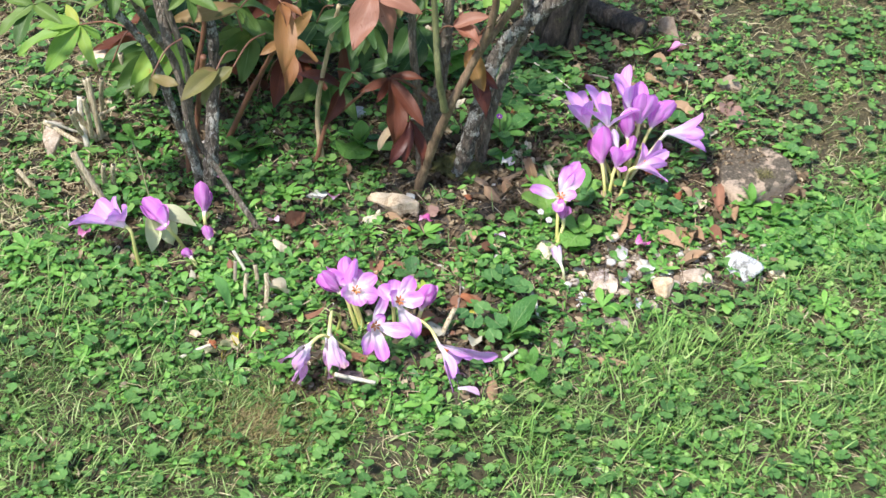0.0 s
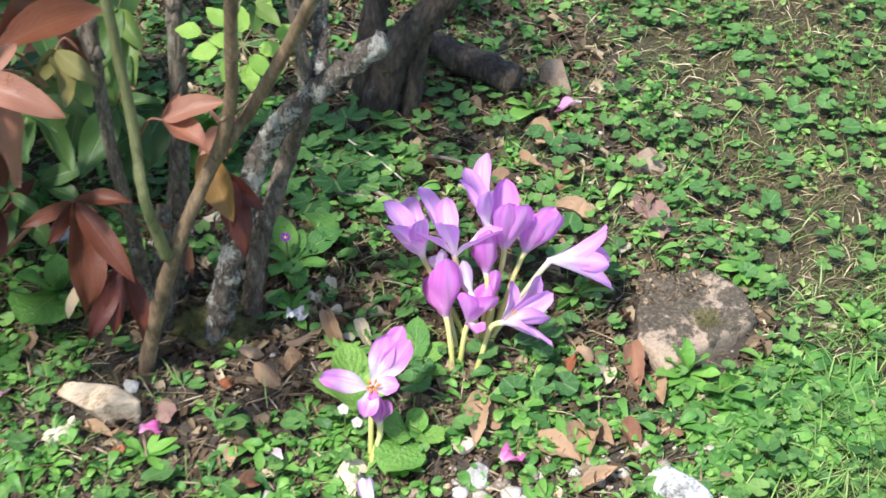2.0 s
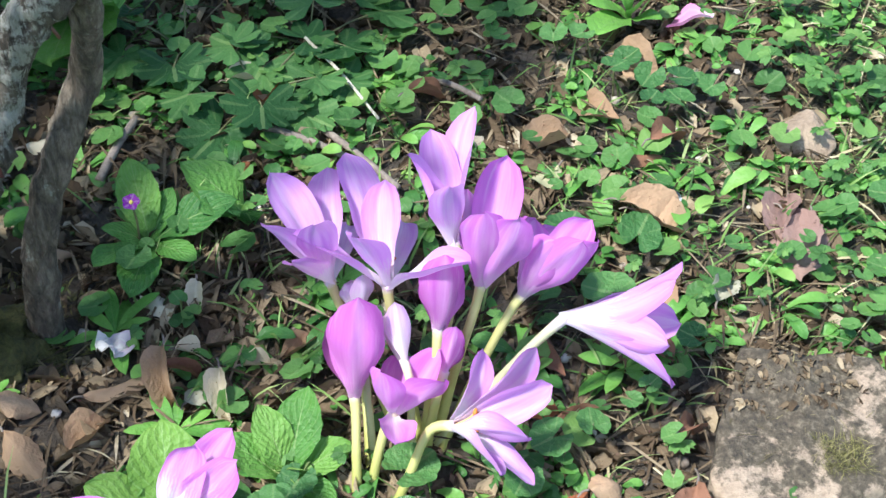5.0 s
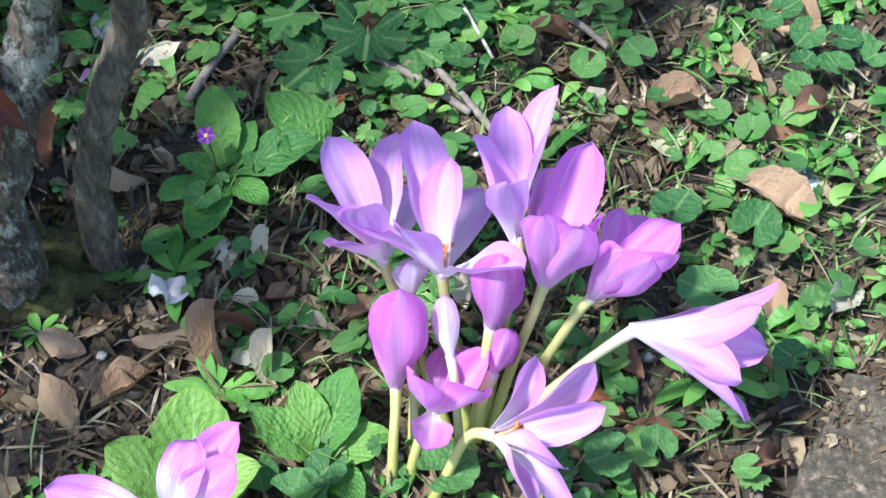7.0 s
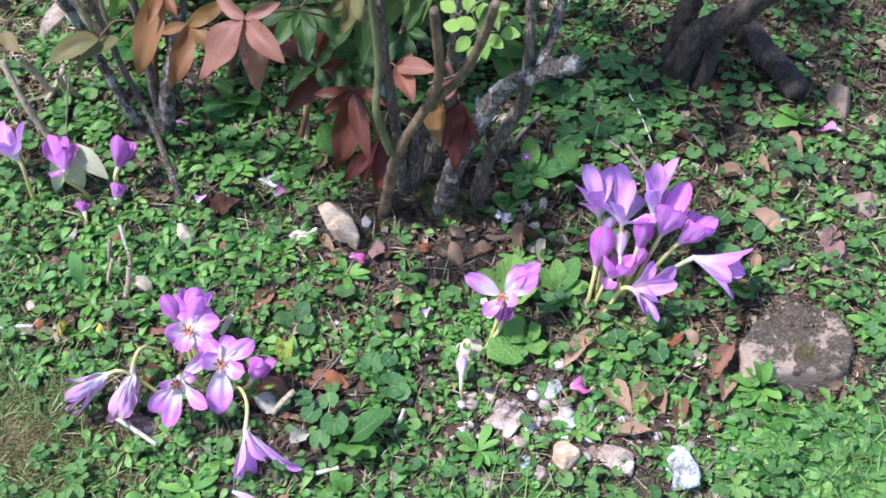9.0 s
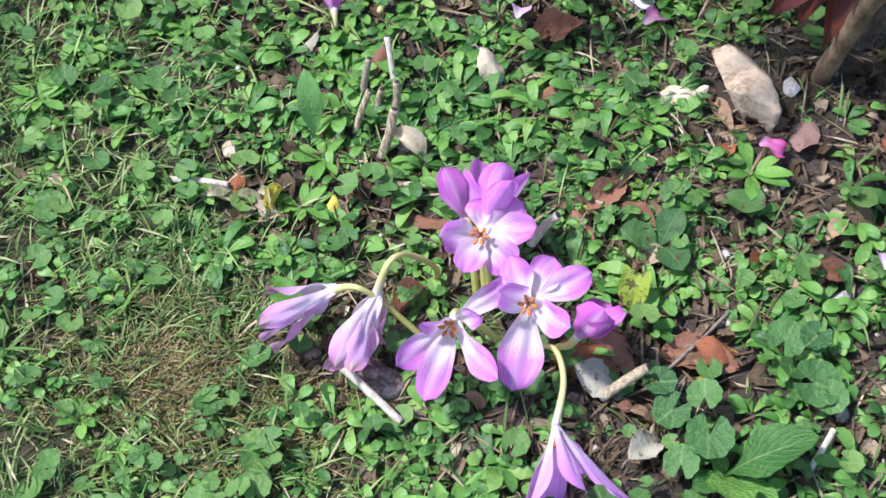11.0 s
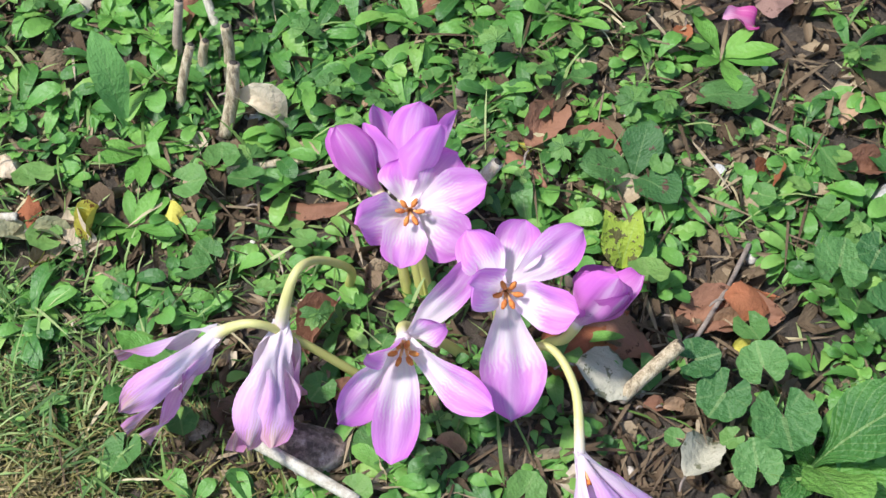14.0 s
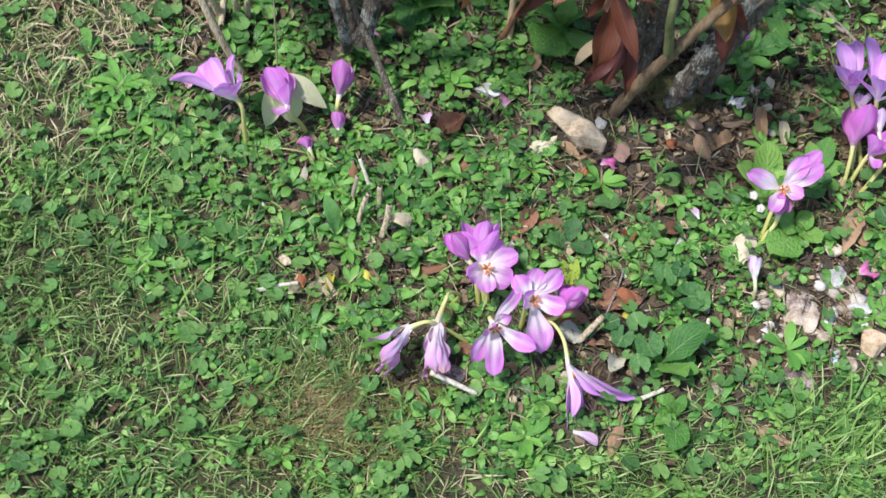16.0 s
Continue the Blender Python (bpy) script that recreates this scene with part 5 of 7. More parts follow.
stone((0.166, -0.057), (0.014, 0.018, 0.007), 11, 'tan', 'brownish tan stone in the gravel')
stone((0.216, -0.012), (0.014, 0.012, 0.006), 11, 'grey', 'flat grey stone in the gravel')
stone((0.215, 0.023), (0.010, 0.012, 0.005), 11, 'tan', 'small tan stone beside a crocus')
stone((0.261, -0.059), (0.011, 0.009, 0.004), 1, 'grey', 'small grey-white stone on the bed soil')
stone((0.345, 0.001), (0.007, 0.011, 0.004), 11, 'white', 'small white stone among dead leaves')
stone((-0.024, 0.158), (0.007, 0.009, 0.004), 11, 'grey', 'small grey-green pebble on the bed soil')
stone((0.534, 0.308), (0.018, 0.022, 0.012), -24, 'brown', 'weathered brown broken stone')
stone((0.419, 0.274), (0.012, 0.009, 0.003), 6, 'lichen', 'grey stone with white lichen, sunk in litter')
stone((0.438, 0.269), (0.016, 0.011, 0.004), -4, 'lichen', 'flat grey stone with white lichen')
stone((-0.131, 0.130), (0.007, 0.007, 0.003), 11, 'grey', 'pale grey pebble on bare soil')
stone((-0.104, 0.113), (0.008, 0.006, 0.003), 1, 'orange', 'small ochre stone on the bed soil')
stone((-0.093, 0.105), (0.005, 0.007, 0.002), 31, 'orange', 'small ochre stone chip')
stone((-0.242, -0.141), (0.006, 0.006, 0.005), 11, 'brown', 'round brown pebble under a wilted flower')
stone((-0.189, -0.143), (0.022, 0.015, 0.011), 6, 'pink', 'rough reddish-brown stone half sunk in soil')
stone((-0.357, -0.026), (0.007, 0.010, 0.005), 41, 'cream', 'pale cream hollow snail-like stone')
stone((0.050, 0.018), (0.008, 0.008, 0.004), 11, 'grey', 'pale grey stone among weeds')
stone((-0.028, 0.023), (0.006, 0.005, 0.003), 6, 'white', 'small white stone on the bed soil')
stone((-0.250, 0.016), (0.005, 0.003, 0.001), 11, 'grey', 'thin grey pebble on the bed soil')
stone((-0.010, 0.085), (0.004, 0.005, 0.002), 11, 'grey', 'pale green-grey stone chip')
stone((0.293, -0.079), (0.022, 0.017, 0.008), -12, 'tan', 'tan stone at the lawn edge')
stone((0.170, -0.042), (0.015, 0.022, 0.007), -17, 'pink', 'pinkish stone chip on the bed soil')
stone((0.179, -0.058), (0.011, 0.019, 0.006), -17, 'tan', 'tan stone chip in gravel')
stone((0.152, -0.126), (0.013, 0.012, 0.006), -17, 'pink', 'reddish stone at the lawn edge')
stone((0.073, -0.138), (0.009, 0.012, 0.005), -17, 'pink', 'pink-grey pebble on the bed soil')
stone((0.502, 0.452), (0.016, 0.018, 0.024), 21, 'brown', 'upright weathered brown stone by a log')
stone((-0.475, 0.380), (0.016, 0.038, 0.013), -17, 'tan', 'pale stone among dry stalks')
stone((-0.391, 0.557), (0.021, 0.018, 0.009), -17, 'cream', 'pale stone in dry grass')
stone((-0.044, 0.359), (0.018, 0.014, 0.007), -17, 'white', 'white stone under the shrub')
stone((0.070, 0.360), (0.009, 0.015, 0.006), 6, 'white', 'white stone behind the shrub stems')
stone((0.289, 0.510), (0.011, 0.007, 0.003), 11, 'white', 'white chip by the dark trunk')
CHIPS = (("cream", "small cream limestone chip in the gravelly edge"), ("tan", "small tan stone chip in the gravelly edge"), ("grey", "small grey stone chip in the gravelly edge"),
         ("brown", "small brown stone chip in the gravelly edge"), ("orange", "small ochre stone chip in the gravelly edge"), ("tan", "small tan stone chip in the gravelly edge"), ("pink", "small reddish stone chip in the gravelly edge"))
chips = random.Random(44)
for k in range(34):
    a, far = chips.uniform(0, 6.283), chips.random() ** 0.6
    r = 0.0035 + 0.0065 * chips.random() ** 2
    tone, say = CHIPS[k % 7]
    stone((0.235 + 0.145 * far * math.cos(a), -0.052 + 0.062 * far * math.sin(a)), (r, r * chips.uniform(0.7, 1.3), r * 0.55), chips.uniform(0, 180), tone, say)

# ---- dead leaves and fallen petals ----
DEAD_SAY = {"tan": "dry tan leaf curled on the soil", "brown": "dead brown leaf lying on the soil", "rust": "rust-red dead leaf on the soil",
            "straw": "straw-coloured curled dead leaf", "grey": "grey-green skeletal dead leaf", "olive": "dull olive dead leaf",
            "yellow": "yellow dead leaf with brown spots", "pinkbrown": "pinkish brown flat dead leaf"}


def dead_leaf(at, length, width, turn, tone, curl):
    seed = int(abs(at[0]) * 8000 + abs(at[1]) * 5000)
    rnd = random.Random(seed)
    gv, gf, guv = blade_grid(length * 1.08, min(0.62 * length, max(width * 1.05, length * 0.3)), 12, 8, "leaf", curl * rnd.choice((2.2, 1.4, -1.0)), rnd.uniform(-2.2, 0.8) * curl, 0.12 * curl + 0.04, 0.10, seed)
    gv = [(p[0], p[1] * (1 + 0.16 * noise.noise((p[0] * 70, p[1] * 70, seed))), p[2] + 0.10 * width * noise.noise((p[0] * 130, p[1] * 130, seed))) for p in gv]
    vs = [Vector(p) - Vector((length / 2, 0, 0)) for p in gv]
    low = sorted(v.z for v in vs)[len(vs) // 6]
    vs = [Vector((v.x, v.y, v.z - low)) for v in vs]
    sv, sf = tube([vs[3], vs[3] - Vector((length * 0.12, 0, -0.001)), vs[3] - Vector((length * 0.24, length * 0.05, 0))], [0.0007, 0.0005], 5, 1, 0, 3)
    leaf = thing("dead_leaf", (*at, ground_z(*at) + 0.0035), DEAD_SAY[tone], "leaf", "dead leaves on the bed")
    leaf.rotation_euler = (radians(8 + rnd.uniform(-9, 9)), radians(rnd.uniform(-9, 9)), radians(turn))
    part("blade", mesh_of("blade", vs, gf, guv), DEAD[tone], leaf)
    part("stalk", mesh_of("stalk", sv, sf), STALK["twig"], leaf)
    return leaf


PETAL_SAY = {"pink": "fallen pink petal on the soil", "hot": "fallen magenta-pink petal on the soil", "pale": "fallen pale pink petal on weeds", "white": "crumpled fallen whitish petal"}


def fallen_petal(at, length, width, turn, tone):
    seed = int(abs(at[0]) * 8000 + abs(at[1]) * 5000)
    gv, gf, guv = blade_grid(length, width, 12, 8, "round" if tone in ("hot", "white") else "petal", 0.55, -0.7, {"white": 0.5, "hot": 0.22}.get(tone, 0.07), 0, seed)
    vs = [Vector(p) - Vector((length / 2, 0, 0)) for p in gv]
    if tone == "white":
        vs = [Vector((v.x * 0.9, v.y * 0.9, 0.6 * v.z + 0.5 * length * abs(noise.noise(v * 95)) + 0.2 * length * noise.noise(v * 210))) for v in vs]
    low = min(v.z for v in vs)
    return lone("fallen_petal", mesh_of("fallen_petal", [Vector((v.x, v.y, v.z - low)) for v in vs], gf, guv), FALLEN[tone], (*at, ground_z(*at) + 0.006), PETAL_SAY[tone], "petal", "fallen petals", (6, 4, turn))


dead_leaf((0.423, 0.250), 0.037, 0.026, -24, 'tan', 0.5)
dead_leaf((0.262, 0.224), 0.036, 0.011, -104, 'brown', 0.6)
dead_leaf((0.275, 0.258), 0.026, 0.014, -29, 'brown', 0.5)
dead_leaf((0.410, 0.337), 0.032, 0.027, -44, 'tan', 0.6)
dead_leaf((0.424, 0.300), 0.032, 0.013, -6, 'brown', 0.8)
dead_leaf((0.376, 0.314), 0.033, 0.023, 26, 'tan', 0.7)
dead_leaf((0.371, 0.287), 0.022, 0.017, -144, 'olive', 0.6)
dead_leaf((0.313, 0.355), 0.027, 0.012, 16, 'brown', 0.6)
dead_leaf((0.449, 0.366), 0.031, 0.025, -34, 'tan', 0.6)
dead_leaf((0.449, 0.312), 0.032, 0.015, 26, 'brown', 0.6)
dead_leaf((0.081, 0.164), 0.024, 0.019, -14, 'tan', 0.6)
dead_leaf((0.112, 0.145), 0.024, 0.018, 36, 'tan', 0.8)
dead_leaf((0.086, 0.130), 0.033, 0.016, -59, 'tan', 0.8)
dead_leaf((0.098, 0.258), 0.029, 0.013, 11, 'tan', 0.9)
dead_leaf((0.149, 0.219), 0.022, 0.013, -44, 'straw', 0.7)
dead_leaf((0.170, 0.219), 0.017, 0.009, -99, 'straw', 0.7)
dead_leaf((0.156, 0.162), 0.034, 0.013, -99, 'tan', 0.9)
dead_leaf((0.167, 0.163), 0.019, 0.012, 46, 'grey', 0.5)
dead_leaf((0.180, 0.157), 0.027, 0.011, -94, 'straw', 0.8)
dead_leaf((0.197, 0.175), 0.015, 0.011, -4, 'straw', 0.8)
dead_leaf((0.163, 0.190), 0.013, 0.010, -9, 'straw', 0.9)
dead_leaf((0.219, 0.185), 0.022, 0.009, 31, 'tan', 0.8)
dead_leaf((0.342, 0.164), 0.024, 0.015, -44, 'brown', 0.6)
dead_leaf((0.356, 0.126), 0.031, 0.010, -4, 'brown', 0.6)
dead_leaf((0.405, 0.111), 0.023, 0.011, 31, 'brown', 0.8)
dead_leaf((0.402, 0.159), 0.018, 0.018, -24, 'brown', 0.6)
dead_leaf((0.449, 0.197), 0.024, 0.023, 51, 'grey', 0.5)
dead_leaf((0.416, 0.194), 0.026, 0.012, -94, 'tan', 0.6)
dead_leaf((0.144, 0.284), 0.023, 0.011, 6, 'straw', 0.9)
dead_leaf((0.128, 0.171), 0.035, 0.007, 9, 'tan', 0.8)
dead_leaf((0.160, 0.175), 0.024, 0.007, 1, 'brown', 0.8)
dead_leaf((0.099, 0.339), 0.033, 0.015, 6, 'straw', 0.6)
dead_leaf((0.217, 0.357), 0.037, 0.012, 21, 'tan', 0.7)
dead_leaf((0.189, 0.310), 0.030, 0.014, -4, 'rust', 0.6)
dead_leaf((0.059, 0.282), 0.038, 0.011, -104, 'brown', 0.6)
dead_leaf((0.275, 0.248), 0.021, 0.017, -84, 'tan', 0.5)
dead_leaf((0.328, 0.140), 0.031, 0.018, -34, 'rust', 0.5)
dead_leaf((0.267, 0.202), 0.019, 0.019, -84, 'straw', 0.4)
dead_leaf((0.360, 0.085), 0.028, 0.018, 11, 'tan', 0.8)
dead_leaf((0.428, 0.244), 0.035, 0.028, -24, 'tan', 0.6)
dead_leaf((0.498, 0.243), 0.035, 0.032, -119, 'pinkbrown', 0.5)
dead_leaf((0.502, 0.223), 0.034, 0.028, -124, 'pinkbrown', 0.4)
dead_leaf((0.445, 0.377), 0.038, 0.027, -44, 'tan', 0.7)
dead_leaf((0.390, 0.051), 0.048, 0.017, -114, 'brown', 0.7)
dead_leaf((0.223, 0.370), 0.048, 0.008, -114, 'rust', 0.7)
dead_leaf((0.205, 0.381), 0.019, 0.016, 16, 'straw', 0.8)
dead_leaf((0.346, 0.454), 0.042, 0.022, -134, 'rust', 0.5)
dead_leaf((0.247, 0.053), 0.020, 0.016, -104, 'tan', 0.6)
dead_leaf((-0.022, -0.054), 0.046, 0.024, 6, 'brown', 0.5)
dead_leaf((-0.021, -0.058), 0.031, 0.009, 26, 'tan', 0.8)
dead_leaf((-0.086, -0.080), 0.046, 0.030, 40, 'rust', 0.5)
dead_leaf((-0.070, -0.072), 0.036, 0.028, -30, 'brown', 0.4)
dead_leaf((-0.068, -0.094), 0.038, 0.024, 8, 'grey', 0.4)
dead_leaf((-0.031, -0.124), 0.028, 0.022, 60, 'grey', 0.5)
dead_leaf((-0.112, 0.030), 0.036, 0.018, 70, 'brown', 0.6)
dead_leaf((-0.012, -0.067), 0.014, 0.013, 11, 'yellow', 0.4)
dead_leaf((-0.051, -0.104), 0.011, 0.011, 11, 'brown', 0.7)
dead_leaf((-0.043, -0.102), 0.011, 0.011, 11, 'tan', 0.7)
dead_leaf((-0.217, -0.031), 0.038, 0.010, 1, 'brown', 0.7)
dead_leaf((-0.340, -0.051), 0.017, 0.013, -79, 'rust', 0.5)
dead_leaf((-0.345, -0.065), 0.020, 0.016, 31, 'olive', 0.4)
dead_leaf((-0.177, 0.089), 0.027, 0.016, -109, 'brown', 0.6)
dead_leaf((-0.004, 0.019), 0.024, 0.018, -99, 'rust', 0.6)
dead_leaf((-0.049, 0.093), 0.014, 0.012, -99, 'rust', 0.5)
dead_leaf((-0.043, 0.109), 0.019, 0.012, -19, 'tan', 0.6)
dead_leaf((-0.062, 0.119), 0.036, 0.009, -49, 'tan', 0.8)
dead_leaf((-0.006, 0.121), 0.030, 0.024, -79, 'pinkbrown', 0.3)
dead_leaf((-0.121, 0.015), 0.011, 0.010, 11, 'yellow', 0.5)
dead_leaf((-0.113, 0.017), 0.018, 0.013, -19, 'olive', 0.5)
dead_leaf((-0.118, 0.004), 0.027, 0.009, -39, 'brown', 0.7)
dead_leaf((-0.089, 0.021), 0.030, 0.021, -9, 'brown', 0.5)
dead_leaf((0.033, 0.060), 0.018, 0.018, -124, 'tan', 0.5)
dead_leaf((0.050, 0.133), 0.022, 0.020, 41, 'rust', 0.5)
dead_leaf((0.037, 0.026), 0.024, 0.014, 11, 'brown', 0.6)
dead_leaf((-0.196, 0.035), 0.022, 0.012, -79, 'tan', 0.7)
dead_leaf((-0.341, 0.063), 0.023, 0.008, -99, 'grey', 0.5)
dead_leaf((-0.136, -0.138), 0.014, 0.012, -9, 'tan', 0.7)
dead_leaf((-0.290, 0.065), 0.023, 0.009, -89, 'brown', 0.7)
dead_leaf((-0.240, 0.013), 0.029, 0.012, -14, 'straw', 1.4)
dead_leaf((-0.179, -0.120), 0.025, 0.012, -19, 'brown', 0.7)
dead_leaf((-0.198, -0.090), 0.025, 0.023, -119, 'brown', 0.7)
dead_leaf((0.284, -0.004), 0.049, 0.022, -54, 'tan', 0.5)
dead_leaf((0.324, -0.002), 0.035, 0.022, -59, 'tan', 0.5)
dead_leaf((0.397, 0.029), 0.036, 0.018, -99, 'tan', 0.6)
dead_leaf((0.250, 0.042), 0.044, 0.019, -94, 'tan', 0.7)
dead_leaf((0.118, 0.019), 0.048, 0.033, -99, 'straw', 0.6)
dead_leaf((0.389, -0.015), 0.028, 0.024, -79, 'brown', 0.5)
dead_leaf((0.352, -0.013), 0.028, 0.028, -89, 'brown', 0.5)
dead_leaf((0.302, -0.048), 0.046, 0.012, 8, 'tan', 0.8)
dead_leaf((-0.189, 0.142), 0.039, 0.033, 36, 'brown', 0.6)
dead_leaf((-0.328, -0.071), 0.016, 0.014, 40, 'yellow', 0.6)
dead_leaf((-0.214, 0.092), 0.032, 0.017, -29, 'straw', 0.8)
dead_leaf((-0.096, 0.231), 0.031, 0.020, -89, 'tan', 0.5)
dead_leaf((-0.092, 0.120), 0.032, 0.019, 31, 'straw', 0.7)
dead_leaf((-0.010, -0.046), 0.030, 0.020, 20, 'rust', 0.5)
dead_leaf((0.330, 0.075), 0.031, 0.015, 21, 'rust', 0.6)
dead_leaf((0.361, 0.056), 0.028, 0.018, 46, 'straw', 0.8)
dead_leaf((0.504, 0.229), 0.033, 0.033, -79, 'pinkbrown', 0.4)
dead_leaf((-0.276, -0.042), 0.016, 0.013, -79, 'yellow', 0.9)
dead_leaf((-0.309, -0.055), 0.015, 0.009, -109, 'yellow', 0.9)
dead_leaf((-0.326, -0.062), 0.016, 0.015, 11, 'olive', 0.7)
dead_leaf((0.399, -0.103), 0.030, 0.030, -77, 'straw', 0.8)
dead_leaf((0.121, -0.194), 0.035, 0.014, -22, 'tan', 0.9)
dead_leaf((0.314, -0.005), 0.043, 0.035, -117, 'tan', 0.5)
dead_leaf((0.238, 0.041), 0.060, 0.020, -117, 'tan', 0.5)
dead_leaf((0.501, 0.223), 0.053, 0.034, -107, 'pinkbrown', 0.4)
dead_leaf((-0.035, -0.199), 0.046, 0.009, -107, 'tan', 0.8)
fallen_petal((-0.129, 0.173), 0.028, 0.017, 71, 'pink')
fallen_petal((-0.022, 0.100), 0.019, 0.012, 1, 'hot')
fallen_petal((0.065, 0.048), 0.025, 0.011, 101, 'pale')
fallen_petal((0.488, 0.402), 0.031, 0.022, 150, 'pink')
fallen_petal((0.127, 0.189), 0.020, 0.015, -4, 'white')
fallen_petal((0.243, -0.013), 0.024, 0.018, 31, 'hot')
fallen_petal((-0.066, -0.208), 0.029, 0.011, -15, 'pale')
fallen_petal((-0.270, 0.250), 0.015, 0.011, 21, 'pink')
fallen_petal((0.070, 0.319), 0.016, 0.007, 66, 'pink')
fallen_petal((-0.217, 0.142), 0.025, 0.015, 101, 'pale')
fallen_petal((-0.460, 0.165), 0.033, 0.015, 73, 'hot')
fallen_petal((-0.073, 0.040), 0.009, 0.005, 61, 'pink')

# ---- broad-leaved plants ----


def rosette(at, leaves, ratio, tone, label):
    """A low plant: leaves by turn, reach and height of the tip, arching up from the crown."""
    plant = thing("leafy_plant", (*at, ground_z(*at)), label, "plant", "broad-leaved plants")
    seed = int(abs(at[0]) * 8000 + abs(at[1]) * 5000)
    rnd = random.Random(seed)
    for k, (turn, reach, high) in enumerate(leaves):
        t = radians(turn)
        drop = slope(at[0] + reach * math.cos(t), at[1] + reach * math.sin(t)) - slope(*at)
        L = math.hypot(reach, high) * 1.10
        W = L * ratio * rnd.uniform(0.9, 1.1)
        tall = math.atan2(high + drop, reach) + 0.35
        shape = "spoon" if tone in ("weed", "primrose", "fresh", "blotched", "dock") else "leaf"
        gv, gf, guv = blade_grid(L, W, 14, 6, shape, 0.16, -0.55 if tone in ("fresh", "primrose") else -0.75, 0.07, 0.05 if tone in ("primrose", "fresh", "dock") else 0.0, seed + k)
        m = Matrix.Rotation(t, 3, "Z") @ Matrix.Rotation(-tall, 3, "Y") @ Matrix.Rotation(rnd.uniform(-0.25, 0.25), 3, "X")
        part("leaf", mesh_of("leaf", [m @ Vector(p) + Vector((0, 0, 0.004)) for p in gv], gf, guv), LEAF[tone], plant)
    return plant


def scallop(r, seed, teeth=9, fine=4):
    """A kidney-shaped scalloped leaf, dished in the middle, notched at the stalk."""
    rnd = random.Random(seed)
    vs, fs, uv = [(0, 0, 0)], [], [(0.5, 0.0)]
    n = teeth * fine
    span = radians(318)
    for ring, f in enumerate((0.45, 0.8, 1.0)):
        for k in range(n + 1):
            a = -span / 2 + span * k / n
            w = 1 + (0.075 * abs(math.sin(math.pi * teeth * k / n)) - 0.04) * (f > 0.7)
            d = r * f * w * (0.92 + 0.08 * math.cos(a))
            vs.append((d * math.cos(a), d * math.sin(a), r * (0.16 * f * f + 0.05 * math.cos(a * 4 + seed) * f)))
            uv.append((0.5 + a / span, f))
    for k in range(n):
        fs.append((0, 1 + k, 2 + k))
        for ring in range(2):
            a = 1 + ring * (n + 1) + k
            fs.append((a, a + n + 1, a + n + 2, a + 1))
    return vs, fs, uv


def lobed_blade(r, seed, lobes=7):
    """A palmate leaf cut into toothed lobes: verts, faces, uv."""
    rnd = random.Random(seed)
    vs, fs, uv = [(0, 0, 0)], [], [(0.5, 0.0)]
    n, span = lobes * 8, radians(310)
    size = [rnd.uniform(0.85, 1.1) for _ in range(lobes)]
    for f in (0.35, 0.7, 1.0):
        for k in range(n + 1):
            a = -span / 2 + span * k / n
            c = k * lobes / n
            cut = abs(math.sin(math.pi * c)) ** 0.75
            w = (0.66 + 0.34 * cut) * size[min(int(c), lobes - 1)] + 0.06 * (k % 2)
            d = r * f * (1 + (w - 1) * f)
            vs.append((d * math.cos(a), d * math.sin(a), r * (0.10 * f * f + 0.10 * math.cos(a * 3 + seed) * f - 0.12 * f * f * (1 - cut))))
            uv.append((0.5 + a / span, f))
    for k in range(n):
        fs.append((0, 1 + k, 2 + k))
        for ring in range(2):
            a = 1 + ring * (n + 1) + k
            fs.append((a, a + n + 1, a + n + 2, a + 1))
    return vs, fs, uv


def lobed_plant(at, leaves, label):
    """A clump of lobed leaves, each on a stalk that leans out from the crown."""
    plant = thing("leafy_plant", (*at, ground_z(*at)), label, "plant", "broad-leaved plants")
    rnd = random.Random(int(abs(at[0]) * 8000 + abs(at[1]) * 5000))
    for k, (turn, reach, high) in enumerate(leaves):
        t = radians(turn)
        fall = slope(at[0] + reach * math.cos(t), at[1] + reach * math.sin(t)) - slope(*at)
        c = Vector((reach * math.cos(t) * 0.85, reach * math.sin(t) * 0.85, high * 0.6 + fall))
        m = Matrix.Rotation(rnd.uniform(-0.2, 0.35), 3, "X") @ Matrix.Rotation(rnd.uniform(-0.3, 0.3), 3, "Y") @ Matrix.Rotation(t + rnd.uniform(-0.4, 0.4), 3, "Z")
        gv, gf, guv = lobed_blade(rnd.uniform(0.017, 0.024), k)
        blade = part("leaf", mesh_of("leaf", [m @ Vector(p) + c for p in gv], gf, guv), LEAF["lobed"], plant)
        tv, tf = tube([(0, 0, 0), (c.x * 0.5, c.y * 0.5, c.z * 0.6 + 0.002), c], [0.0007, 0.0006], 5, k, 0, 4)
        part("stalk", mesh_of("stalk", tv, tf), BARK["green"], blade)
    return plant


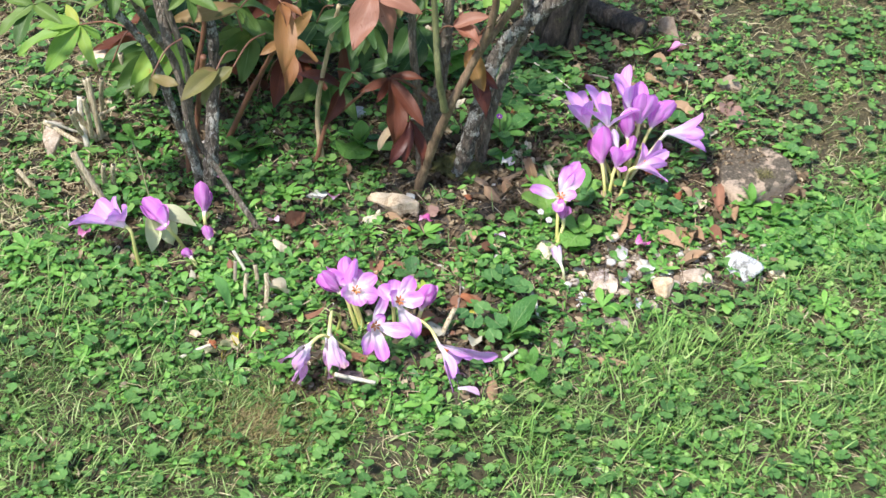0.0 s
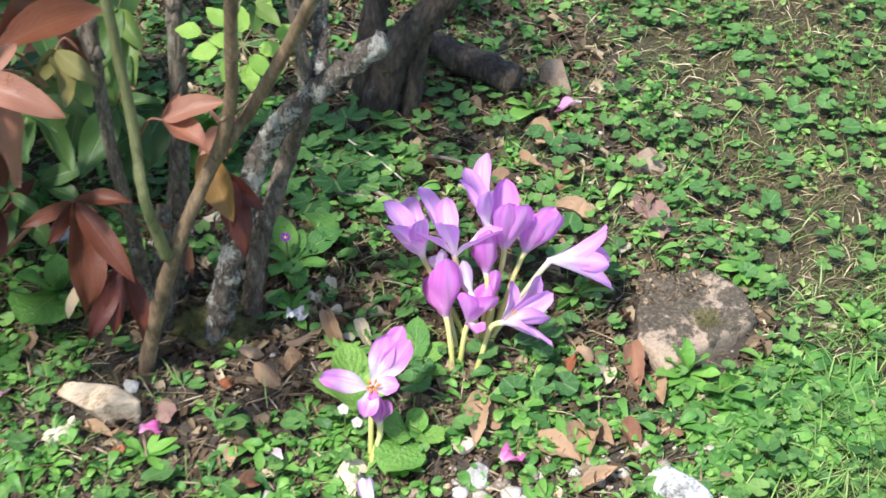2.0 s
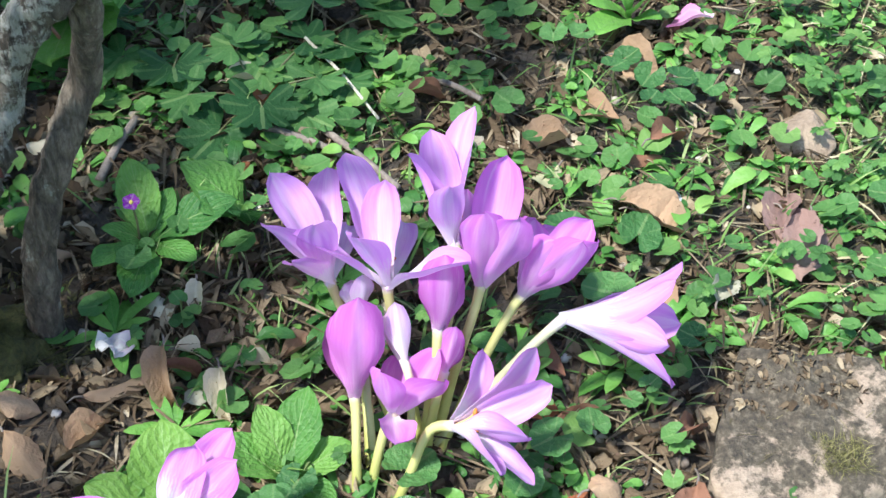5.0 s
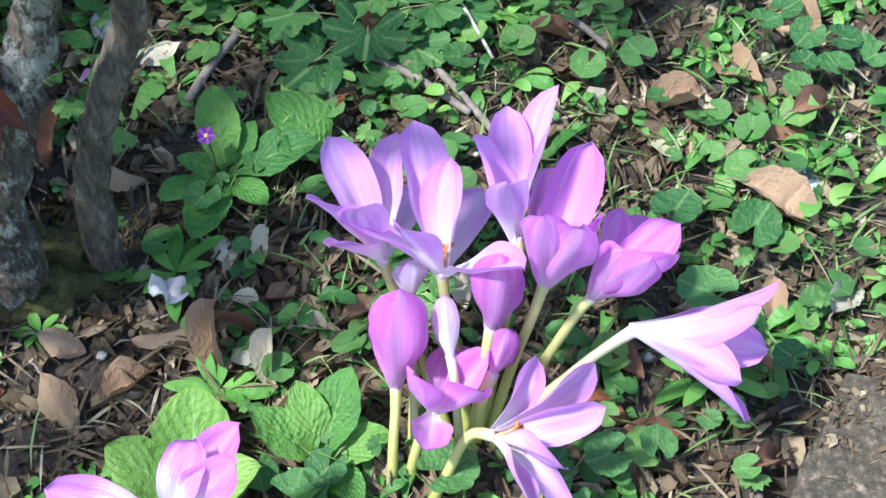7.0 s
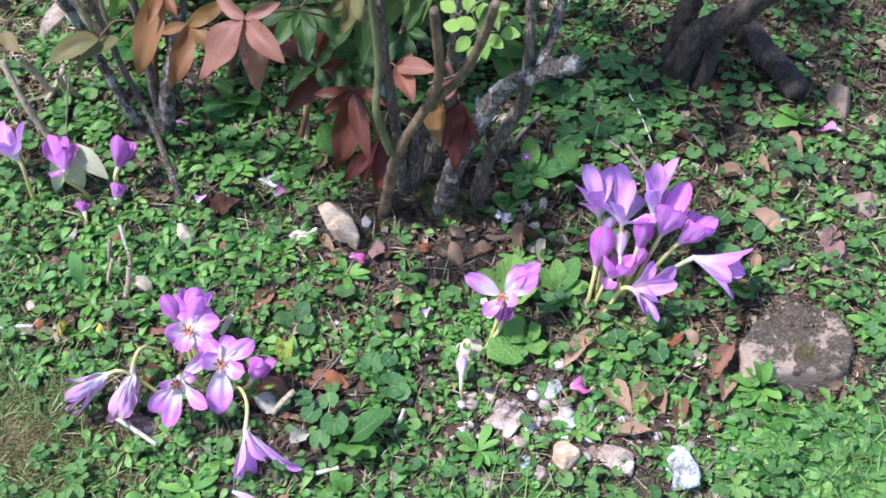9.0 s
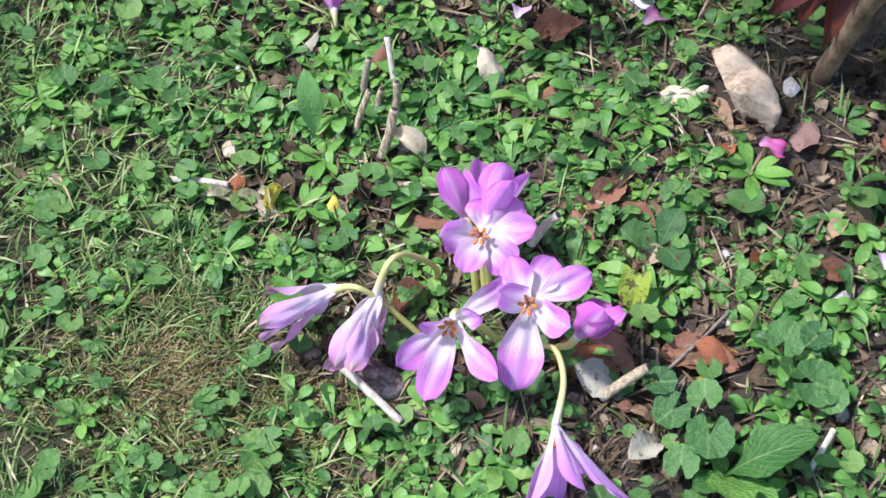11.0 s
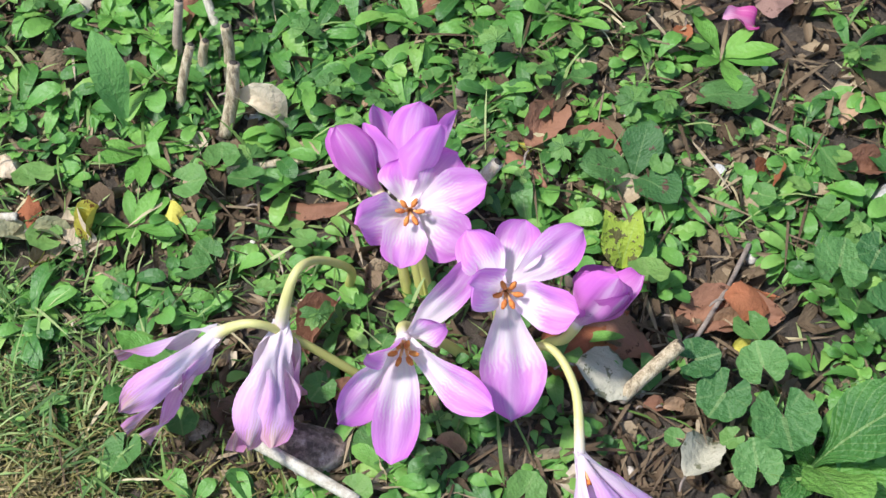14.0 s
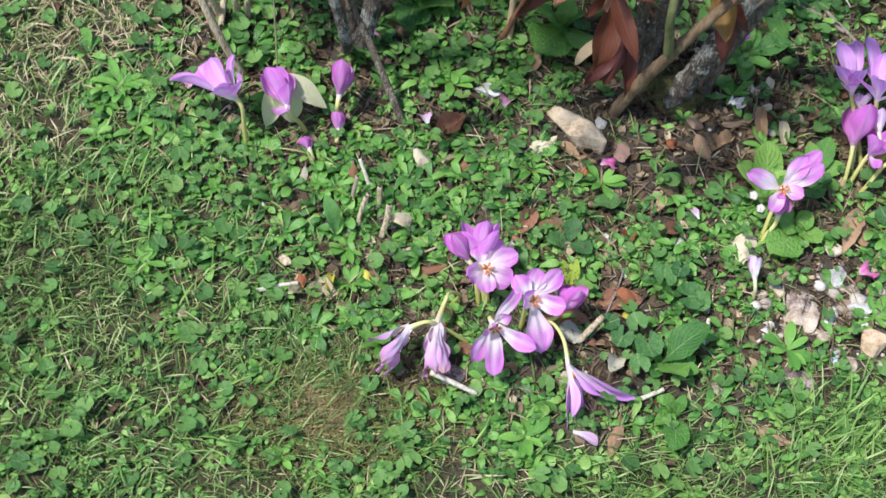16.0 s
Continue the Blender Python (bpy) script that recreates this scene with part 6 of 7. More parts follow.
def round_leaves(leaves, label):
    """A creeping patch of scalloped leaves, each on its own thin stalk."""
    cx, cy = sum(l[0] for l in leaves) / len(leaves), sum(l[1] for l in leaves) / len(leaves)
    o = Vector((cx, cy, ground_z(cx, cy)))
    patch = thing("ground_ivy", o, label, "plant", "ground ivy")
    for k, (x, y, r) in enumerate(leaves):
        rnd = random.Random(int(x * 9000) + k)
        high = rnd.uniform(0.014, 0.027)
        c = Vector((x, y, ground_z(x, y) + high)) - o
        m = Matrix.Rotation(rnd.uniform(0, 6.28), 3, "Z")
        tilt = Matrix.Rotation(rnd.uniform(-0.1, 0.4), 3, "X") @ Matrix.Rotation(rnd.uniform(-0.25, 0.25), 3, "Y")
        gv, gf, guv = scallop(r * 1.05, k)
        blade = part("leaf", mesh_of("leaf", [tilt @ m @ Vector(p) + c for p in gv], gf, guv), LEAF["ivy"], patch)
        foot = Vector((x + rnd.uniform(-0.012, 0.012), y + rnd.uniform(0, 0.015), 0))
        foot.z = ground_z(foot.x, foot.y)
        tv, tf = tube([foot - o, (foot - o + c) / 2 + Vector((0, 0, 0.003)), c], [0.0007, 0.0006], 5, k, 0, 3)
        part("stalk", mesh_of("stalk", tv, tf), BARK["green"], blade)


def tiny_flower(at, high, tone, label, r=0.005):
    """A five-petalled flower of the primrose, low among its leaves."""
    o = (*at, ground_z(*at))
    f = thing("small_flower", o, label, "flower", "small flowers")
    tv, tf = tube([(0, 0, 0), (0.001, 0, high * 0.6), (0, -0.001, high)], [0.0007, 0.0007], 5, 1, 0, 3)
    part("stalk", mesh_of("stalk", tv, tf), BARK["green"], f)
    for k in range(5):
        gv, gf, guv = blade_grid(r, r * 0.95, 5, 4, "round", 0.2, -0.2, 0.05, 0, k)
        m = Matrix.Rotation(0.5, 3, "X") @ Matrix.Rotation(k * 1.2566, 3, "Z") @ Matrix.Rotation(-0.25, 3, "Y")
        part("petal", mesh_of("petal", [m @ Vector(p) + Vector((0, 0, high)) for p in gv], gf, guv), tone, f)
    bv, bf = tube([(0, 0, high - 0.0005), (0, -0.0004, high + 0.0012)], [0.0014, 0.0008], 7, 1, 0, 2)
    part("eye", mesh_of("eye", bv, bf), YELLOW, f, "yellow eye")


rosette((0.148, 0.262), [(105, 0.032, 0.030), (0, 0.046, 0.020), (230, 0.024, 0.012), (-50, 0.032, 0.010), (-100, 0.044, 0.010), (178, 0.024, 0.010), (45, 0.024, 0.018), (-140, 0.036, 0.012)], 0.46, 'primrose', 'dark green primrose with crinkled leaves under the shrub')
rosette((0.150, 0.086), [(164, 0.038, 0.026), (86, 0.043, 0.028), (12, 0.031, 0.020), (-110, 0.028, 0.018), (48, 0.026, 0.012)], 0.64, 'fresh', 'bright green primrose rosette with puckered rounded leaves')
rosette((0.206, 0.105), [(160, 0.033, 0.020), (66, 0.035, 0.026), (112, 0.028, 0.026), (-50, 0.028, 0.010), (-105, 0.026, 0.012), (11, 0.030, 0.012)], 0.50, 'primrose', 'low green primrose rosette beside the crocus clump')
rosette((0.017, -0.120), [(30, 0.048, 0.035), (-66, 0.033, 0.030), (158, 0.012, 0.012), (-121, 0.024, 0.012), (-22, 0.034, 0.012)], 0.55, 'primrose', 'large crinkled green primrose leaves at the bed edge')
rosette((0.027, -0.173), [(-100, 0.046, 0.020), (154, 0.019, 0.020), (50, 0.013, 0.020), (-145, 0.029, 0.012)], 0.50, 'primrose', 'green primrose leaves beside the lawn')
rosette((-0.042, 0.054), [(-1, 0.026, 0.012)], 0.80, 'blotched', 'broad dark leaves with brown blotches')
rosette((-0.068, 0.010), [(75, 0.022, 0.014), (-163, 0.024, 0.012), (-43, 0.024, 0.012)], 0.74, 'blotched', 'dull green leaves with brown spots')
rosette((-0.308, 0.001), [(140, 0.015, 0.045)], 0.34, 'dock', 'single upright toothed green leaf')
rosette((-0.070, -0.039), [(126, 0.017, 0.020), (76, 0.017, 0.020)], 0.50, 'eaten', 'yellow-green leaf eaten by slugs')
lobed_plant((0.214, 0.370), [(-164, 0.048, 0.030), (-4, 0.042, 0.030), (114, 0.033, 0.034), (-45, 0.043, 0.022), (40, 0.054, 0.030), (-124, 0.050, 0.020), (-85, 0.030, 0.032)], 'dark green plant with deeply lobed leaves behind the shrub')
lobed_plant((0.251, 0.416), [(-165, 0.049, 0.030), (-49, 0.035, 0.030), (68, 0.015, 0.040), (-134, 0.053, 0.024), (-72, 0.060, 0.026), (-106, 0.066, 0.020), (132, 0.051, 0.030), (10, 0.055, 0.028)], 'dark lobed-leaved plant in the shade by the trunk')
lobed_plant((0.175, 0.420), [(-100, 0.045, 0.034), (-30, 0.050, 0.030), (170, 0.045, 0.034), (-150, 0.050, 0.026), (80, 0.030, 0.040)], 'dark green lobed plant between the stems')
rosette((0.120, 0.457), [(-130, 0.033, 0.050), (-64, 0.035, 0.050), (-117, 0.060, 0.030), (-105, 0.075, 0.020), (-76, 0.064, 0.040)], 0.80, 'primrose', 'rounded green leaves behind the stems')
rosette((0.454, 0.419), [(-132, 0.044, 0.020), (-70, 0.019, 0.030), (131, 0.006, 0.020), (-59, 0.022, 0.015), (-167, 0.026, 0.020)], 0.45, 'weed', 'bright green weed rosette by a log')
rosette((0.434, 0.038), [(159, 0.022, 0.020), (155, 0.015, 0.030), (66, 0.012, 0.030), (-48, 0.015, 0.030), (-53, 0.025, 0.015), (-88, 0.029, 0.010), (-149, 0.030, 0.010), (-121, 0.034, 0.010), (-170, 0.034, 0.015)], 0.36, 'weed', 'bright green spoon-leaved rosette by the flat stone')
rosette((0.455, 0.009), [(-173, 0.026, 0.020), (-29, 0.014, 0.020), (-121, 0.005, 0.030), (-75, 0.027, 0.020)], 0.40, 'weed', 'bright green weed beside the flat stone')
rosette((-0.105, 0.089), [(-121, 0.021, 0.012), (162, 0.001, 0.015), (7, 0.013, 0.012), (-179, 0.007, 0.012), (-30, 0.019, 0.010), (-63, 0.016, 0.008)], 0.30, 'weed', 'small spoon-leaved rosette on bare soil')
rosette((-0.363, 0.357), [(155, 0.017, 0.020), (-42, 0.030, 0.020), (-81, 0.042, 0.015), (-146, 0.029, 0.015)], 0.60, 'primrose', 'green rosette by the dry stalks')
rosette((-0.224, 0.302), [(174, 0.021, 0.020), (-38, 0.019, 0.020), (-32, 0.043, 0.020), (-101, 0.044, 0.010)], 0.80, 'primrose', 'rounded green leaves under the shrub')
rosette((-0.059, 0.279), [(-165, 0.035, 0.030), (-22, 0.018, 0.030), (-59, 0.055, 0.020), (-120, 0.061, 0.020), (68, 0.016, 0.030)], 0.70, 'primrose', 'green leaves in the shade of the shrub')
rosette((0.203, 0.271), [(-159, 0.028, 0.020), (-101, 0.022, 0.025), (143, 0.043, 0.020)], 0.60, 'primrose', 'green leaves beside the thick stem')
rosette((0.181, 0.043), [(-179, 0.033, 0.020), (35, 0.013, 0.020), (-56, 0.027, 0.015), (-130, 0.051, 0.010)], 0.80, 'primrose', 'green leaves at the crocus base')
rosette((-0.262, -0.117), [(-167, 0.017, 0.012), (-99, 0.017, 0.012), (166, 0.022, 0.015), (-44, 0.018, 0.010), (135, 0.010, 0.012)], 0.40, 'weed', 'pale green rosette under the wilted flowers')
round_leaves([(0.425, 0.349, 0.009), (0.439, 0.371, 0.009), (0.449, 0.352, 0.010), (0.467, 0.350, 0.010), (0.461, 0.329, 0.010), (0.444, 0.331, 0.008), (0.480, 0.328, 0.008), (0.480, 0.347, 0.007), (0.396, 0.383, 0.009), (0.414, 0.383, 0.008)], 'patch of round scalloped ground-ivy leaves')
round_leaves([(0.275, 0.054, 0.012), (0.262, 0.094, 0.014), (0.309, 0.097, 0.012), (0.315, 0.083, 0.010), (0.334, 0.106, 0.011), (0.320, 0.049, 0.012), (0.297, 0.041, 0.010), (0.196, 0.082, 0.015), (0.210, 0.096, 0.010)], 'dark green scalloped ground-ivy leaves at the crocus base')
round_leaves([(0.371, 0.237, 0.013), (0.409, 0.228, 0.013), (0.384, 0.189, 0.015), (0.398, 0.180, 0.009), (0.417, 0.151, 0.008), (0.389, 0.130, 0.006), (0.355, 0.110, 0.009), (0.379, 0.127, 0.006)], 'scalloped ground-ivy leaves among litter')
round_leaves([(-0.023, -0.102, 0.012), (0.002, -0.109, 0.015), (-0.008, -0.090, 0.011), (0.049, -0.053, 0.016), (0.025, -0.035, 0.013), (0.060, -0.057, 0.011), (-0.036, -0.089, 0.010), (-0.008, -0.131, 0.011), (0.042, -0.026, 0.010)], 'dark ground-ivy leaves behind a primrose')
round_leaves([(0.612, 0.200, 0.011), (0.600, 0.160, 0.009), (0.543, 0.125, 0.009), (0.725, 0.332, 0.013), (0.761, 0.333, 0.011), (0.665, 0.261, 0.010), (0.764, 0.293, 0.012), (0.717, 0.430, 0.012), (0.754, 0.439, 0.010), (0.560, 0.246, 0.010)], 'ground-ivy leaves in the lawn')
tiny_flower((0.142, 0.262), 0.034, FALLEN["purple"], "small purple primrose flower")
tiny_flower((0.207, 0.128), 0.022, FALLEN["hot"], "tiny magenta primrose flower with a yellow eye")
tiny_flower((0.128, 0.062), 0.030, FALLEN["white"], "tiny white primrose flower with a yellow eye")
tiny_flower((0.136, 0.052), 0.024, FALLEN["white"], "tiny white primrose flower with a yellow eye")


def weed_rosette(leaves, length, ratio, seed):
    """A flat star of spoon-shaped leaves round one crown, built at the origin."""
    rnd = random.Random(seed)
    plant = thing("weed_rosette", (0, 0, 0), "low rosette of bright green spoon-shaped weed leaves", "plant", "weed rosettes")
    for k in range(leaves):
        L = length * rnd.uniform(0.65, 1.1)
        gv, gf, guv = blade_grid(L, L * ratio, 9, 4, "spoon", 0.18, -0.55, 0.06, 0.0, seed + k)
        m = Matrix.Rotation(6.283 * k / leaves + rnd.uniform(-0.3, 0.3), 3, "Z") @ Matrix.Rotation(-rnd.uniform(0.25, 0.75), 3, "Y") @ Matrix.Rotation(rnd.uniform(-0.3, 0.3), 3, "X")
        part("leaf", mesh_of("leaf", [m @ Vector(p) + Vector((0, 0, 0.004)) for p in gv], gf, guv), LEAF["weed"], plant)
    return plant


def sow_rosettes(count):
    """Rosettes dotted over the front of the bed and the lawn's edge."""
    rnd = random.Random(41)
    kinds = [weed_rosette(8, 0.026, 0.34, 3), weed_rosette(6, 0.022, 0.44, 14), weed_rosette(9, 0.031, 0.30, 25), weed_rosette(7, 0.019, 0.40, 36)]
    done = 0
    while done < count:
        x, y = rnd.uniform(-0.58, 0.62), rnd.uniform(-0.34, 0.24)
        if bed_depth(x, y) < -0.16 or math.hypot((x - 0.466) / 0.075, (y - 0.094) / 0.065) < 1 or math.hypot(x - 0.25, y - 0.11) < 0.10 or math.hypot(x + 0.15, y + 0.09) < 0.06 or math.hypot(x + 0.24, y + 0.15) < 0.06:
            continue
        m = Matrix.Translation((x, y, ground_z(x, y))) @ Matrix.Rotation(rnd.uniform(0, 6.28), 4, "Z") @ Matrix.Scale(rnd.uniform(0.75, 1.15), 4)
        if done < len(kinds):
            kinds[done].matrix_world = m
        else:
            copy_thing(kinds[done % len(kinds)], m)
        done += 1


sow_rosettes(46)

# ---- cut stalks, straws and twigs ----


def cut_stalk(a, b, r, tone, label):
    o = Vector((a[0], a[1], ground_z(a[0], a[1])))
    A, B = Vector((0, 0, a[2] - slope(a[0], a[1]) + 0.001)), Vector(b) - o
    seed = int(abs(a[0]) * 9000 + abs(b[1]) * 4000)
    rnd = random.Random(seed)
    mid = (A + B) / 2 + Vector((rnd.uniform(-1, 1), rnd.uniform(-1, 1), rnd.uniform(0, 1))) * (B - A).length * 0.04
    name = "twig" if tone == "twig" else "dry_stalk"
    t = thing(name, o, label, "twig" if tone == "twig" else "stalk", "dry stalks and twigs")
    vs, fs = tube([A, mid, B], [r * 1.05, r, r * 0.92], 9, seed, 0.12, 6)
    part("shaft", mesh_of("shaft", vs, fs), STALK[tone], t)
    if r >= 0.0022 and tone != "twig":
        w = (B - mid).normalized()
        # the shaft is solid: a dark disc paints the shaded inside of a hollow
        hv, hf = tube([B + w * 0.0002, B + w * 0.0006], [r * 0.62, r * 0.62], 9, seed, 0.1, 2)
        part("hollow_end", mesh_of("hollow_end", hv, hf), STALK["hollow"], t, "dark disc painted as the shade in a hollow cut end")


cut_stalk((-0.261, 0.004, 0.006), (-0.255, 0.016, 0.043), 0.0032, 'straw', 'hollow cut dry stalk standing in the weeds')
cut_stalk((-0.285, 0.016, 0.010), (-0.278, 0.027, 0.041), 0.0024, 'straw', 'dry cut stalk with a split end')
cut_stalk((-0.292, 0.042, 0.014), (-0.287, 0.047, 0.049), 0.0024, 'grey', 'grey-brown cut stalk on the bed soil')
cut_stalk((-0.272, 0.053, 0.014), (-0.285, 0.071, 0.048), 0.0022, 'pale', 'bleached dry stalk leaning over weeds')
cut_stalk((-0.265, 0.036, 0.011), (-0.264, 0.040, 0.042), 0.0028, 'straw', 'dry hollow cut stalk')
cut_stalk((-0.278, 0.037, 0.012), (-0.275, 0.039, 0.032), 0.0024, 'straw', 'short dry cut stalk')
cut_stalk((-0.215, -0.154, 0.006), (-0.170, -0.168, -0.013), 0.0026, 'pale', 'white straw stalk lying across the soil')
cut_stalk((-0.066, -0.103, -0.017), (-0.044, -0.090, 0.009), 0.0032, 'straw', 'dry leaning cut stalk')
cut_stalk((-0.144, -0.022, -0.001), (-0.130, -0.014, 0.026), 0.0032, 'pale', 'pale dry cut stalk behind the flowers')
cut_stalk((-0.255, -0.018, 0.007), (-0.221, -0.008, 0.008), 0.0020, 'straw', 'thin dry straw lying on weeds')
cut_stalk((-0.384, -0.065, 0.007), (-0.343, -0.057, 0.008), 0.0022, 'pale', 'bleached straw lying in the grass')
cut_stalk((0.062, -0.098, -0.024), (0.068, -0.075, -0.013), 0.0020, 'pale', 'short white stalk piece')
cut_stalk((-0.006, -0.158, -0.029), (0.016, -0.150, -0.028), 0.0024, 'pale', 'short white stalk piece on weeds')
cut_stalk((-0.409, 0.191, 0.043), (-0.453, 0.198, 0.157), 0.0042, 'straw', 'dry straw stalk leaning')
cut_stalk((-0.435, 0.261, 0.055), (-0.452, 0.233, 0.132), 0.0042, 'straw', 'dry straw stalk on the bed soil')
cut_stalk((-0.406, 0.379, 0.071), (-0.415, 0.379, 0.162), 0.0042, 'straw', 'dry straw stalk in pale grass')
cut_stalk((-0.412, 0.367, 0.070), (-0.439, 0.357, 0.130), 0.0042, 'straw', 'dry straw stalk in pale grass')
cut_stalk((-0.416, 0.414, 0.077), (-0.381, 0.366, 0.118), 0.0024, 'straw', 'dry straw stalk in pale grass')
cut_stalk((-0.428, 0.358, 0.069), (-0.426, 0.372, 0.141), 0.0042, 'pale', 'bleached straw stalk on the bed soil')
cut_stalk((-0.357, 0.462, 0.081), (-0.358, 0.444, 0.158), 0.0042, 'straw', 'dry straw stalk on the bed soil')
cut_stalk((-0.435, 0.391, 0.075), (-0.477, 0.383, 0.106), 0.0020, 'pale', 'bent bleached straw on the bed soil')
cut_stalk((-0.437, 0.367, 0.071), (-0.479, 0.398, 0.098), 0.0034, 'straw', 'dry straw stalk in pale grass')
cut_stalk((-0.426, 0.371, 0.071), (-0.443, 0.337, 0.137), 0.0034, 'straw', 'dry straw stalk in pale grass')
cut_stalk((-0.421, 0.368, 0.070), (-0.423, 0.337, 0.156), 0.0034, 'straw', 'dry straw stalk in pale grass')
cut_stalk((-0.409, 0.368, 0.070), (-0.411, 0.366, 0.170), 0.0034, 'straw', 'dry straw stalk in pale grass')
cut_stalk((-0.399, 0.410, 0.075), (-0.393, 0.375, 0.160), 0.0034, 'straw', 'dry straw stalk in pale grass')
cut_stalk((-0.417, 0.269, 0.055), (-0.416, 0.247, 0.102), 0.0034, 'straw', 'dry straw stalk in pale grass')
cut_stalk((-0.406, 0.266, 0.054), (-0.404, 0.244, 0.101), 0.0034, 'straw', 'dry straw stalk in pale grass')
cut_stalk((-0.439, 0.310, 0.063), (-0.434, 0.241, 0.062), 0.0034, 'straw', 'dry straw stalk in pale grass')
cut_stalk((-0.509, 0.289, 0.064), (-0.526, 0.301, 0.087), 0.0034, 'straw', 'dry straw stalk in pale grass')
cut_stalk((0.209, 0.345, 0.033), (0.270, 0.303, 0.025), 0.0022, 'twig', 'thin grey twig lying on litter')
cut_stalk((0.122, 0.309, 0.033), (0.144, 0.355, 0.039), 0.0025, 'twig', 'dark twig on leaf litter')
cut_stalk((0.318, 0.375, 0.031), (0.342, 0.334, 0.040), 0.0018, 'twig', 'thin pale twig on the bed soil')
cut_stalk((0.241, 0.346, 0.031), (0.286, 0.287, 0.020), 0.0022, 'twig', 'grey twig on the soil behind the crocus')
cut_stalk((0.247, 0.397, 0.055), (0.282, 0.336, 0.033), 0.0010, 'pale', 'fine dry grass stem')
cut_stalk((-0.013, -0.019, -0.008), (-0.037, -0.074, -0.015), 0.0012, 'twig', 'thin brown leaf stalk')

# ---- carpets: small weeds, grass, litter, gravel ----
rng = np.random.default_rng(7)


def ground_many(x, y):
    return np.array([ground_z(a, b) for a, b in zip(x, y)])


def carpet(name, template, place, turn, lean, size, material, label, category, roll=None, flat=None):
    """Many copies of a small blade in one mesh: turned about z, leant up from flat, scaled, set down."""
    vs, fs, uv = (np.array(a) if i != 1 else a for i, a in enumerate(template))
    vs = vs.astype(np.float32)
    n, k = len(place), len(vs)
    ct, st, cl, sl = np.cos(turn), np.sin(turn), np.cos(lean), np.sin(lean)
    roll = np.zeros(n) if roll is None else roll
    cr, sr = np.cos(roll), np.sin(roll)
    sc = size if size.ndim == 2 else np.repeat(size[:, None], 3, 1)
    p = vs[None] * sc[:, None, :]
    y, z = p[..., 1] * cr[:, None] - p[..., 2] * sr[:, None], p[..., 1] * sr[:, None] + p[..., 2] * cr[:, None]
    x, z = p[..., 0] * cl[:, None] - z * sl[:, None], p[..., 0] * sl[:, None] + z * cl[:, None]
    X, Y = x * ct[:, None] - y * st[:, None], x * st[:, None] + y * ct[:, None]
    out = np.stack([X, Y, z], -1) + place[:, None, :]
    face = np.array(fs)
    allf = (face[None] + (np.arange(n) * k)[:, None, None]).reshape(-1, face.shape[1])
    me = bpy.data.meshes.new(name)
    me.vertices.add(n * k)
    me.vertices.foreach_set("co", out.astype(np.float32).ravel())
    me.loops.add(allf.size)
    me.loops.foreach_set("vertex_index", allf.astype(np.int32).ravel())
    me.polygons.add(len(allf))
    me.polygons.foreach_set("loop_start", np.arange(0, allf.size, face.shape[1], dtype=np.int32))
    me.polygons.foreach_set("use_smooth", np.ones(len(allf), bool))
    me.update(calc_edges=True)
    layer = me.uv_layers.new(name="UVMap")
    layer.data.foreach_set("uv", np.tile(np.asarray(uv, np.float32), (n, 1))[allf.ravel()].ravel())
    me.validate()
    me.materials.append(material)
    return tagged(new(name, me), label, category, kind="stuff")


def spots(count, box, weight):
    """Random places in a box (x0, x1, y0, y1), kept with the given chance."""
    x, y = rng.uniform(box[0], box[1], count), rng.uniform(box[2], box[3], count)
    keep = rng.random(count) < np.array([weight(a, b) for a, b in zip(x, y)])
    if box is VIEW:
        rim = np.minimum(np.minimum(x - VIEW[0], VIEW[1] - x), np.minimum(y - VIEW[2], VIEW[3] - y))
        keep &= rng.random(count) < rim / 0.16
    return x[keep], y[keep]


BARE = [(-0.076, -0.079, 0.030), (-0.018, -0.055, 0.026), (-0.02, 0.100, 0.045), (-0.225, -0.130, 0.040), (0.02, 0.225, 0.060), (0.10, 0.235, 0.035), (0.466, 0.094, 0.064), (-0.315, -0.191, 0.022), (-0.345, -0.058, 0.020), (-0.300, -0.052, 0.012), (-0.055, 0.15, 0.035), (0.11, 0.16, 0.045), (0.06, 0.13, 0.03), (0.35, 0.46, 0.06)]


def gravel_edge(x, y):
    """The stony strip where the bed meets the lawn: 1 in its middle, 0 outside."""
    return max(0.0, 1 - math.hypot((x - 0.24) / 0.19, (y + 0.05) / 0.075) + 0.35 * noise.noise((x * 22, y * 22, 13)))


def bare(x, y):
    if math.hypot((x - 0.466) / 0.061, (y - 0.094) / 0.051) < 1:
        return 0.0
    v = 1.0
    for cx, cy, r in BARE:
        d = math.hypot(x - cx, y - cy) / r
        if d < 1.3:
            v = min(v, 0.04 if d < 0.85 else (d - 0.85) * 2)
    return v * (1 - 0.70 * min(1.0, 2.0 * gravel_edge(x, y)))


DRY = [(-0.56, 0.36, 0.20), (-0.60, 0.22, 0.10), (0.86, 0.50, 0.15), (0.63, 0.11, 0.09), (0.74, 0.18, 0.16), (0.68, 0.34, 0.13), (0.64, 0.50, 0.10), (-0.50, 0.55, 0.25)]


def dry(x, y):
    """How far the turf has dried out: 0 green, 1 straw."""
    return max(max(0.0, min(1.0, 1.4 - 1.4 * math.hypot(x - cx, y - cy) / r)) for cx, cy, r in DRY)


IVY = [(0.44, 0.31, 0.055), (0.27, 0.085, 0.04), (0.37, 0.15, 0.06), (-0.03, -0.10, 0.05)]


def crowd(x, y):
    """Small weeds give way under the larger leaves."""
    return min([1.0] + [0.35 for cx, cy, r in IVY if math.hypot(x - cx, y - cy) < r])


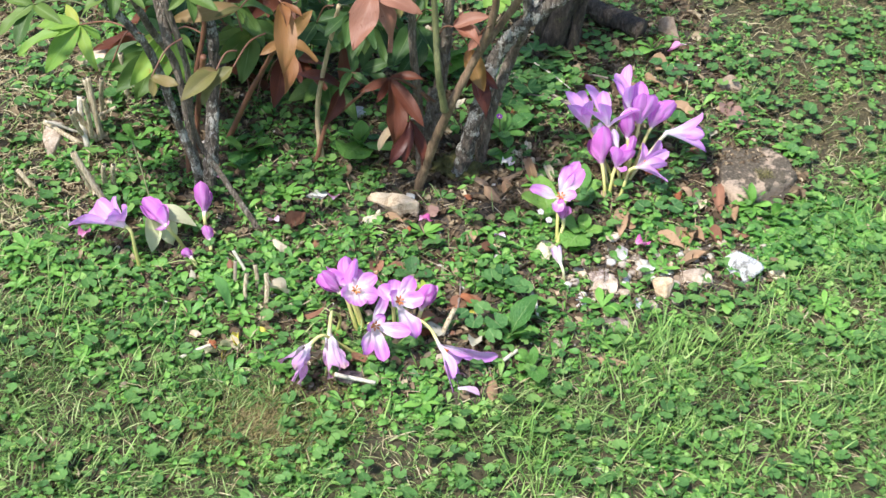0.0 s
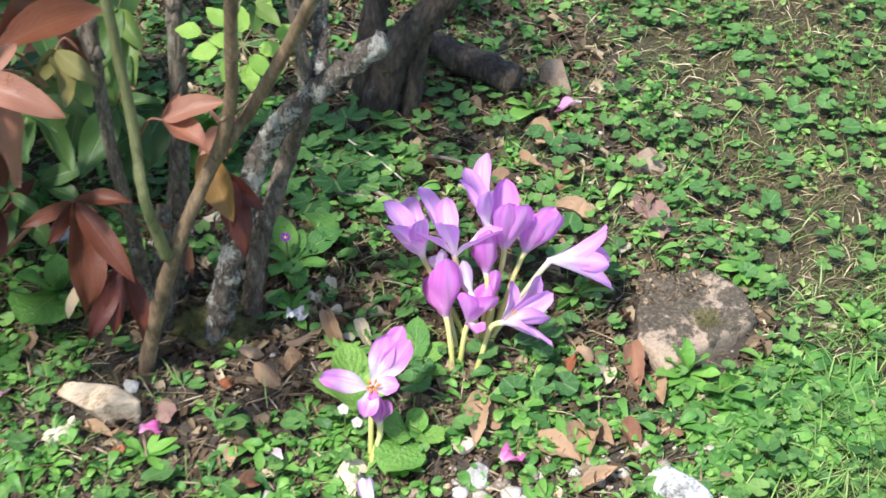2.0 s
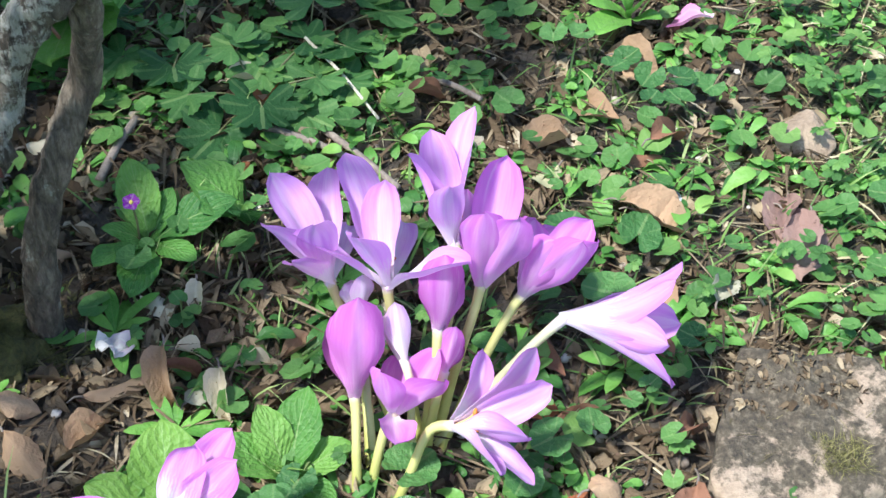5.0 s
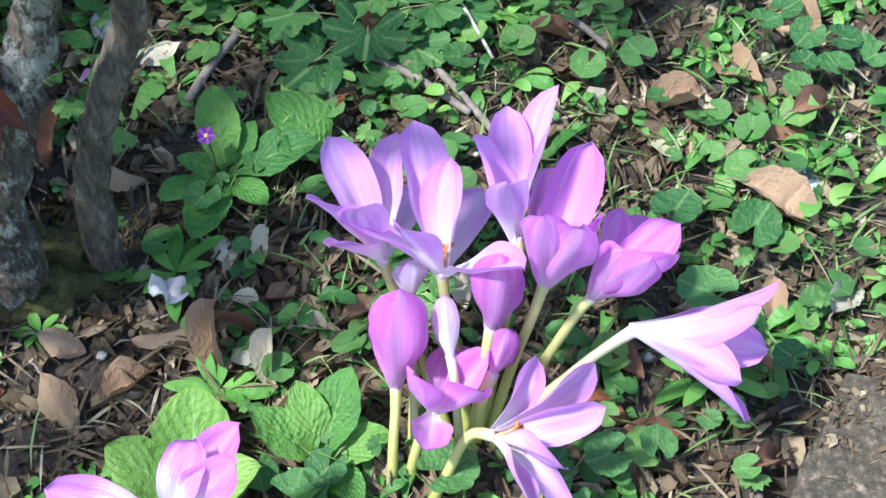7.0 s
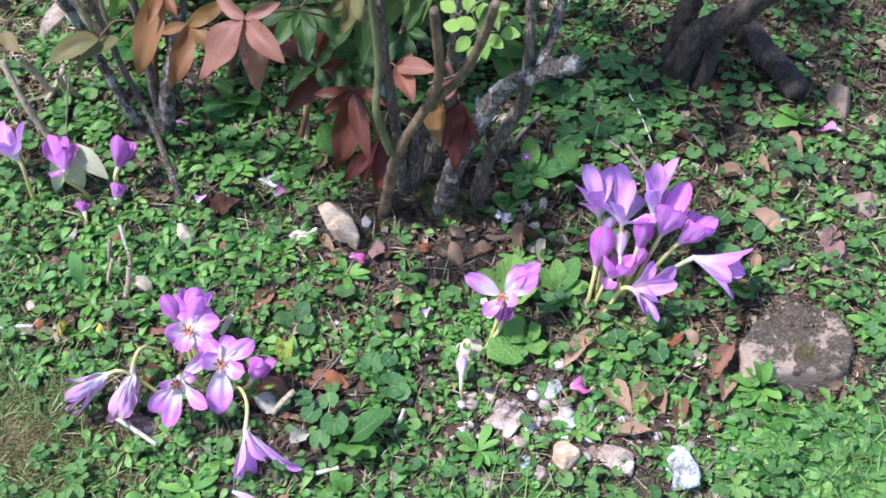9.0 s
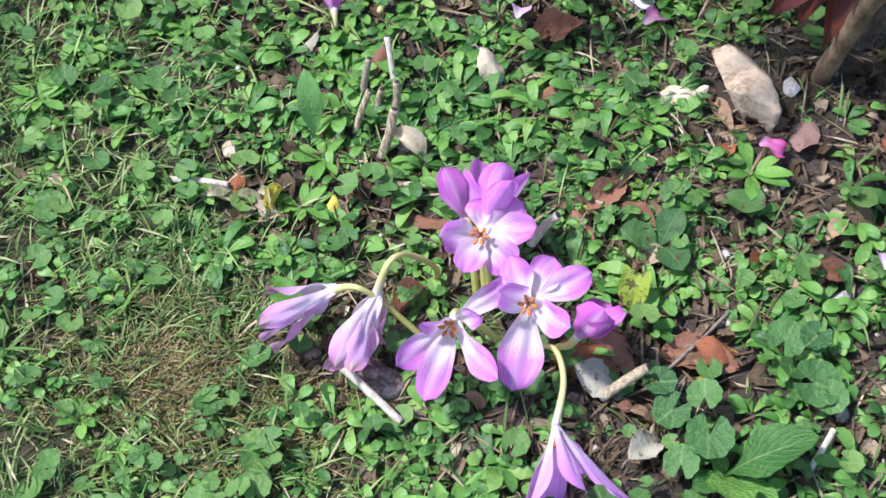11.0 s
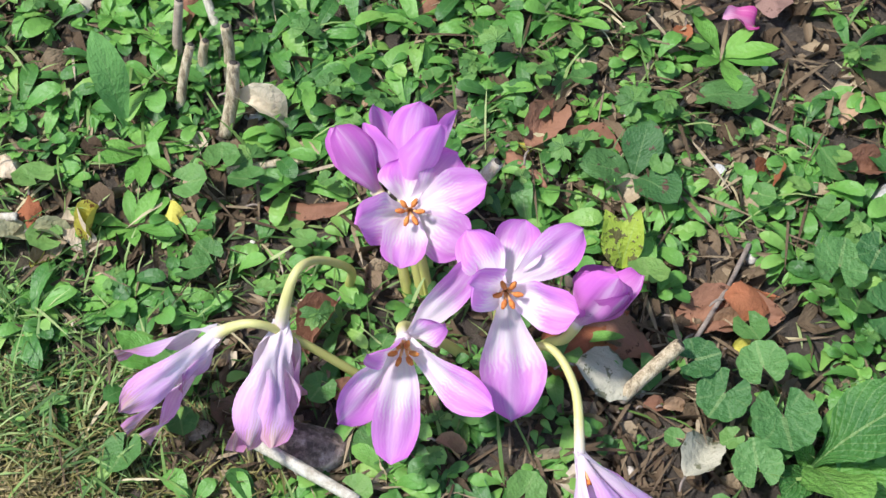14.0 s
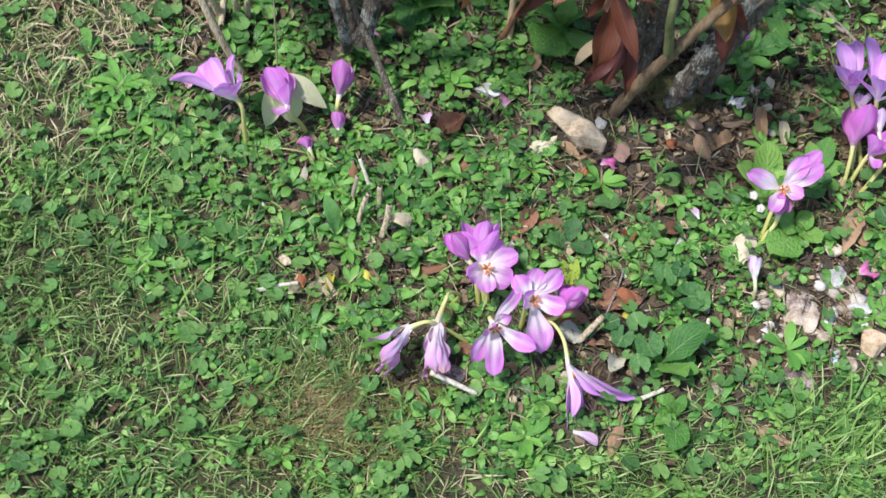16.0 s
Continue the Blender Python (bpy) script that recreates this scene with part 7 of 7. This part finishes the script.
def herb_weight(x, y):
    """How thick the small weeds stand: dense in front of the shrub, thin in the litter behind, patchy in the lawn."""
    d = bed_depth(x, y)
    n = noise.noise((x * 11, y * 11, 9)) + 0.5 * noise.noise((x * 27, y * 27, 3))
    if d > 0:
        w = 0.74 if y < 0.14 - 0.25 * max(0.0, x) else 0.38
        if x > 0.03 and y > 0.05 and x + y > 0.2:
            w = 0.34 if x > 0.30 and y < 0.30 else 0.19
        w = 0.85 * w + 1.15 * n * (0.4 if w < 0.2 else 1.0)
    else:
        w = 0.36 + 0.80 * n
    if x > 0.80 or x < -0.62 or y > 0.72 or y < -0.44:
        w *= 0.5
    return max(0.03, w) * bare(x, y) * crowd(x, y) * (1 - 0.88 * dry(x, y))


VIEW = (-0.95, 1.15, -0.60, 1.10)
BEDBOX = (-0.65, 0.62, -0.24, 0.98)


def rosettes(count, box, leaves, size, template, material, name, label, weight, lift=(0.15, 0.8), high=0.004):
    x, y = spots(count, box, weight)
    k = rng.integers(leaves[0], leaves[1] + 1, len(x))
    px, py = np.repeat(x, k), np.repeat(y, k)
    s = np.repeat(rng.uniform(size[0], size[1], len(x)), k) * rng.uniform(0.65, 1.15, k.sum())
    turn = rng.uniform(0, 6.283, k.sum())
    z = np.repeat(ground_many(x, y), k) + rng.uniform(0.0, high, k.sum())
    place = np.stack([px + 0.12 * s * np.cos(turn), py + 0.12 * s * np.sin(turn), z], -1)
    lean = rng.uniform(lift[0], lift[1], k.sum())
    return carpet(name, template, place, turn, lean, np.stack([s, s * rng.uniform(0.85, 1.2, len(s)), s], -1), material, label, "plants", rng.uniform(-0.6, 0.6, len(s)))


def paddle(wide, neck, fold, bend):
    """A small weed leaf: a narrow foot, a broad blade and a round tip: verts, faces, uv."""
    vs, uv, fs = [], [], []
    for i, (v, w) in enumerate(((0.0, neck), (0.34, 0.45 + 0.55 * neck), (0.60, 0.94), (0.80, 1.0), (0.94, 0.70), (1.0, 0.26))):
        a = bend * v
        x, z = math.sin(a) / bend, (1 - math.cos(a)) / -bend
        for j in (-1, 0, 1):
            vs.append((x - (0.03 if j and v == 1.0 else 0.0), j * w * wide / 2, z + fold * w * wide / 2 * abs(j)))
            uv.append((0.5 + 0.5 * j, v))
    for i in range(5):
        for j in (0, 1):
            a = i * 3 + j
            fs.append((a, a + 3, a + 4, a + 1))
    return vs, fs, uv


spoon = paddle(0.50, 0.14, 0.34, 1.15)
tongue = paddle(0.36, 0.26, 0.36, 1.2)


def bed_herbs(x, y):
    return herb_weight(x, y) if bed_depth(x, y) > -0.03 else 0.0


def lawn_herbs(x, y):
    n = noise.noise((x * 9, y * 9, 17)) + 0.6 * noise.noise((x * 24, y * 24, 5))
    return 0.0 if bed_depth(x, y) > -0.02 else max(0.02, 0.22 + (0.22 if x > 0.02 and y < 0.0 else 0.0) + 0.75 * n) * bare(x, y) * (1 - 0.85 * dry(x, y))


rosettes(9500, BEDBOX, (4, 8), (0.0055, 0.0165), spoon, HERB, "weed_carpet", "carpet of small bright green spoon-leaved weeds", bed_herbs, (0.2, 1.2))
rosettes(5600, BEDBOX, (5, 8), (0.008, 0.025), tongue, HERB, "tongue_weed_carpet", "rosettes of narrow bright green weed leaves", lambda x, y: bed_herbs(x + 0.07, y) * bare(x, y), (0.2, 1.1))
rosettes(36000, VIEW, (3, 6), (0.006, 0.0155), spoon, HERB_LAWN, "lawn_weed_carpet", "small green weeds growing through the lawn", lawn_herbs)
rosettes(900, (0.22, 0.66, -0.13, 0.05), (5, 8), (0.016, 0.028), spoon, HERB, "spoonleaf_patch", "patch of larger bright spoon-leaved weeds by the slab",
         lambda x, y: max(0.0, 1.3 - math.hypot((x - 0.49) / 0.11, (y + 0.025) / 0.06)) * bare(x, y))
oval = blade_grid(1.0, 0.72, 5, 2, "round", 0.3, -0.5, 0.05, 0, 5)
rosettes(9500, VIEW, (3, 6), (0.005, 0.010), oval, HERB, "chickweed_carpet", "low carpet of tiny oval green leaves", lambda x, y: 0.8 * herb_weight(x, y + 0.3) * bare(x, y), (0.0, 0.6), 0.010)


def ivy_weight(x, y):
    n = noise.noise((x * 8 + 5, y * 8, 2)) + 0.4 * noise.noise((x * 23, y * 23, 7))
    if x > 0.48 and y > 0.05:
        n += 0.18
    return max(0.0, (0.22 if bed_depth(x, y) > 0 else (0.06 if x < 0.35 else 0.34)) + 0.8 * n) * bare(x, y) * (1.0 if bed_depth(x, y) < 0.05 or y > 0.25 else 0.7) * (1 - (0.85 if x < 0 else 0.3) * dry(x, y))


def clover_leaf():
    """A cranesbill leaf: five notched lobes round the stalk."""
    vs, fs, uv = [], [], []
    for a in (-1.9, -0.95, 0.0, 0.95, 1.9):
        gv, gf, guv = blade_grid(0.60, 0.44, 3, 2, "spoon", 0.3, -0.2, 0.03, 0, 2)
        gv = [(p[0] - (0.10 if i % 3 == 1 and i > 8 else 0.0), p[1] if i < 9 else (i % 3 - 1) * 0.13, p[2]) for i, p in enumerate(gv)]
        o = len(vs)
        vs += [(p[0] * math.cos(a) - p[1] * math.sin(a), p[0] * math.sin(a) + p[1] * math.cos(a), p[2]) for p in gv]
        fs += [tuple(i + o for i in f) for f in gf]
        uv += guv
    return vs, fs, uv


x, y = spots(11500, VIEW, lambda a, b: ivy_weight(a, b) * (0.55 if a > 0.46 and b > 0.1 else 1.0) * (0.70 if bed_depth(a, b) > 0 and b < 0.2 else (0.34 if bed_depth(a, b) > 0.02 else 1.0)))
n = len(x)
carpet("cranesbill_carpet", clover_leaf(), np.stack([x, y, ground_many(x, y) + rng.uniform(0.006, 0.022, n)], -1), rng.uniform(0, 6.283, n), rng.uniform(-0.25, 0.35, n),
       rng.uniform(0.008, 0.016, n), HERB_ROUND, "scattered five-lobed cranesbill leaves", "plants", rng.uniform(-0.3, 0.3, n))

sv, sf, suv = scallop(1.0, 2, 7, 2)
sf = [f if len(f) == 4 else (*f, f[0]) for f in sf]
quads = [f for f in sf if len(set(f)) == 4]
disc = [(v[0], v[1], v[2]) for v in sv]
inner = [(0, 1 + k, 2 + k, 3 + k) for k in range(0, 14 - 1, 2)]
x, y = spots(9000, VIEW, lambda a, b: (ivy_weight(a + 3, b + 1) if a < 0.45 else 1.3 * ivy_weight(a, b)) * (1.0 if bed_depth(a, b) < 0.03 or b > 0.2 else 0.4))
n = len(x)
carpet("ground_ivy_carpet", (disc, quads + inner, suv), np.stack([x, y, ground_many(x, y) + rng.uniform(0.006, 0.020, n)], -1), rng.uniform(0, 6.283, n), rng.uniform(-0.3, 0.3, n),
       rng.uniform(0.0045, 0.0110, n), HERB_ROUND, "scattered round scalloped ground-ivy leaves", "plants", rng.uniform(-0.35, 0.35, n))

# grass
blade = blade_grid(1.0, 0.05, 3, 1, "leaf", 0.0, -0.9, 0.0, 0, 1)


def grass_weight(x, y):
    d = bed_depth(x, y)
    n = noise.noise((x * 6, y * 6, 21)) + 0.5 * noise.noise((x * 19, y * 19, 11))
    if d > 0.02:
        return max(0.0, 0.10 + 0.22 * n) * bare(x, y)
    right = -0.06 if x > 0.05 and y < -0.02 else (-0.42 if x > 0.48 and y > 0.12 else 0.0)
    right += 0.12 if x < -0.22 and y < -0.05 else 0.0
    return max(0.06, 0.52 + right + 0.7 * n) * min(1.0, (0.03 - d) * 14) * bare(x, y) * (1 - 0.5 * dry(x, y))


upright = blade_grid(1.0, 0.05, 3, 1, "leaf", 0.0, -0.40, 0.0, 0, 1)


def lay_grass(name, count, weight, length, wide, material, label, lift, box=VIEW, form=blade):
    x, y = spots(count, box, weight)
    n = len(x)
    L = rng.uniform(length[0], length[1], n) * rng.uniform(0.6, 1.0, n)
    size = np.stack([L, rng.uniform(wide[0], wide[1], n) / 0.05, L], -1)
    drift = np.array([3.0 * noise.noise((a * 5, b * 5, 31)) for a, b in zip(x, y)])
    carpet(name, form, np.stack([x, y, ground_many(x, y)], -1), drift + rng.normal(0, 1.3, n), rng.uniform(lift[0], lift[1], n), size, material, label, "grass", rng.uniform(-0.6, 0.6, n))


lay_grass("lawn_grass", 250000, grass_weight, (0.010, 0.046), (0.0008, 0.0019), GRASS, "short uneven green lawn grass", (0.35, 1.35))


def straw_weight(x, y):
    d = bed_depth(x, y)
    n = noise.noise((x * 7, y * 7, 41))
    patch = max(0.0, 1 - math.hypot(x + 0.31, y + 0.19) / 0.09)
    left = max(0.0, min(1.0, (-x - 0.42) * 6)) * (y > 0.05)
    return (max(0.0, 0.13 + 0.4 * n) * (0.35 if x < -0.2 and y < 0.02 else 1.0) if d < 0.02 else 0.025) + 0.12 * patch + 0.7 * left + (0.9 if x < 0 else 0.14) * dry(x, y)


lay_grass("lawn_thatch", 60000, lambda x, y: 0.75 if bed_depth(x, y) < 0.0 else 0.05, (0.008, 0.03), (0.0006, 0.0013), THATCH, "brown dead thatch under the lawn", (0.0, 0.5))
lay_grass("dry_grass", 130000, straw_weight, (0.012, 0.050), (0.0009, 0.0019), STRAW, "dry straw-coloured grass and thatch", (0.05, 0.8))

lay_grass("tall_grass", 15000, lambda x, y: (1.0 if bed_depth(x, y) < -0.02 else 0.0) * max(0.0, 0.05 + 1.1 * (noise.noise((x * 13, y * 13, 77)) + 0.15 * (x > 0.1))) * (1 - 0.7 * dry(x, y)) * (1.0 if x > -0.1 else 0.3) * (0.35 if x > 0.3 and y > -0.18 else 1.0), (0.028, 0.068), (0.0012, 0.0025), TALL,
          "loose tufts of longer bright grass", (0.65, 1.4), (-0.75, 0.80, -0.55, 0.10), upright)
lay_grass("root_moss", 9000, lambda x, y: max(0.0, 1.2 - math.hypot(x - 0.066, (y - 0.215) * 1.2) / 0.045), (0.004, 0.010), (0.0008, 0.0014), MOSSY, "olive moss round the shrub's root", (0.5, 1.5), (0.0, 0.13, 0.15, 0.28))
lay_grass("dry_moss", 26000, lambda x, y: max(0.0, 1.25 - math.hypot(x + 0.315, (y + 0.191) * 1.1) / 0.030), (0.006, 0.016), (0.0005, 0.0010), DRYMOSS, "tuft of dry tan moss in the lawn", (0.4, 1.5), (-0.38, -0.25, -0.25, -0.13))
lay_grass("moss_turf", 26000, lambda x, y: 0.9 * max(0.0, 1.2 - math.hypot((x + 0.30) / 0.11, (y + 0.185) / 0.075)), (0.007, 0.022), (0.0006, 0.0012), MOSSY, "olive-brown moss and dead grass under the wilted flowers", (0.2, 1.4), (-0.45, -0.15, -0.30, -0.08))
lay_grass("fine_turf", 10000, lambda x, y: 0.9 * max(0.0, 1.2 - math.hypot((x + 0.33) / 0.15, (y + 0.15) / 0.12)), (0.010, 0.028), (0.0006, 0.0013), GRASS, "fine short dark green turf", (0.4, 1.4), (-0.55, -0.15, -0.32, 0.02))

lay_grass("mossy_thatch", 42000, lambda x, y: (0.75 + 0.6 * noise.noise((x * 9, y * 9, 61))) * max(0.0, min(1.0, (0.03 - bed_depth(x, y)) * 12)), (0.006, 0.022), (0.0006, 0.0013), THATCH, "brown mossy thatch beside the bed", (0.1, 1.2), (0.46, 0.98, 0.04, 0.80))

def lay_on_slab(name, count, box, template, size, material, label, lean):
    x, y = rng.uniform(box[0], box[1], count), rng.uniform(box[2], box[3], count)
    z = np.array([slope(a, b) + 0.0155 + 0.004 * noise.noise((a * 40, b * 40, 2)) for a, b in zip(x, y)])
    L = rng.uniform(size[0], size[1], count)
    carpet(name, template, np.stack([x, y, z], -1), rng.uniform(0, 6.283, count), rng.uniform(lean[0], lean[1], count), np.stack([L, L * rng.uniform(0.5, 1.1, count), L], -1), material, label, "litter", rng.uniform(-0.5, 0.5, count))


lay_on_slab("slab_litter", 130, (0.425, 0.498, 0.112, 0.145), blade_grid(1.0, 0.5, 4, 2, "leaf", 0.9, -1.2, 0.16, 0.1, 4), (0.003, 0.009), LITTER, "brown leaf crumbs lying on the mossy slab", (-0.1, 0.4))
lay_on_slab("slab_needles", 60, (0.420, 0.505, 0.080, 0.146), blade_grid(1.0, 0.08, 3, 1, "leaf", 0.0, -0.4, 0.0, 0, 9), (0.004, 0.014), THATCH, "dry grass stems lying on the slab", (-0.05, 0.2))
lay_on_slab("slab_moss", 500, (0.462, 0.486, 0.070, 0.090), blade, (0.003, 0.009), MOSSY, "small olive moss tuft on the slab", (0.3, 1.5))

# the lawn goes on all round
outer = (-3.0, 3.2, -3.0, 3.4)


def outer_weight(x, y):
    inside = VIEW[0] < x < VIEW[1] and VIEW[2] < y < VIEW[3]
    return 0.0 if inside and min(x - VIEW[0], VIEW[1] - x, y - VIEW[2], VIEW[3] - y) > 0.12 else max(0.0, 1.0 - 0.9 * max(0.0, math.hypot(x - 0.1, y - 0.25) - 1.6)) * (0.75 + 0.5 * noise.noise((x * 4, y * 4, 5)))


lay_grass("outer_lawn", 70000, outer_weight, (0.03, 0.08), (0.002, 0.0045), GRASS, "uneven green lawn round the bed", (0.3, 1.3), outer)

# leaf scraps and crumbs
scrap = blade_grid(1.0, 0.6, 4, 2, "leaf", 1.0, -1.3, 0.16, 0.1, 9)


def scrap_weight(x, y):
    d = bed_depth(x, y)
    w = 0.0 if bare(x, y) == 0 else 0.10 if d < 0 else (0.95 if x > 0.02 and y > 0.04 else 0.70)
    return w * (0.7 + 0.6 * noise.noise((x * 10, y * 10, 51)))


x, y = spots(54000, BEDBOX, scrap_weight)
n = len(x)
s = 0.004 + 0.022 * rng.random(n) ** 2.6
carpet("leaf_litter", scrap, np.stack([x, y, ground_many(x, y) + rng.uniform(0.001, 0.004, n)], -1), rng.uniform(0, 6.283, n), rng.uniform(-0.15, 0.3, n),
       np.stack([s, s * rng.uniform(0.5, 1.2, n), s], -1), LITTER, "crumbled brown leaf litter on the soil", "litter", rng.uniform(-0.6, 0.6, n))
sliver = blade_grid(1.0, 0.07, 3, 1, "leaf", 0.0, -0.25, 0.0, 0, 9)
x, y = spots(26000, BEDBOX, scrap_weight)
n = len(x)
s = rng.uniform(0.010, 0.045, n)
carpet("twig_litter", sliver, np.stack([x, y, ground_many(x, y) + rng.uniform(0.001, 0.006, n)], -1), rng.uniform(0, 6.283, n), rng.uniform(-0.05, 0.25, n),
       np.stack([s, rng.uniform(0.6, 1.4, n) * 0.022, s], -1), LITTER, "fine dry stems and needles on the soil", "litter")


def pebble():
    b = bmesh.new()
    bmesh.ops.create_icosphere(b, subdivisions=1, radius=1.0)
    for v in b.verts:
        v.co *= 1 + 0.22 * noise.noise(v.co * 1.7)
    out = [tuple(v.co) for v in b.verts], [tuple(v.index for v in f.verts) for f in b.faces], [(0.5, 0.5)] * len(b.verts)
    b.free()
    return out


def gravel_weight(x, y):
    return min(1.0, 0.05 * (bed_depth(x, y) > 0) + 1.2 * gravel_edge(x, y))


x, y = spots(9500, (-0.5, 0.6, -0.22, 0.6), gravel_weight)
n = len(x)
s = 0.0016 + (0.003 + 0.0065 * np.clip(1.2 - np.hypot((x - 0.25) / 0.20, (y + 0.045) / 0.07), 0, 1)) * rng.random(n) ** 3
carpet("gravel", pebble(), np.stack([x, y, ground_many(x, y) + s * 0.3], -1), rng.uniform(0, 6.283, n), rng.uniform(-0.3, 0.3, n),
       np.stack([s, s * rng.uniform(0.6, 1.0, n), s * rng.uniform(0.4, 0.8, n)], -1), CHIP, "small mixed gravel and soil crumbs", "gravel")

x, y = spots(9500, (-0.65, 0.75, -0.25, 0.85), lambda a, b: 0.85 if bed_depth(a, b) > -0.02 else 0.1)
n = len(x)
s = 0.0011 + 0.0032 * rng.random(n) ** 2.5
carpet("soil_crumbs", pebble(), np.stack([x, y, ground_many(x, y) + s * 0.2], -1), rng.uniform(0, 6.283, n), rng.uniform(-0.3, 0.3, n),
       np.stack([s, s * rng.uniform(0.6, 1.0, n), s * rng.uniform(0.5, 0.9, n)], -1), CRUMB, "dark crumbs of soil", "soil")
